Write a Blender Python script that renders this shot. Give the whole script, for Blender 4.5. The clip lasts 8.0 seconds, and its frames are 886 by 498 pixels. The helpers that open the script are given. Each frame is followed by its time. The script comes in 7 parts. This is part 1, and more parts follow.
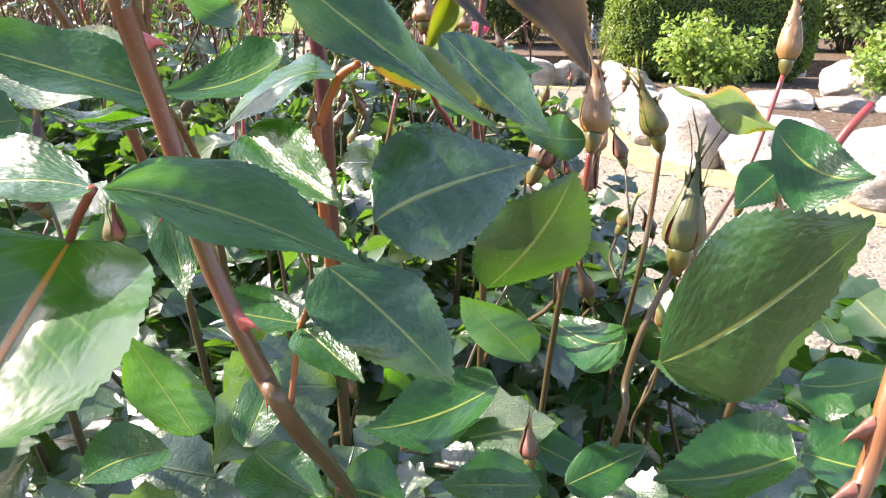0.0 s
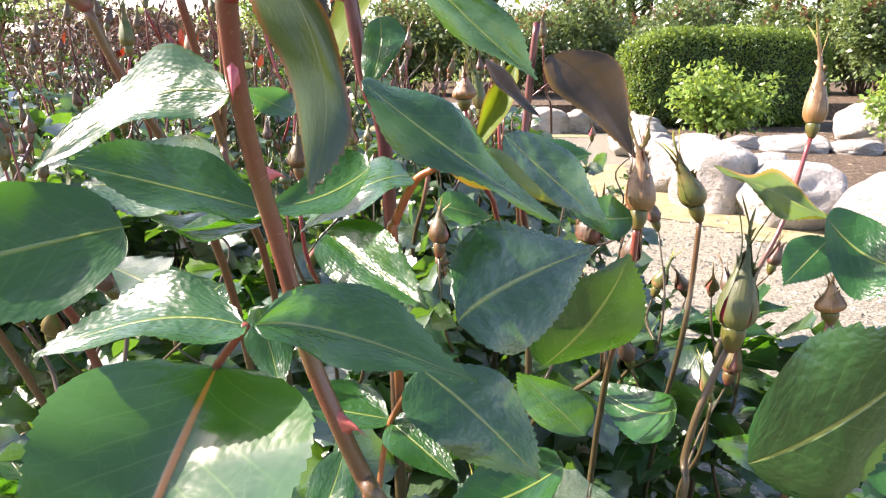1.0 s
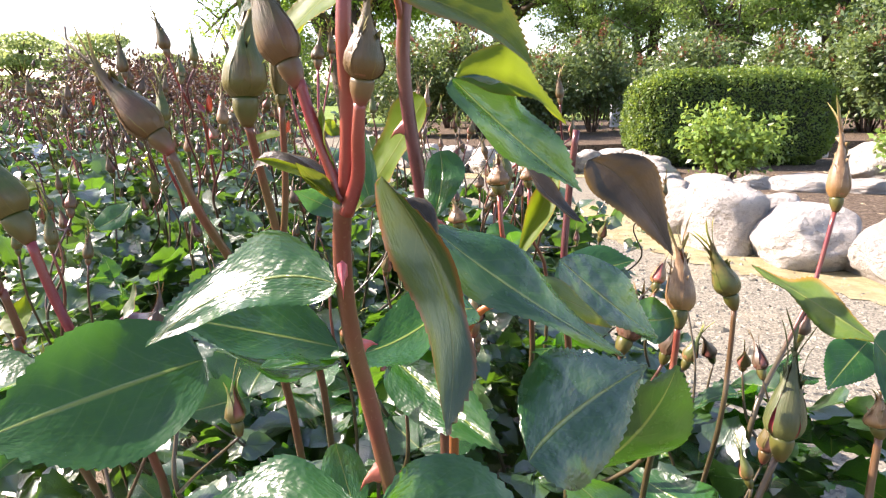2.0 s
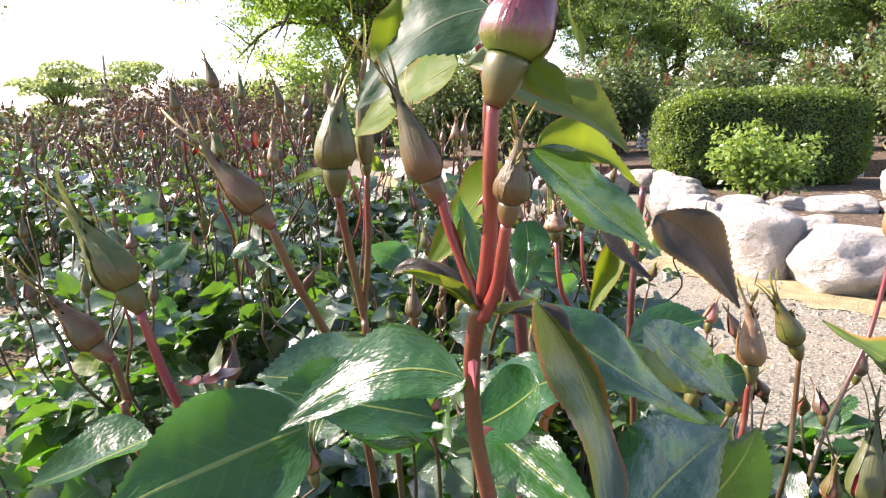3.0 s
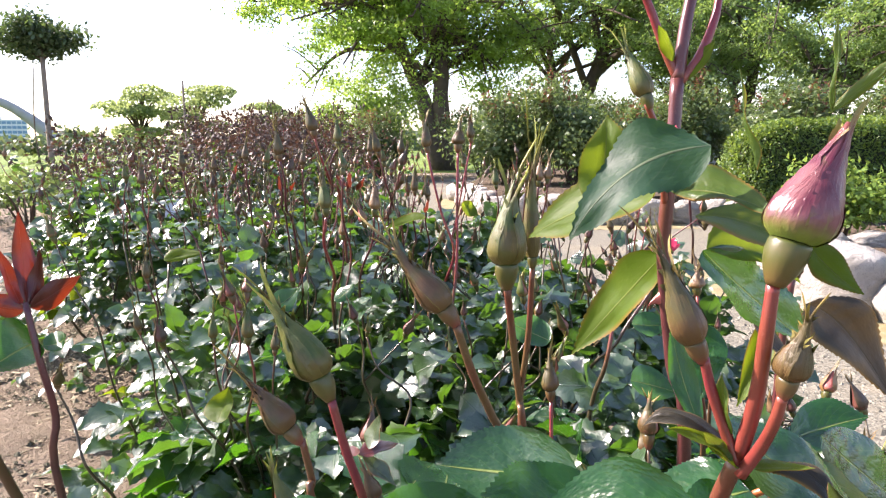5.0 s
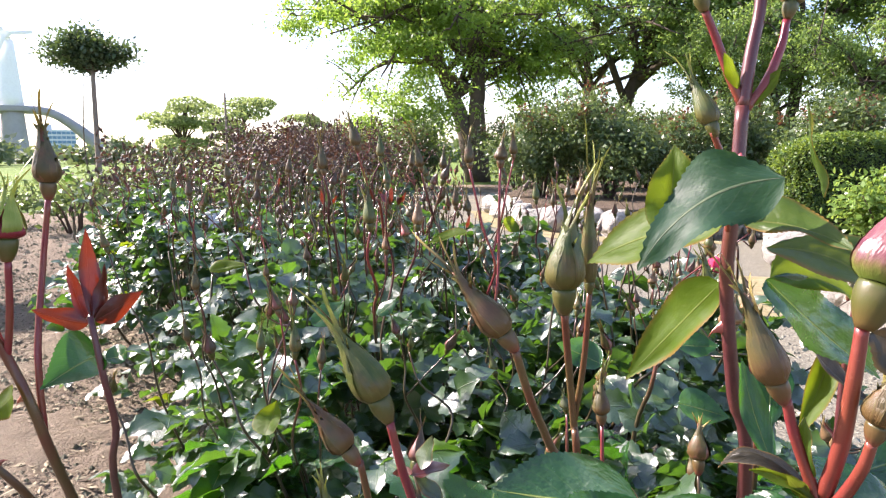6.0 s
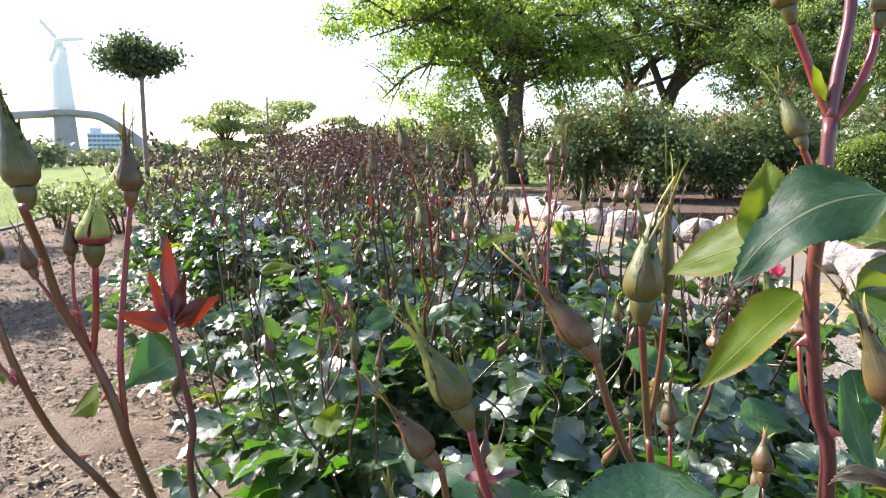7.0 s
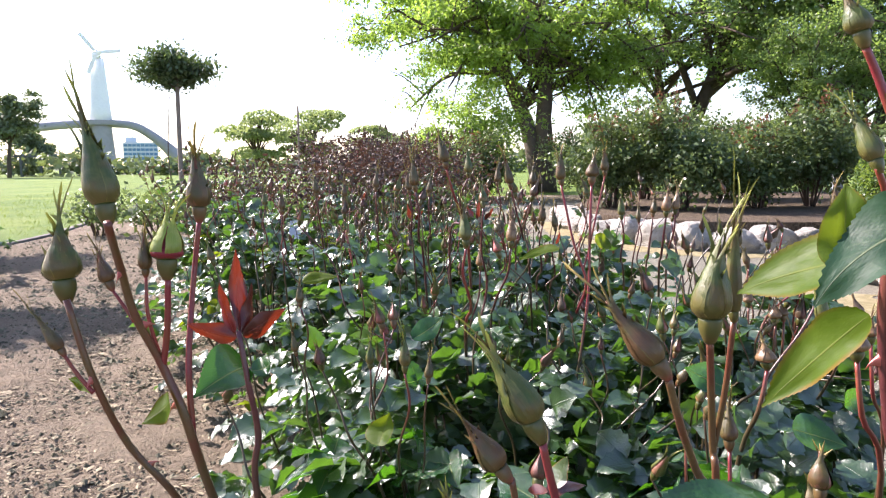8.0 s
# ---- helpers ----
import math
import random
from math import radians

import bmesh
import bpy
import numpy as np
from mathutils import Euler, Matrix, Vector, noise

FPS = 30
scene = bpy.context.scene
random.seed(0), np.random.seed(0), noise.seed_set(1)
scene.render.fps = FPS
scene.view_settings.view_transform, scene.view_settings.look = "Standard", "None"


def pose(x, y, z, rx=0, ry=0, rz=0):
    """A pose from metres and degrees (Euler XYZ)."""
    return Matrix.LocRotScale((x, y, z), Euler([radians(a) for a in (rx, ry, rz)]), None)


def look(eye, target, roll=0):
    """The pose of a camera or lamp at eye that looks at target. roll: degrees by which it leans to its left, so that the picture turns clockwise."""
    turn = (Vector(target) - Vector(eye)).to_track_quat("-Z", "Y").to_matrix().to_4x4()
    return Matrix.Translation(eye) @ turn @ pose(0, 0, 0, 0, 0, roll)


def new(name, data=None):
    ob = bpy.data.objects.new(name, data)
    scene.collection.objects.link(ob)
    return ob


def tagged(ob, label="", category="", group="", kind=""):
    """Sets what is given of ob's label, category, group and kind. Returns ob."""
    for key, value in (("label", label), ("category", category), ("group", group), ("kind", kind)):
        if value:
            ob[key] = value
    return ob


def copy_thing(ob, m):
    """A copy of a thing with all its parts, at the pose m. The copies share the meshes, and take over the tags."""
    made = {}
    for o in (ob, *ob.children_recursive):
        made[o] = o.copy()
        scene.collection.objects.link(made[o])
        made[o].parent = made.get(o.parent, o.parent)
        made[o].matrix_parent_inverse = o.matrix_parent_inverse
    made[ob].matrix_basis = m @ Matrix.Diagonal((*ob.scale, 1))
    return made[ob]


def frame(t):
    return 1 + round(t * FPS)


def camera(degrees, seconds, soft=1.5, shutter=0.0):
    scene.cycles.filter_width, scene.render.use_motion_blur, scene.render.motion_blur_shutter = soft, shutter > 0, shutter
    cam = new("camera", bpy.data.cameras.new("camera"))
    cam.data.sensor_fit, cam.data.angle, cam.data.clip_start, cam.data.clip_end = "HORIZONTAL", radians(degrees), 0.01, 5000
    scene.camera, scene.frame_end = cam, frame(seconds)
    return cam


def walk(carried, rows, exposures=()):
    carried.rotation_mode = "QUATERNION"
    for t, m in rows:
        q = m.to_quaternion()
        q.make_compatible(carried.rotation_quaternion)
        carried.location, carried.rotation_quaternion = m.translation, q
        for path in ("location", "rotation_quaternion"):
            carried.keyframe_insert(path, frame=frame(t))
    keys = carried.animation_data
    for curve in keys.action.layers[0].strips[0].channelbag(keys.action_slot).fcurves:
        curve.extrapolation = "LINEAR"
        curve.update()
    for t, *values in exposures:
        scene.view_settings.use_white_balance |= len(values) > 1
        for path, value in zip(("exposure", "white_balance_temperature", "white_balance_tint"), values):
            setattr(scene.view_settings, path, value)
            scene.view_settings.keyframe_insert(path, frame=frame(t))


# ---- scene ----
cam = camera(68.5, 8.0, 1.25)

PATH = [
    (0, (-0.022, -0.116, 0.925), (0.124, 1.752, 0.225), 1.6),
    (0.5, (-0.035, -0.123, 0.941), (0.074, 1.767, 0.297), 0.5),
    (1, (-0.048, -0.123, 0.949), (0.051, 1.793, 0.385), 0.2),
    (1.5, (-0.058, -0.123, 0.972), (0.036, 1.811, 0.47), -0.0),
    (3, (-0.105, -0.131, 1.023), (-0.112, 1.83, 0.63), -1.1),
    (3.5, (-0.116, -0.125, 1.03), (-0.156, 1.838, 0.649), -1.0),
    (4, (-0.14, -0.128, 1.044), (-0.213, 1.836, 0.672), -0.9),
    (4.5, (-0.158, -0.136, 1.058), (-0.285, 1.829, 0.707), -0.7),
    (6, (-0.184, -0.145, 1.076), (-0.469, 1.813, 0.788), -0.2),
    (6.5, (-0.191, -0.147, 1.074), (-0.532, 1.801, 0.78), -0.2),
    (7, (-0.208, -0.156, 1.082), (-0.604, 1.784, 0.8), -0.3),
    (7.5, (-0.225, -0.165, 1.085), (-0.671, 1.765, 0.815), -0.2),
    (8, (-0.232, -0.173, 1.09), (-0.71, 1.752, 0.833), -0.4),
]
walk(cam, [(t, look(eye, target, roll)) for t, eye, target, roll in PATH], ((0.0, 2.24, 6900, 26), (1.7, 2.03, 6850, 26), (3.0, 1.90, 6750, 27), (4.6, 1.85, 6600, 26), (8.0, 1.61, 6300, 25)))

# ---------------------------------------------------------------- light
SUN_WAY = Vector((-0.95, 0.30, 0.0)).normalized() * math.cos(radians(37)) + Vector((0, 0, math.sin(radians(37))))
world = bpy.data.worlds.new("sky")
scene.world = world
world.use_nodes = True
wn = world.node_tree.nodes
sky = wn.new("ShaderNodeTexSky")
sky.sky_type, sky.sun_disc = "NISHITA", False
sky.sun_elevation, sky.sun_rotation = radians(37), math.atan2(SUN_WAY.x, SUN_WAY.y)
sky.air_density, sky.dust_density, sky.ozone_density = 1.0, 1.0, 1.0
wn["Background"].inputs["Strength"].default_value = 0.12
world.node_tree.links.new(sky.outputs[0], wn["Background"].inputs["Color"])
sun = new("sun", bpy.data.lights.new("sun", "SUN"))
sun.data.energy, sun.data.angle, sun.data.color = 5.0, radians(0.5), (1.0, 0.93, 0.82)
sun.matrix_world = look(SUN_WAY * 20, (0, 0, 0))


# ---------------------------------------------------------------- materials
class Nodes:
    """Short hand for building a node material."""

    def __init__(self, name):
        self.mat = bpy.data.materials.new(name)
        self.mat.use_nodes = True
        self.t = self.mat.node_tree
        self.bsdf = self.t.nodes["Principled BSDF"]
        self.out = self.t.nodes["Material Output"]

    def node(self, kind, **values):
        n = self.t.nodes.new(kind)
        if "operation" in values:
            n.operation = values["operation"]
        if "feature" in values:
            n.feature = values["feature"]
        if "interpolation_type" in values:
            n.interpolation_type = values["interpolation_type"]
        if "data_type" in values:
            n.data_type, n.blend_type = values["data_type"], values["blend_type"]
        return n

    def link(self, a, b):
        self.t.links.new(a, b)

    def put(self, socket, value):
        if isinstance(value, bpy.types.NodeSocket):
            self.link(value, socket)
        else:
            socket.default_value = value

    def math(self, op, a, b=0.0, c=0.0):
        n = self.node("ShaderNodeMath", operation=op)
        for i, value in enumerate((a, b, c)):
            self.put(n.inputs[i], value)
        return n.outputs[0]

    def noise(self, scale, detail=4.0, rough=0.6, where=None):
        n = self.node("ShaderNodeTexNoise")
        n.inputs["Scale"].default_value, n.inputs["Detail"].default_value, n.inputs["Roughness"].default_value = scale, detail, rough
        if where is not None:
            self.link(where, n.inputs["Vector"])
        return n.outputs["Fac"]

    def cells(self, scale, where=None, feature="F1", out="Distance"):
        n = self.node("ShaderNodeTexVoronoi", feature=feature)
        n.inputs["Scale"].default_value = scale
        if where is not None:
            self.link(where, n.inputs["Vector"])
        return n.outputs[out]

    def spot(self, value, low, high):
        n = self.node("ShaderNodeMapRange", interpolation_type="SMOOTHSTEP")
        self.put(n.inputs[0], value)
        n.inputs[1].default_value, n.inputs[2].default_value = low, high
        return n.outputs[0]

    def mix(self, fac, a, b, how="MIX"):
        n = self.node("ShaderNodeMix", data_type="RGBA", blend_type=how)
        self.put(n.inputs[0], fac)
        for i, value in ((6, a), (7, b)):
            self.put(n.inputs[i], value if isinstance(value, bpy.types.NodeSocket) else (*value, 1.0))
        return n.outputs[2]

    def place(self):
        return self.node("ShaderNodeTexCoord").outputs["Object"]

    def ground_place(self):
        return self.node("ShaderNodeNewGeometry").outputs["Position"]

    def chance(self, joined=False):
        if joined:
            return self.node("ShaderNodeNewGeometry").outputs["Random Per Island"]
        return self.node("ShaderNodeObjectInfo").outputs["Random"]

    def bump(self, height, strength, distance):
        n = self.node("ShaderNodeBump")
        n.inputs["Strength"].default_value, n.inputs["Distance"].default_value = strength, distance
        self.link(height, n.inputs["Height"])
        self.link(n.outputs[0], self.bsdf.inputs["Normal"])
        return n.outputs[0]

    def finish(self, color, rough=0.6, spec=0.5, metal=0.0):
        self.put(self.bsdf.inputs["Base Color"], color if isinstance(color, bpy.types.NodeSocket) else (*color, 1.0))
        self.put(self.bsdf.inputs["Roughness"], rough)
        self.bsdf.inputs["Specular IOR Level"].default_value = spec
        self.bsdf.inputs["Metallic"].default_value = metal
        return self.mat

    def lit_through(self, color, amount, normal=None):
        """Lets light through the blade."""
        t = self.node("ShaderNodeBsdfTranslucent")
        self.put(t.inputs["Color"], color if isinstance(color, bpy.types.NodeSocket) else (*color, 1.0))
        m = self.node("ShaderNodeMixShader")
        self.put(m.inputs[0], amount)
        self.link(self.bsdf.outputs[0], m.inputs[1])
        self.link(t.outputs[0], m.inputs[2])
        self.link(m.outputs[0], self.out.inputs["Surface"])


def leaf_material(name, dark, light, glow, vein, amount, rough, rim=None, joined=False, midrib=None, gloss_level=0.8, relief=0.0011):
    """A rose leaf: blade, midrib and side veins from the leaf's own coordinates."""
    k = Nodes(name)
    uv = k.node("ShaderNodeSeparateXYZ")
    k.link(k.node("ShaderNodeTexCoord").outputs["UV"], uv.inputs[0])
    s, u = uv.outputs[0], k.math("ABSOLUTE", k.math("MULTIPLY_ADD", uv.outputs[1], 2.0, -1.0))
    wob = k.noise(14.0, 3.0, 0.6, k.place())
    phase = k.math("MULTIPLY_ADD", wob, 0.12, k.math("MULTIPLY_ADD", u, -0.34, s))
    ridge = k.math("SINE", k.math("MULTIPLY", phase, 2 * math.pi * 8.0))
    side = k.math("MULTIPLY", k.spot(ridge, 0.93, 1.0), k.math("SUBTRACT", 1.0, k.spot(u, 0.45, 0.95)))
    net = k.math("MULTIPLY", k.math("SUBTRACT", 1.0, k.spot(k.cells(9.0, k.node("ShaderNodeTexCoord").outputs["UV"], "DISTANCE_TO_EDGE"), 0.0, 0.03)), 0.10)
    mid = k.math("SUBTRACT", 1.0, k.spot(u, 0.012, 0.05))
    veins = k.math("MAXIMUM", k.math("MULTIPLY", side, 0.34), k.math("MULTIPLY", net, 1.6))
    mottle = k.spot(k.noise(55.0, 5.0, 0.65, k.place()), 0.3, 0.75)
    blade = k.mix(mottle, dark, light)
    blade = k.mix(k.math("MULTIPLY", k.chance(joined), 0.55), blade, light)
    shine = k.mix(k.spot(k.noise(38.0, 2.0, 0.5, k.place()), 0.35, 0.7), tuple(c * 0.8 for c in glow), glow)
    if rim:
        edge = k.spot(k.math("ADD", u, k.math("MULTIPLY", wob, 0.6)), 1.10, 1.42)
        blade, shine = k.mix(edge, blade, rim), k.mix(edge, shine, rim)
    blade = k.mix(k.math("MULTIPLY", veins, 0.7), blade, vein)
    shine = k.mix(k.math("MULTIPLY", veins, 0.6), shine, vein)
    blade = k.mix(k.math("MULTIPLY", mid, 0.8), blade, midrib or vein)
    shine = k.mix(k.math("MULTIPLY", mid, 0.8), shine, midrib or vein)
    pillow = k.math("MULTIPLY", k.math("MULTIPLY", ridge, -0.02), k.math("SUBTRACT", 1.0, k.spot(u, 0.7, 1.0)))
    blister = k.math("MULTIPLY", k.cells(26.0, k.node("ShaderNodeTexCoord").outputs["UV"]), -0.16)
    quilt = k.math("MULTIPLY_ADD", k.noise(70.0, 3.0, 0.6, k.place()), 1.0, k.math("ADD", pillow, blister))
    grain = k.math("MULTIPLY", k.noise(420.0, 3.0, 0.6, k.place()), 0.05)
    height = k.math("ADD", k.math("ADD", k.math("MULTIPLY", k.math("MULTIPLY", mid, 0.5), -0.8), quilt), grain)
    k.bump(height, 0.6, relief)
    gloss = k.math("MULTIPLY_ADD", k.noise(90.0, 3.0, 0.6, k.place()), 0.14, rough - 0.07)
    k.finish(blade, gloss, gloss_level)
    k.lit_through(shine, amount)
    return k.mat


LEAF = leaf_material("rose_leaf", (0.005, 0.034, 0.010), (0.014, 0.066, 0.012), (0.12, 0.40, 0.010), (0.09, 0.18, 0.04), 0.24, 0.24, midrib=(0.18, 0.24, 0.05), gloss_level=0.6, relief=0.0018)
LEAF_BROAD = leaf_material("broad_rose_leaf", (0.008, 0.046, 0.014), (0.018, 0.076, 0.016), (0.11, 0.36, 0.010), (0.14, 0.26, 0.05), 0.32, 0.20, midrib=(0.55, 0.20, 0.04), gloss_level=0.8, relief=0.0006)
# bluish colour stands for the sky's sheen on one curled leaf
LEAF_SHEEN = leaf_material("sky_sheen_rose_leaf", (0.008, 0.032, 0.020), (0.016, 0.050, 0.026), (0.20, 0.46, 0.02), (0.10, 0.14, 0.07), 0.20, 0.55, midrib=(0.12, 0.15, 0.08), gloss_level=0.22)
# copy of LEAF with a dimmer glow, standing for leaves in shade
LEAF_DARK = leaf_material("shaded_rose_leaf", (0.006, 0.034, 0.013), (0.015, 0.062, 0.016), (0.10, 0.28, 0.012), (0.09, 0.17, 0.04), 0.16, 0.26, midrib=(0.20, 0.25, 0.06), gloss_level=0.65, relief=0.0018)
LEAF_RIM = leaf_material("rimmed_rose_leaf", (0.011, 0.036, 0.013), (0.028, 0.056, 0.015), (0.14, 0.20, 0.02), (0.10, 0.12, 0.04), 0.18, 0.36, (0.30, 0.09, 0.02))
LEAF_YOUNG = leaf_material("young_rose_leaf", (0.040, 0.085, 0.008), (0.070, 0.115, 0.010), (0.27, 0.37, 0.010), (0.16, 0.19, 0.03), 0.42, 0.5, (0.20, 0.12, 0.02), gloss_level=0.18)
LEAF_OLIVE = leaf_material("olive_rose_leaf", (0.034, 0.080, 0.014), (0.062, 0.11, 0.014), (0.23, 0.29, 0.014), (0.16, 0.18, 0.04), 0.38, 0.42, (0.28, 0.13, 0.02), gloss_level=0.35)
LEAF_BRONZE = leaf_material("bronze_rose_leaf", (0.016, 0.017, 0.011), (0.032, 0.026, 0.015), (0.16, 0.09, 0.02), (0.05, 0.04, 0.02), 0.14, 0.45, (0.24, 0.13, 0.02), gloss_level=0.3)
LEAF_RED = leaf_material("red_rose_leaf", (0.032, 0.006, 0.006), (0.075, 0.013, 0.008), (0.38, 0.045, 0.010), (0.13, 0.025, 0.015), 0.18, 0.32, gloss_level=0.5)
LEAF_BED = leaf_material("bed_rose_leaf", (0.009, 0.034, 0.012), (0.034, 0.074, 0.024), (0.15, 0.36, 0.018), (0.06, 0.11, 0.04), 0.24, 0.33, None, True, gloss_level=1.4, relief=0.0024)
LEAF_BROWN = leaf_material("bronze_bed_leaf", (0.030, 0.024, 0.019), (0.064, 0.045, 0.034), (0.13, 0.065, 0.038), (0.08, 0.05, 0.03), 0.22, 0.55, None, True, gloss_level=0.15)


def bark_material(name, low, high, spots, rough=0.32, brown_foot=True):
    k = Nodes(name)
    stretch = k.node("ShaderNodeMapping")
    stretch.inputs["Scale"].default_value = (1, 1, 0.25)
    k.link(k.place(), stretch.inputs["Vector"])
    streak = k.noise(230.0, 4.0, 0.6, stretch.outputs[0])
    tint = k.mix(k.spot(k.noise(28.0, 2.0, 0.5, k.place()), 0.35, 0.68), low, high)
    dots = k.spot(k.noise(900.0, 2.0, 0.5, k.place()), 0.62, 0.72)
    skin = k.mix(k.math("MULTIPLY", dots, 0.5), tint, spots)
    if brown_foot:
        # the skin turns darker and brown-green towards the root
        high = k.node("ShaderNodeSeparateXYZ")
        k.link(k.ground_place(), high.inputs[0])
        young = k.spot(k.math("MULTIPLY_ADD", k.noise(9.0, 2.0, 0.5, k.place()), 0.16, high.outputs[2]), 0.78, 0.97)
        skin = k.mix(young, (0.058, 0.044, 0.020), skin)
    k.bump(streak, 0.35, 0.0008)
    return k.finish(skin, rough, 0.5)


CANE = bark_material("cane_skin", (0.125, 0.036, 0.020), (0.105, 0.062, 0.022), (0.19, 0.11, 0.058))
CANE_RED = bark_material("red_cane_skin", (0.19, 0.020, 0.028), (0.19, 0.046, 0.024), (0.26, 0.085, 0.06))
CANE_PURPLE = bark_material("purple_cane_skin", (0.075, 0.018, 0.022), (0.115, 0.034, 0.026), (0.19, 0.08, 0.07))
CANE_ORANGE = bark_material("orange_cane_skin", (0.36, 0.11, 0.030), (0.31, 0.075, 0.040), (0.42, 0.20, 0.09))
CANE_GREEN = bark_material("old_cane_skin", (0.055, 0.050, 0.022), (0.066, 0.034, 0.024), (0.11, 0.08, 0.05))
THORN = bark_material("thorn_skin", (0.40, 0.075, 0.085), (0.36, 0.12, 0.075), (0.40, 0.15, 0.11), 0.35)


def bud_material(name, foot, body, streak, tip, glow=0.07, rough=0.40, rim=None, low=0.30, blush=None, relief=0.45):
    """Skin of a bud from foot to tip, with fine length-wise streaks."""
    k = Nodes(name)
    uv = k.node("ShaderNodeSeparateXYZ")
    k.link(k.node("ShaderNodeTexCoord").outputs["UV"], uv.inputs[0])
    f, a = uv.outputs[0], uv.outputs[1]
    vec = k.node("ShaderNodeCombineXYZ")
    k.link(k.math("MULTIPLY", f, 1.2), vec.inputs[0])
    k.link(k.math("MULTIPLY", a, 3.2), vec.inputs[1])
    line = k.noise(2.2, 4.0, 0.65, vec.outputs[0])
    mottle = k.spot(k.noise(95.0, 3.0, 0.6, k.place()), 0.38, 0.66)
    tint = k.mix(k.math("MULTIPLY_ADD", mottle, 0.6, k.math("MULTIPLY", k.spot(line, 0.42, 0.70), 0.3)), body, streak)
    if blush:
        flush = k.spot(k.noise(46.0, 2.0, 0.5, k.place()), 0.46, 0.64)
        tint = k.mix(k.math("MULTIPLY", flush, 0.38), tint, blush)
    tint = k.mix(k.math("SUBTRACT", 1.0, k.spot(k.math("MULTIPLY_ADD", line, 0.12, f), 0.06, low)), tint, foot)
    tint = k.mix(k.spot(k.math("MULTIPLY_ADD", line, 0.2, f), 0.78, 1.1), tint, tip)
    if rim:
        edge = k.math("ABSOLUTE", k.math("MULTIPLY_ADD", k.math("FRACT", a), 2.0, -1.0))
        tint = k.mix(k.math("MULTIPLY", k.spot(edge, 0.90, 1.0), k.math("MULTIPLY", mottle, 0.7)), tint, rim)
    k.bump(k.math("ADD", line, k.math("MULTIPLY", k.noise(700.0, 2.0, 0.5, k.place()), 0.2)), relief, 0.0010)
    k.finish(tint, rough, 0.45)
    k.lit_through(tint, glow)
    return k.mat


OLIVE_EDGE = (0.24, 0.24, 0.06)
SKIN = {
    "big": (bud_material("mauve_petals", (0.15, 0.20, 0.03), (0.12, 0.022, 0.038), (0.25, 0.09, 0.10), (0.20, 0.06, 0.05), rough=0.28, low=0.26),
            bud_material("mauve_sepal", (0.14, 0.19, 0.03), (0.105, 0.022, 0.034), (0.23, 0.09, 0.09), (0.22, 0.22, 0.05), rough=0.28, low=0.30)),
    "green": (bud_material("tan_petals", (0.16, 0.13, 0.04), (0.25, 0.075, 0.05), (0.25, 0.14, 0.06), (0.22, 0.14, 0.06)),
              bud_material("green_sepal", (0.105, 0.080, 0.020), (0.052, 0.080, 0.013), (0.125, 0.125, 0.028), (0.33, 0.34, 0.05), rim=OLIVE_EDGE, blush=(0.15, 0.050, 0.028))),
    "brown": (bud_material("russet_petals", (0.18, 0.08, 0.04), (0.22, 0.065, 0.05), (0.24, 0.11, 0.06), (0.20, 0.09, 0.045)),
              bud_material("brown_sepal", (0.110, 0.060, 0.020), (0.062, 0.056, 0.016), (0.120, 0.085, 0.028), (0.32, 0.24, 0.05), rim=OLIVE_EDGE, blush=(0.15, 0.042, 0.028))),
    "russet": (bud_material("dark_russet_petals", (0.10, 0.05, 0.03), (0.12, 0.04, 0.03), (0.16, 0.065, 0.045), (0.12, 0.055, 0.03)),
               bud_material("dark_brown_sepal", (0.095, 0.052, 0.030), (0.060, 0.040, 0.024), (0.105, 0.070, 0.038), (0.22, 0.14, 0.045), rim=(0.26, 0.20, 0.10))),
    "pink": (bud_material("pink_petals", (0.26, 0.13, 0.05), (0.42, 0.075, 0.075), (0.50, 0.22, 0.17), (0.42, 0.12, 0.10)),
             bud_material("pale_sepal", (0.22, 0.12, 0.04), (0.15, 0.085, 0.038), (0.27, 0.17, 0.085), (0.26, 0.23, 0.07), rim=(0.50, 0.45, 0.28))),
    "red": (bud_material("crimson_petals", (0.20, 0.16, 0.056), (0.42, 0.024, 0.05), (0.50, 0.10, 0.12), (0.34, 0.05, 0.05)),
            bud_material("grey_green_sepal", (0.10, 0.11, 0.035), (0.045, 0.062, 0.018), (0.085, 0.085, 0.035), (0.12, 0.13, 0.04), rim=(0.18, 0.20, 0.10))),
    "open": (bud_material("dark_red_petals", (0.20, 0.020, 0.030), (0.20, 0.012, 0.025), (0.30, 0.03, 0.04), (0.22, 0.016, 0.03)),
             bud_material("lime_sepal", (0.13, 0.16, 0.03), (0.20, 0.26, 0.03), (0.30, 0.32, 0.06), (0.32, 0.32, 0.06), rim=OLIVE_EDGE)),
}
PINK_PETAL = bud_material("hot_pink_petal", (0.62, 0.05, 0.12), (0.68, 0.05, 0.14), (0.78, 0.14, 0.24), (0.72, 0.08, 0.18), 0.3)
HIP = bud_material("hip_skin", (0.19, 0.050, 0.035), (0.110, 0.060, 0.022), (0.13, 0.085, 0.030), (0.080, 0.066, 0.018), rough=0.36, low=0.6, relief=0.08)
HIP_GREEN = bud_material("green_hip_skin", (0.12, 0.072, 0.022), (0.070, 0.074, 0.014), (0.100, 0.080, 0.022), (0.056, 0.070, 0.012), rough=0.36, low=0.6, relief=0.08)


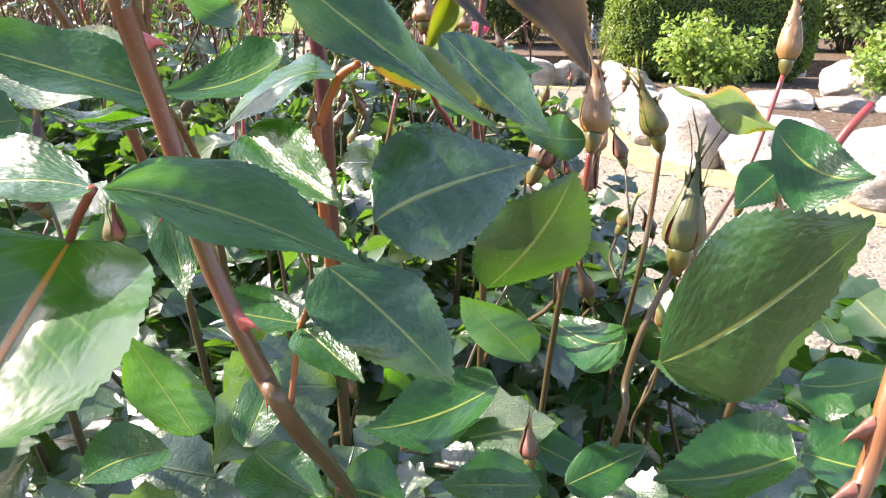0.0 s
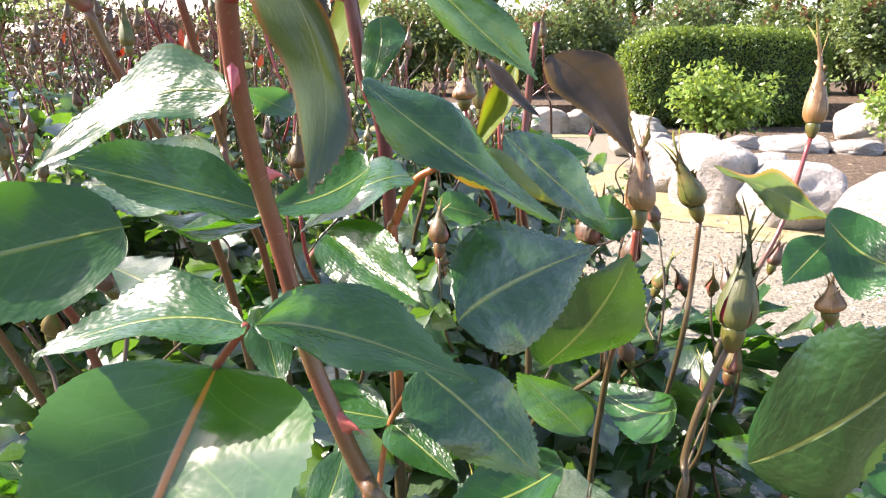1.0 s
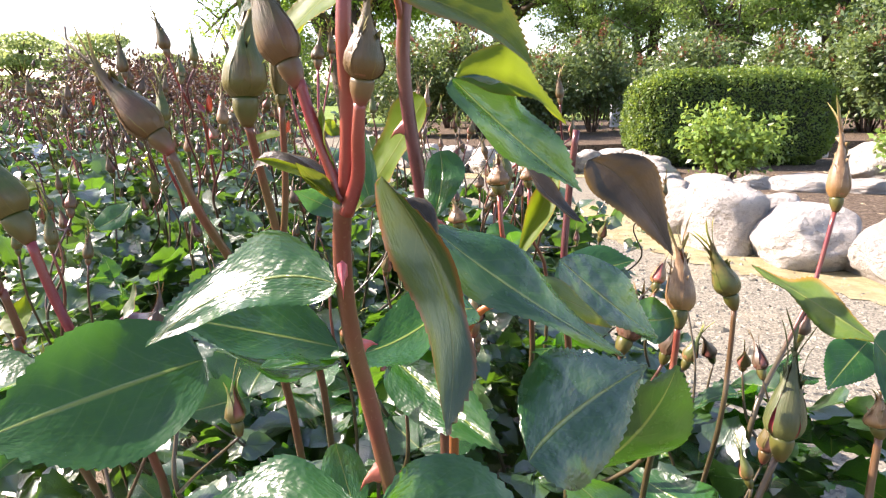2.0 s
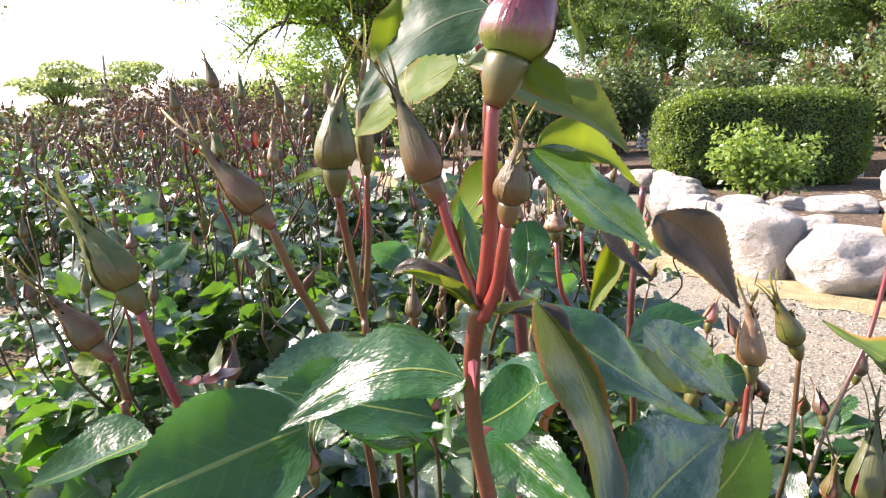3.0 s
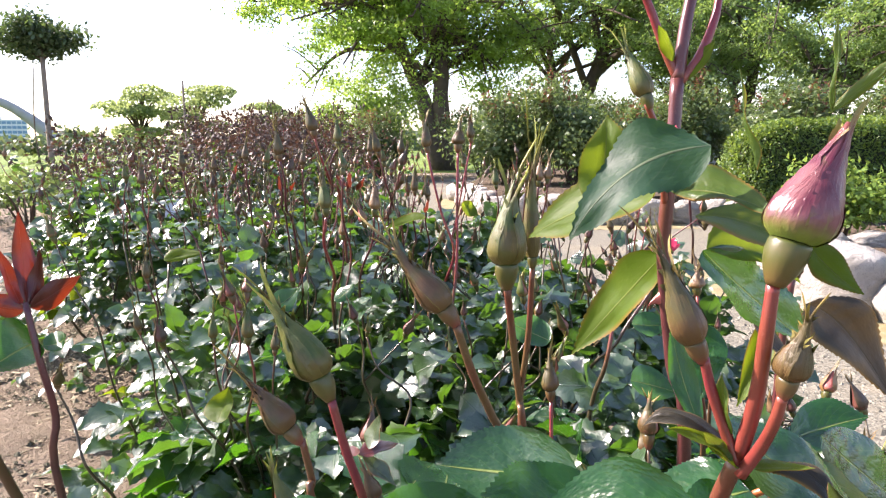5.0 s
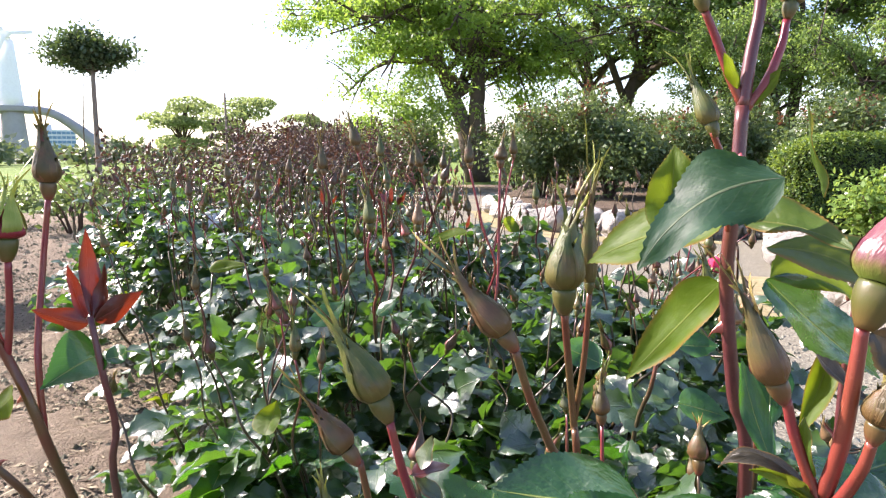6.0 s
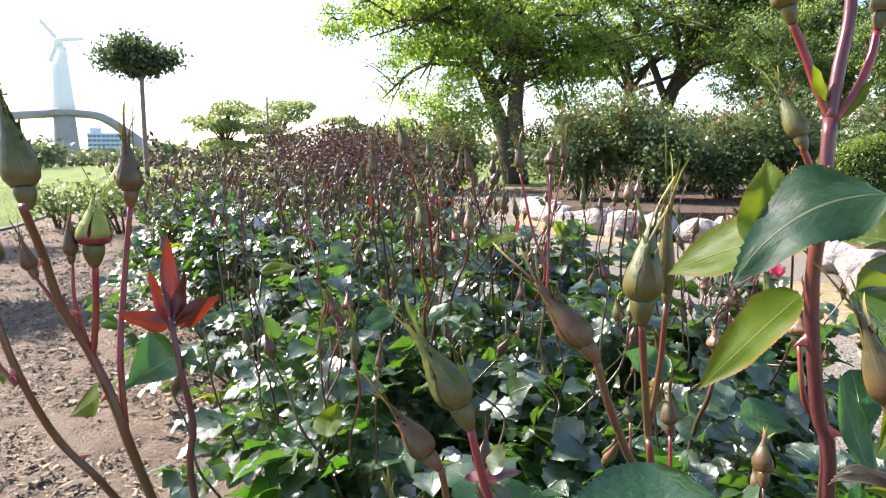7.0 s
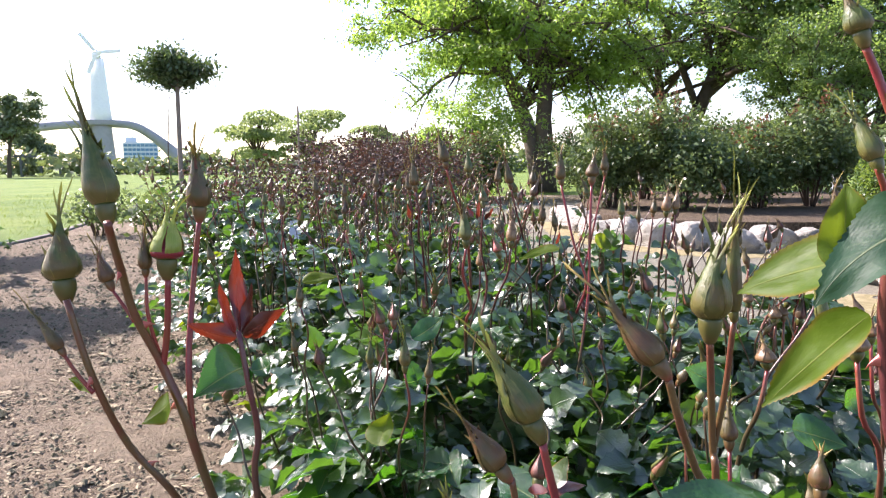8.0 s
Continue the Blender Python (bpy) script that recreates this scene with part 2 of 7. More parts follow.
def stone_material():
    k = Nodes("pale_granite")
    p = k.place()
    big = k.spot(k.noise(3.0, 5.0, 0.65, p), 0.35, 0.7)
    tint = k.mix(big, (0.56, 0.52, 0.45), (0.76, 0.73, 0.66))
    tint = k.mix(k.math("MULTIPLY", k.spot(k.noise(60.0, 3.0, 0.7, p), 0.55, 0.7), 0.55), tint, (0.20, 0.18, 0.16))
    tint = k.mix(k.math("MULTIPLY", k.spot(k.noise(7.0, 6.0, 0.7, p), 0.60, 0.72), 0.6), tint, (0.16, 0.14, 0.10))
    tint = k.mix(k.math("MULTIPLY", k.chance(), 0.35), tint, (0.34, 0.30, 0.25))
    k.bump(k.math("ADD", k.noise(22.0, 8.0, 0.7, p), k.math("MULTIPLY", k.cells(7.0, p), 0.7)), 1.0, 0.09)
    return k.finish(tint, 0.85, 0.3)


def dirt_material():
    k = Nodes("garden_soil")
    p = k.ground_place()
    tint = k.mix(k.spot(k.noise(1.1, 5.0, 0.6, p), 0.35, 0.68), (0.128, 0.121, 0.076), (0.240, 0.226, 0.148))
    tint = k.mix(k.math("MULTIPLY", k.spot(k.noise(22.0, 8.0, 0.75, p), 0.46, 0.58), 0.8), tint, (0.062, 0.048, 0.032))
    tint = k.mix(k.math("MULTIPLY", k.spot(k.noise(120.0, 4.0, 0.7, p), 0.58, 0.66), 0.8), tint, (0.38, 0.33, 0.25))
    tint = k.mix(k.math("MULTIPLY", k.spot(k.cells(70.0, p), 0.0, 0.30), 0.25), (0.33, 0.26, 0.19), tint)
    k.bump(k.math("ADD", k.noise(9.0, 8.0, 0.72, p), k.math("MULTIPLY", k.noise(75.0, 5.0, 0.7, p), 0.7)), 1.0, 0.08)
    return k.finish(tint, 0.95, 0.15)


def gravel_material():
    k = Nodes("path_gravel")
    p = k.ground_place()
    grain = k.cells(120.0, p, out="Color")
    sep = k.node("ShaderNodeSeparateColor")
    k.link(grain, sep.inputs[0])
    tint = k.mix(sep.outputs[0], (0.080, 0.075, 0.058), (0.24, 0.225, 0.17))
    tint = k.mix(k.math("MULTIPLY", k.spot(k.noise(0.9, 4.0, 0.6, p), 0.50, 0.72), 0.35), tint, (0.31, 0.26, 0.16))
    tint = k.mix(k.math("MULTIPLY", k.spot(k.noise(26.0, 5.0, 0.7, p), 0.55, 0.72), 0.45), tint, (0.17, 0.15, 0.12))
    k.bump(k.math("MULTIPLY_ADD", k.cells(85.0, p), -0.8, k.math("MULTIPLY", k.noise(12.0, 5.0, 0.6, p), 0.7)), 0.5, 0.008)
    return k.finish(tint, 0.9, 0.25)


def sand_material():
    k = Nodes("yellow_sand_verge")
    p = k.ground_place()
    tint = k.mix(k.spot(k.noise(9.0, 6.0, 0.7, p), 0.35, 0.7), (0.22, 0.185, 0.095), (0.34, 0.29, 0.165))
    k.bump(k.noise(60.0, 6.0, 0.7, p), 0.8, 0.015)
    return k.finish(tint, 0.95, 0.2)


def mulch_material():
    k = Nodes("bark_mulch")
    p = k.ground_place()
    tint = k.mix(k.spot(k.noise(40.0, 5.0, 0.7, p), 0.38, 0.66), (0.060, 0.044, 0.030), (0.19, 0.145, 0.10))
    k.bump(k.noise(45.0, 7.0, 0.75, p), 1.0, 0.03)
    return k.finish(tint, 0.95, 0.15)


def lawn_material():
    k = Nodes("lawn")
    p = k.ground_place()
    tint = k.mix(k.spot(k.noise(0.35, 5.0, 0.65, p), 0.35, 0.7), (0.10, 0.17, 0.03), (0.19, 0.25, 0.05))
    tint = k.mix(k.math("MULTIPLY", k.spot(k.noise(22.0, 6.0, 0.75, p), 0.50, 0.66), 0.55), tint, (0.06, 0.10, 0.02))
    tint = k.mix(k.math("MULTIPLY", k.spot(k.noise(1.6, 5.0, 0.7, p), 0.58, 0.72), 0.6), tint, (0.24, 0.22, 0.08))
    k.bump(k.noise(50.0, 6.0, 0.75, p), 1.0, 0.04)
    return k.finish(tint, 0.9, 0.2)


def crown_material(name, dark, light, glow, amount=0.35, rough=0.45, spread=1.0):
    k = Nodes(name)
    r = k.chance(True)
    broad = k.spot(k.noise(0.55, 3.0, 0.6, k.place()), 0.35, 0.65)
    fac = k.math("MULTIPLY", k.math("MULTIPLY_ADD", r, 0.6, k.math("MULTIPLY", broad, 0.4)), spread)
    k.finish(k.mix(fac, dark, light), rough, 0.4)
    k.lit_through(k.mix(fac, tuple(c * 0.6 for c in glow), glow), amount)
    return k.mat


CAMPHOR = crown_material("camphor_leaves", (0.05, 0.105, 0.022), (0.15, 0.24, 0.045), (0.44, 0.66, 0.09), 0.50)
CAMPHOR_DARK = crown_material("old_camphor_leaves", (0.055, 0.11, 0.04), (0.14, 0.21, 0.065), (0.38, 0.56, 0.11), 0.5)
BOX_LEAF = crown_material("box_hedge_leaves", (0.035, 0.080, 0.018), (0.125, 0.20, 0.038), (0.34, 0.48, 0.06), 0.36, 0.45)
LIGHT_LEAF = crown_material("light_shrub_leaves", (0.075, 0.15, 0.025), (0.18, 0.28, 0.055), (0.40, 0.55, 0.08), 0.35, 0.4)
SHRUB_LEAF = crown_material("shrub_leaves", (0.035, 0.07, 0.025), (0.13, 0.18, 0.06), (0.24, 0.34, 0.08), 0.28, 0.36)
# greyed a little: some haze is put into this leaf colour
TOPIARY_LEAF = crown_material("clipped_head_leaves", (0.05, 0.085, 0.05), (0.12, 0.17, 0.09), (0.18, 0.28, 0.06), 0.3, 0.4)
SHOOT_LEAF = crown_material("reddish_shoot_leaves", (0.09, 0.045, 0.025), (0.20, 0.09, 0.05), (0.40, 0.14, 0.06), 0.3, 0.4)
# needles kept pale, with the haze of distance mixed into the colour
PINE_LEAF = crown_material("pine_needles", (0.13, 0.19, 0.08), (0.28, 0.36, 0.14), (0.46, 0.56, 0.18), 0.42, 0.5)
GRASS = crown_material("grass_blades", (0.08, 0.15, 0.02), (0.20, 0.28, 0.05), (0.35, 0.45, 0.05), 0.3, 0.5)
# pale grey-green that carries the haze over the far trees
FAR_LEAF = crown_material("far_leaves", (0.10, 0.14, 0.09), (0.18, 0.23, 0.13), (0.25, 0.32, 0.08), 0.25, 0.6)


def plain(name, color, rough=0.7, metal=0.0, scale=20.0, amount=0.25):
    k = Nodes(name)
    worn = k.spot(k.noise(scale, 5.0, 0.65, k.place()), 0.35, 0.72)
    k.bump(k.noise(scale * 6, 4.0, 0.6, k.place()), 0.25, 0.01)
    return k.finish(k.mix(k.math("MULTIPLY", worn, amount), color, tuple(c * 0.55 for c in color)), rough, 0.4, metal)


TRUNK = plain("tree_bark", (0.10, 0.075, 0.055), 0.95, 0.0, 6.0, 0.7)
TWIG = plain("shrub_twig", (0.10, 0.065, 0.045), 0.9, 0.0, 30.0, 0.5)
CORE = plain("hedge_inner_shade", (0.030, 0.038, 0.018), 1.0, 0.0, 12.0, 0.6)
STONE, DIRT, GRAVEL, SAND, MULCH, LAWN = stone_material(), dirt_material(), gravel_material(), sand_material(), mulch_material(), lawn_material()
CONCRETE = plain("weathered_concrete", (0.34, 0.34, 0.35), 0.9, 0.0, 0.4, 0.4)
KERB = plain("worn_kerb_stone", (0.17, 0.155, 0.13), 0.95, 0.0, 12.0, 0.6)
WHITE = plain("white_painted_metal", (0.85, 0.87, 0.88), 0.45, 0.0, 3.0, 0.15)
POST = plain("pale_post_paint", (0.52, 0.54, 0.57), 0.6, 0.0, 9.0, 0.3)
STAKE = plain("grey_stake", (0.25, 0.20, 0.16), 0.9, 0.0, 18.0, 0.5)
BLACK = plain("black_plastic", (0.012, 0.013, 0.016), 0.42, 0.0, 15.0, 0.3)
FACADE = plain("pale_facade", (0.55, 0.62, 0.68), 0.7, 0.0, 0.2, 0.15)
GLASS = plain("blue_window_glass", (0.12, 0.25, 0.40), 0.15, 0.0, 0.5, 0.2)
SLATE = plain("dark_roof", (0.13, 0.14, 0.16), 0.8, 0.0, 1.0, 0.3)


# ---------------------------------------------------------------- tools for building
def mesh_object(name, verts, faces, material, parent=None, uvs=None, label="", smooth=True, at=None):
    """One mesh object; uvs: one pair for each vertex."""
    data = bpy.data.meshes.new(name)
    data.from_pydata([tuple(map(float, v)) for v in verts], [], [tuple(map(int, f)) for f in faces])
    if uvs is not None:
        layer = data.uv_layers.new(name="UVMap")
        loops = np.empty(len(data.loops), dtype=np.int32)
        data.loops.foreach_get("vertex_index", loops)
        layer.data.foreach_set("uv", np.asarray(uvs, dtype=np.float32)[loops].ravel())
    if smooth:
        data.polygons.foreach_set("use_smooth", [True] * len(data.polygons))
    data.materials.append(material)
    ob = new(name, data)
    if at is not None:
        ob.location = at
    if parent is not None:
        ob.parent = parent
    if label:
        tagged(ob, label)
    return ob


def part(name, bm, material, parent, label="", smooth=False):
    data = bpy.data.meshes.new(name)
    bm.to_mesh(data)
    bm.free()
    if smooth:
        data.polygons.foreach_set("use_smooth", [True] * len(data.polygons))
    data.materials.append(material)
    ob = new(name, data)
    ob.parent = parent
    if label:
        tagged(ob, label)
    return ob


def empty(name, at, label, category, group="", kind=""):
    ob = new(name)
    ob.location = at
    ob.empty_display_size = 0.1
    return tagged(ob, label, category, group, kind)


def box(bm, size, at, turn=None, bevel=0.0):
    m = Matrix.Translation(at) @ (turn or Matrix.Identity(4)) @ Matrix.Diagonal((*size, 1))
    made = bmesh.ops.create_cube(bm, size=1.0, matrix=m)
    if bevel:
        edges = {e for v in made["verts"] for e in v.link_edges}
        bmesh.ops.bevel(bm, geom=list(edges), offset=bevel, segments=2, affect="EDGES")


def curve_points(points, steps=5):
    """A smooth line through the points."""
    p = [np.array(q, float) for q in points]
    p = [2 * p[0] - p[1]] + p + [2 * p[-1] - p[-2]]
    line = []
    for a, b, c, d in zip(p, p[1:], p[2:], p[3:]):
        for i in range(steps):
            t = i / steps
            line.append(0.5 * (2 * b + (c - a) * t + (2 * a - 5 * b + 4 * c - d) * t * t + (3 * b - a - 3 * c + d) * t ** 3))
    line.append(p[-2])
    return line


def unit(v):
    return v / (np.linalg.norm(v) + 1e-12)


def tube_arrays(line, radii, sides=8, wobble=0.0, rng=None):
    verts, faces = [], []
    side = None
    for i, p in enumerate(line):
        way = unit(line[min(i + 1, len(line) - 1)] - line[max(i - 1, 0)])
        if side is None:
            side = unit(np.cross(way, (0.31, 0.87, 0.22)))
        side = unit(side - way * np.dot(side, way))
        other = np.cross(way, side)
        for j in range(sides):
            a = 2 * math.pi * j / sides
            r = radii[i] * (1 + (rng.uniform(-wobble, wobble) if wobble else 0))
            verts.append(p + (side * math.cos(a) + other * math.sin(a)) * r)
    for i in range(len(line) - 1):
        for j in range(sides):
            a, b = i * sides + j, i * sides + (j + 1) % sides
            faces.append((a, b, b + sides, a + sides))
    faces.append(tuple(range(sides))[::-1])
    faces.append(tuple(range((len(line) - 1) * sides, len(line) * sides)))
    return verts, faces


def cane(bush, material, points, r0, r1, thorns=0, sides=10):
    """A cane from its top down, with prickles as pieces of their own."""
    base = np.array(bush.location)
    line = [p - base for p in curve_points(points)]
    n = len(line)
    rng = random.Random(n + thorns)
    radii = [r0 + (r1 - r0) * i / (n - 1) for i in range(n)]
    for k in range(0, n, 5):
        radii[k] *= 1.035
    v, f = tube_arrays(line, radii, sides)
    ob = mesh_object("cane", v, f, material, bush)
    for k in range(thorns):
        i = int((k + 0.6) / thorns * (n - 4)) + 1
        way = unit(line[i + 1] - line[i])
        out = unit(np.cross(way, (math.cos(k * 2.4), math.sin(k * 2.4), 0.2)))
        thorn(ob, line[i] + out * radii[i] * 0.8, out, way, 0.0065 + 0.003 * rng.random())
    return ob


def thorn(parent, at, out, down, size):
    side = np.cross(out, down)
    verts, faces = [], []
    for i, (f, w) in enumerate(((0, 1.0), (0.35, 0.5), (0.7, 0.22))):
        c = at + out * size * f + down * size * 0.45 * f * f
        for j in range(6):
            a = math.pi * j / 3
            verts.append(c + down * math.cos(a) * size * 0.55 * w + side * math.sin(a) * size * 0.22 * w)
    verts.append(at + out * size * 1.05 + down * size * 0.6)
    for i in range(2):
        for j in range(6):
            a, b = i * 6 + j, i * 6 + (j + 1) % 6
            faces.append((a, b, b + 6, a + 6))
    faces += [(12 + j, 12 + (j + 1) % 6, 18) for j in range(6)]
    return mesh_object("thorn", verts, faces, THORN, parent)


def width_at(s):
    """Half width of a rose leaflet along its midrib, 1 at the widest."""
    return (math.sin(math.pi * min(1.0, s) ** 0.80) ** (0.66 + 0.34 * s)) * (1.0 - 0.16 * s) * 1.08 if 0 < s < 1 else 0.0


def leaf_arrays(base, tip, left, right, mid, n=46, teeth=True, wave=1.0, crease=None):
    """A serrated leaflet blade through its base, tip, middle and the widest points of its two halves."""
    base, tip, left, right, mid = (np.array(p, float) for p in (base, tip, left, right, mid))
    lift = unit(np.cross(tip - base, left - right))
    lift = lift if lift[2] > 0 else -lift
    if crease is None:
        crease = random.Random(int(np.linalg.norm(tip - left) * 1e5)).uniform(0.04, 0.34)
    mid = mid - lift * np.linalg.norm(left - right) * 0.5 * crease
    ctrl = 2 * mid - 0.5 * (base + tip)
    across = (0.0, 0.3, 0.62, 0.88, 1.0)
    verts, uvs, faces = [], [], []
    up = unit(np.cross(tip - base, left - right))
    size = np.linalg.norm(tip - base)
    rng = random.Random(int(size * 1e5))
    ph, am = rng.uniform(0, 6), rng.uniform(0.022, 0.05) * size * wave
    bite = [rng.uniform(0.5, 1.4) for _ in range(2 * n + 4)]
    cols = [(-u) for u in across[:0:-1]] + list(across)
    for i in range(n + 1):
        s = i / n
        c = (1 - s) ** 2 * base + 2 * s * (1 - s) * ctrl + s * s * tip
        way = unit(tip - base)
        w = max(width_at(s), 0.0)
        for u in cols:
            half = (left - mid) if u < 0 else (right - mid)
            a = abs(u)
            p = c + half * (w * a)
            if teeth and a == 1.0 and 0 < i < n:
                tooth = (0.014 if i % 2 else -0.013) * bite[i + (n if u < 0 else 0)]
                p = p + half * tooth + way * size * (0.011 if i % 2 else -0.005)
            puff = 0.022 * size * w * math.sin(math.pi * min(a, 1.0)) + am * a * w * math.sin(ph + s * 9 + (2 if u < 0 else 0))
            puff += 0.006 * size * noise.noise(Vector((s * 5 + ph, u * 2.5, size * 40))) * w * a * 2.5 + 0.002 * size * w * math.sin(math.pi * a) * math.cos(2 * math.pi * (s - 0.34 * a) * 8)
            verts.append(p + up * puff)
            uvs.append((s, u * 0.5 + 0.5))
    m = len(cols)
    for i in range(n):
        for j in range(m - 1):
            a = i * m + j
            faces.append((a, a + 1, a + 1 + m, a + m))
    return verts, faces, uvs


def leaflet(bush, material, base, tip, left, right, mid, wave=1.0, crease=None):
    o = np.array(bush.location)
    v, f, uv = leaf_arrays(*(np.array(p) - o for p in (base, tip, left, right, mid)), wave=wave, crease=crease)
    root = np.array(v[0])
    return mesh_object("leaf", [p - root for p in v], f, material, bush, uv, at=tuple(np.array(base) - o))


def lathe(line, radii, sides, ridges=0.0, twist=0.0, lobes=5):
    verts, faces, uvs = [], [], []
    side = None
    n = len(line)
    for i, p in enumerate(line):
        way = unit(line[min(i + 1, n - 1)] - line[max(i - 1, 0)])
        if side is None:
            side = unit(np.cross(way, (0.43, 0.79, 0.43)))
        side = unit(side - way * np.dot(side, way))
        other = np.cross(way, side)
        for j in range(sides):
            a = 2 * math.pi * j / sides
            r = radii[i] * (1 + ridges * math.cos(lobes * a + twist * i / n))
            verts.append(p + (side * math.cos(a) + other * math.sin(a)) * r)
            uvs.append((i / (n - 1), j / sides))
    for i in range(n - 1):
        for j in range(sides):
            a, b = i * sides + j, i * sides + (j + 1) % sides
            faces.append((a, b, b + sides, a + sides))
    faces.append(tuple(range(sides))[::-1])
    faces.append(tuple(range((n - 1) * sides, n * sides)))
    return verts, faces, uvs


BODY = ((0.17, 0.58), (0.20, 0.80), (0.25, 0.95), (0.30, 1.0), (0.38, 0.96), (0.48, 0.83), (0.58, 0.65), (0.68, 0.47), (0.78, 0.31), (0.86, 0.21), (0.94, 0.14))
SEPAL = ((0.0, 0.62), (0.12, 0.86), (0.28, 0.84), (0.42, 0.62), (0.54, 0.34), (0.64, 0.17), (0.76, 0.11), (0.86, 0.15), (0.94, 0.11), (1.0, 0.02))


def ramp(table, f):
    if f <= table[0][0]:
        return table[0][1]
    for (a, ra), (b, rb) in zip(table, table[1:]):
        if f <= b:
            t = (f - a) / (b - a)
            return ra + (rb - ra) * t * t * (3 - 2 * t)
    return table[-1][1]


def flower_bud(bush, style, base, tip, r, sides=20, rank=5, rows=18, joined=False):
    """A rose bud on its hip: hip, petals and five overlapping sepals with long loose points."""
    o = np.array(bush.location)
    base, tip = np.array(base, float) - o, np.array(tip, float) - o
    way = unit(tip - base)
    length = np.linalg.norm(tip - base) * (1.04 if style == "green" else 1.0)
    r *= 0.94 if style in ("green", "brown", "big") and not joined else 1.0
    rng = random.Random(int(r * 1e6) + int(length * 1e5) + len(style))
    bend = unit(np.cross(way, (rng.uniform(-1, 1), rng.uniform(-1, 1), 0.3))) * length * rng.uniform(0.05, 0.13)

    slim = rng.uniform(0.95, 1.55) if style != "big" else 1.1

    def body(f):
        return ramp(BODY, f) ** (slim if f > 0.31 else 1.0)

    def axis(f):
        return base + way * length * f + bend * (f * f * 1.2)

    hip_len = min(0.27, 1.4 * r / length)
    line = [axis(f * hip_len) for f in (0, 0.12, 0.3, 0.5, 0.7, 0.88, 1.0)]
    rr = [q * r for q in (0.25, 0.34, 0.46, 0.56, 0.61, 0.61, 0.58)]
    v, f, uv = lathe(line, rr, sides, 0.03, 0, 3)
    bud = mesh_object("flower_bud", v, f, HIP_GREEN if style in ("green", "open", "big", "russet", "pink", "red") else HIP, bush, [(a, (1 - abs(2 * b - 1)) * 2) for a, b in uv])
    k = (1 - hip_len) / 0.83
    fs = [0.17 + 0.77 * i / 15 for i in range(16)]
    pl = {"big": 0.93, "brown": 0.84, "russet": 0.8, "green": 0.80, "open": 0.55}[style] if style in ("big", "brown", "russet", "green", "open") else 0.72
    line = [axis(hip_len + (q - 0.17) * k * pl / 0.93) for q in fs]
    v, f, uv = lathe(line, [body(q) * r * (0.95 if style != "open" else 1.0) for q in fs], sides, 0.03, 3.0, 3)
    mesh_object("petals", v, f, SKIN[style][0], bud, [(a, (1 - abs(2 * b - 1)) * 3) for a, b in uv])
    side = unit(np.cross(way, (0.43, 0.79, 0.43)))
    other = np.cross(way, side)
    spread, cover, long = {"big": (0.02, 1.25, 0.98), "green": (0.06, 0.92, 1.16), "brown": (0.05, 0.95, 1.14), "russet": (0.08, 0.9, 1.1),
                           "pink": (0.10, 0.86, 1.16), "red": (0.05, 0.74, 1.15), "open": (0.22, 0.6, 1.2)}[style]
    turn0 = rng.uniform(0, 6)
    all_v, all_f, all_u = [], [], []
    for q in range(rank):
        a0 = turn0 + 2 * math.pi * (2 * q + rng.uniform(-0.12, 0.12)) / rank
        reach = long * rng.uniform(0.80, 1.22)
        twist = rng.uniform(-0.5, 0.5)
        peel = spread * rng.uniform(0.1, 1.6)
        fray = (side * rng.uniform(-1, 1) + other * rng.uniform(-1, 1)) * length * (0.17 if style != "big" else 0.04)
        curl = rng.uniform(-0.02, 0.06) if style != "big" else 0.0
        layer = (0.015 + (0.012 if style != "big" else 0.008) * q) * r
        fat = cover * rng.uniform(0.85, 1.15) * (5 / rank)
        verts, uvs, faces, rims = [], [], [], []
        for i in range(rows + 1):
            g = i / rows
            fr = 0.17 + g * (reach - 0.17)
            rad = body(min(fr, 0.94)) * r + layer * (1 - g) + 0.02 * r
            half = min(1.15, ramp(SEPAL, g) * r * fat / rad)
            lift = peel * length * max(0.0, g - 0.4) ** 1.5
            loose = max(0.0, (g - 0.5) / 0.5)
            mid = side * math.cos(a0 + twist * g) + other * math.sin(a0 + twist * g)
            sway = fray * loose ** 1.7 + np.cross(way, mid) * math.sin(loose * 5 + q) * loose * 0.02 * length
            for j in range(5):
                b = (j - 2) / 2
                ang = a0 + twist * g + b * half
                rim = side * math.cos(ang) + other * math.sin(ang)
                bow = rad * (1 + curl * b * b * (1 - 0.4 * g) * (1.4 if b > 0 else 0.5))
                verts.append(axis(hip_len + (fr - 0.17) * k) + rim * bow + mid * lift + sway)
                uvs.append((g, q + 0.5 + b * 0.49))
                rims.append(rim)
        for i in range(rows):
            for j in range(4):
                a = i * 5 + j
                faces.append((a, a + 1, a + 6, a + 5))
        if not joined and style != "big":
            # small side lobes on the edges of the sepal
            for s in range(3):
                i = int(rows * rng.uniform(0.32, 0.75))
                e = 0 if s % 2 else 4
                lo, hi = i * 5 + e, (i + 1) * 5 + e
                out = unit(verts[lo] - verts[i * 5 + 2] + rims[lo] * r * 0.15) * rng.uniform(0.15, 0.4) * r + way * rng.uniform(0.2, 0.6) * r
                verts.append((verts[lo] + verts[hi]) / 2 + out)
                uvs.append((0.95, uvs[lo][1]))
                faces.append((lo, hi, len(verts) - 1))
        if joined:
            all_f += [tuple(i + len(all_v) for i in face) for face in faces]
            all_v += verts
            all_u += uvs
        else:
            mesh_object("sepal", verts, faces, SKIN[style][1], bud, uvs)
    if joined:
        mesh_object("calyx", all_v, all_f, SKIN[style][1], bud, all_u)
    return bud


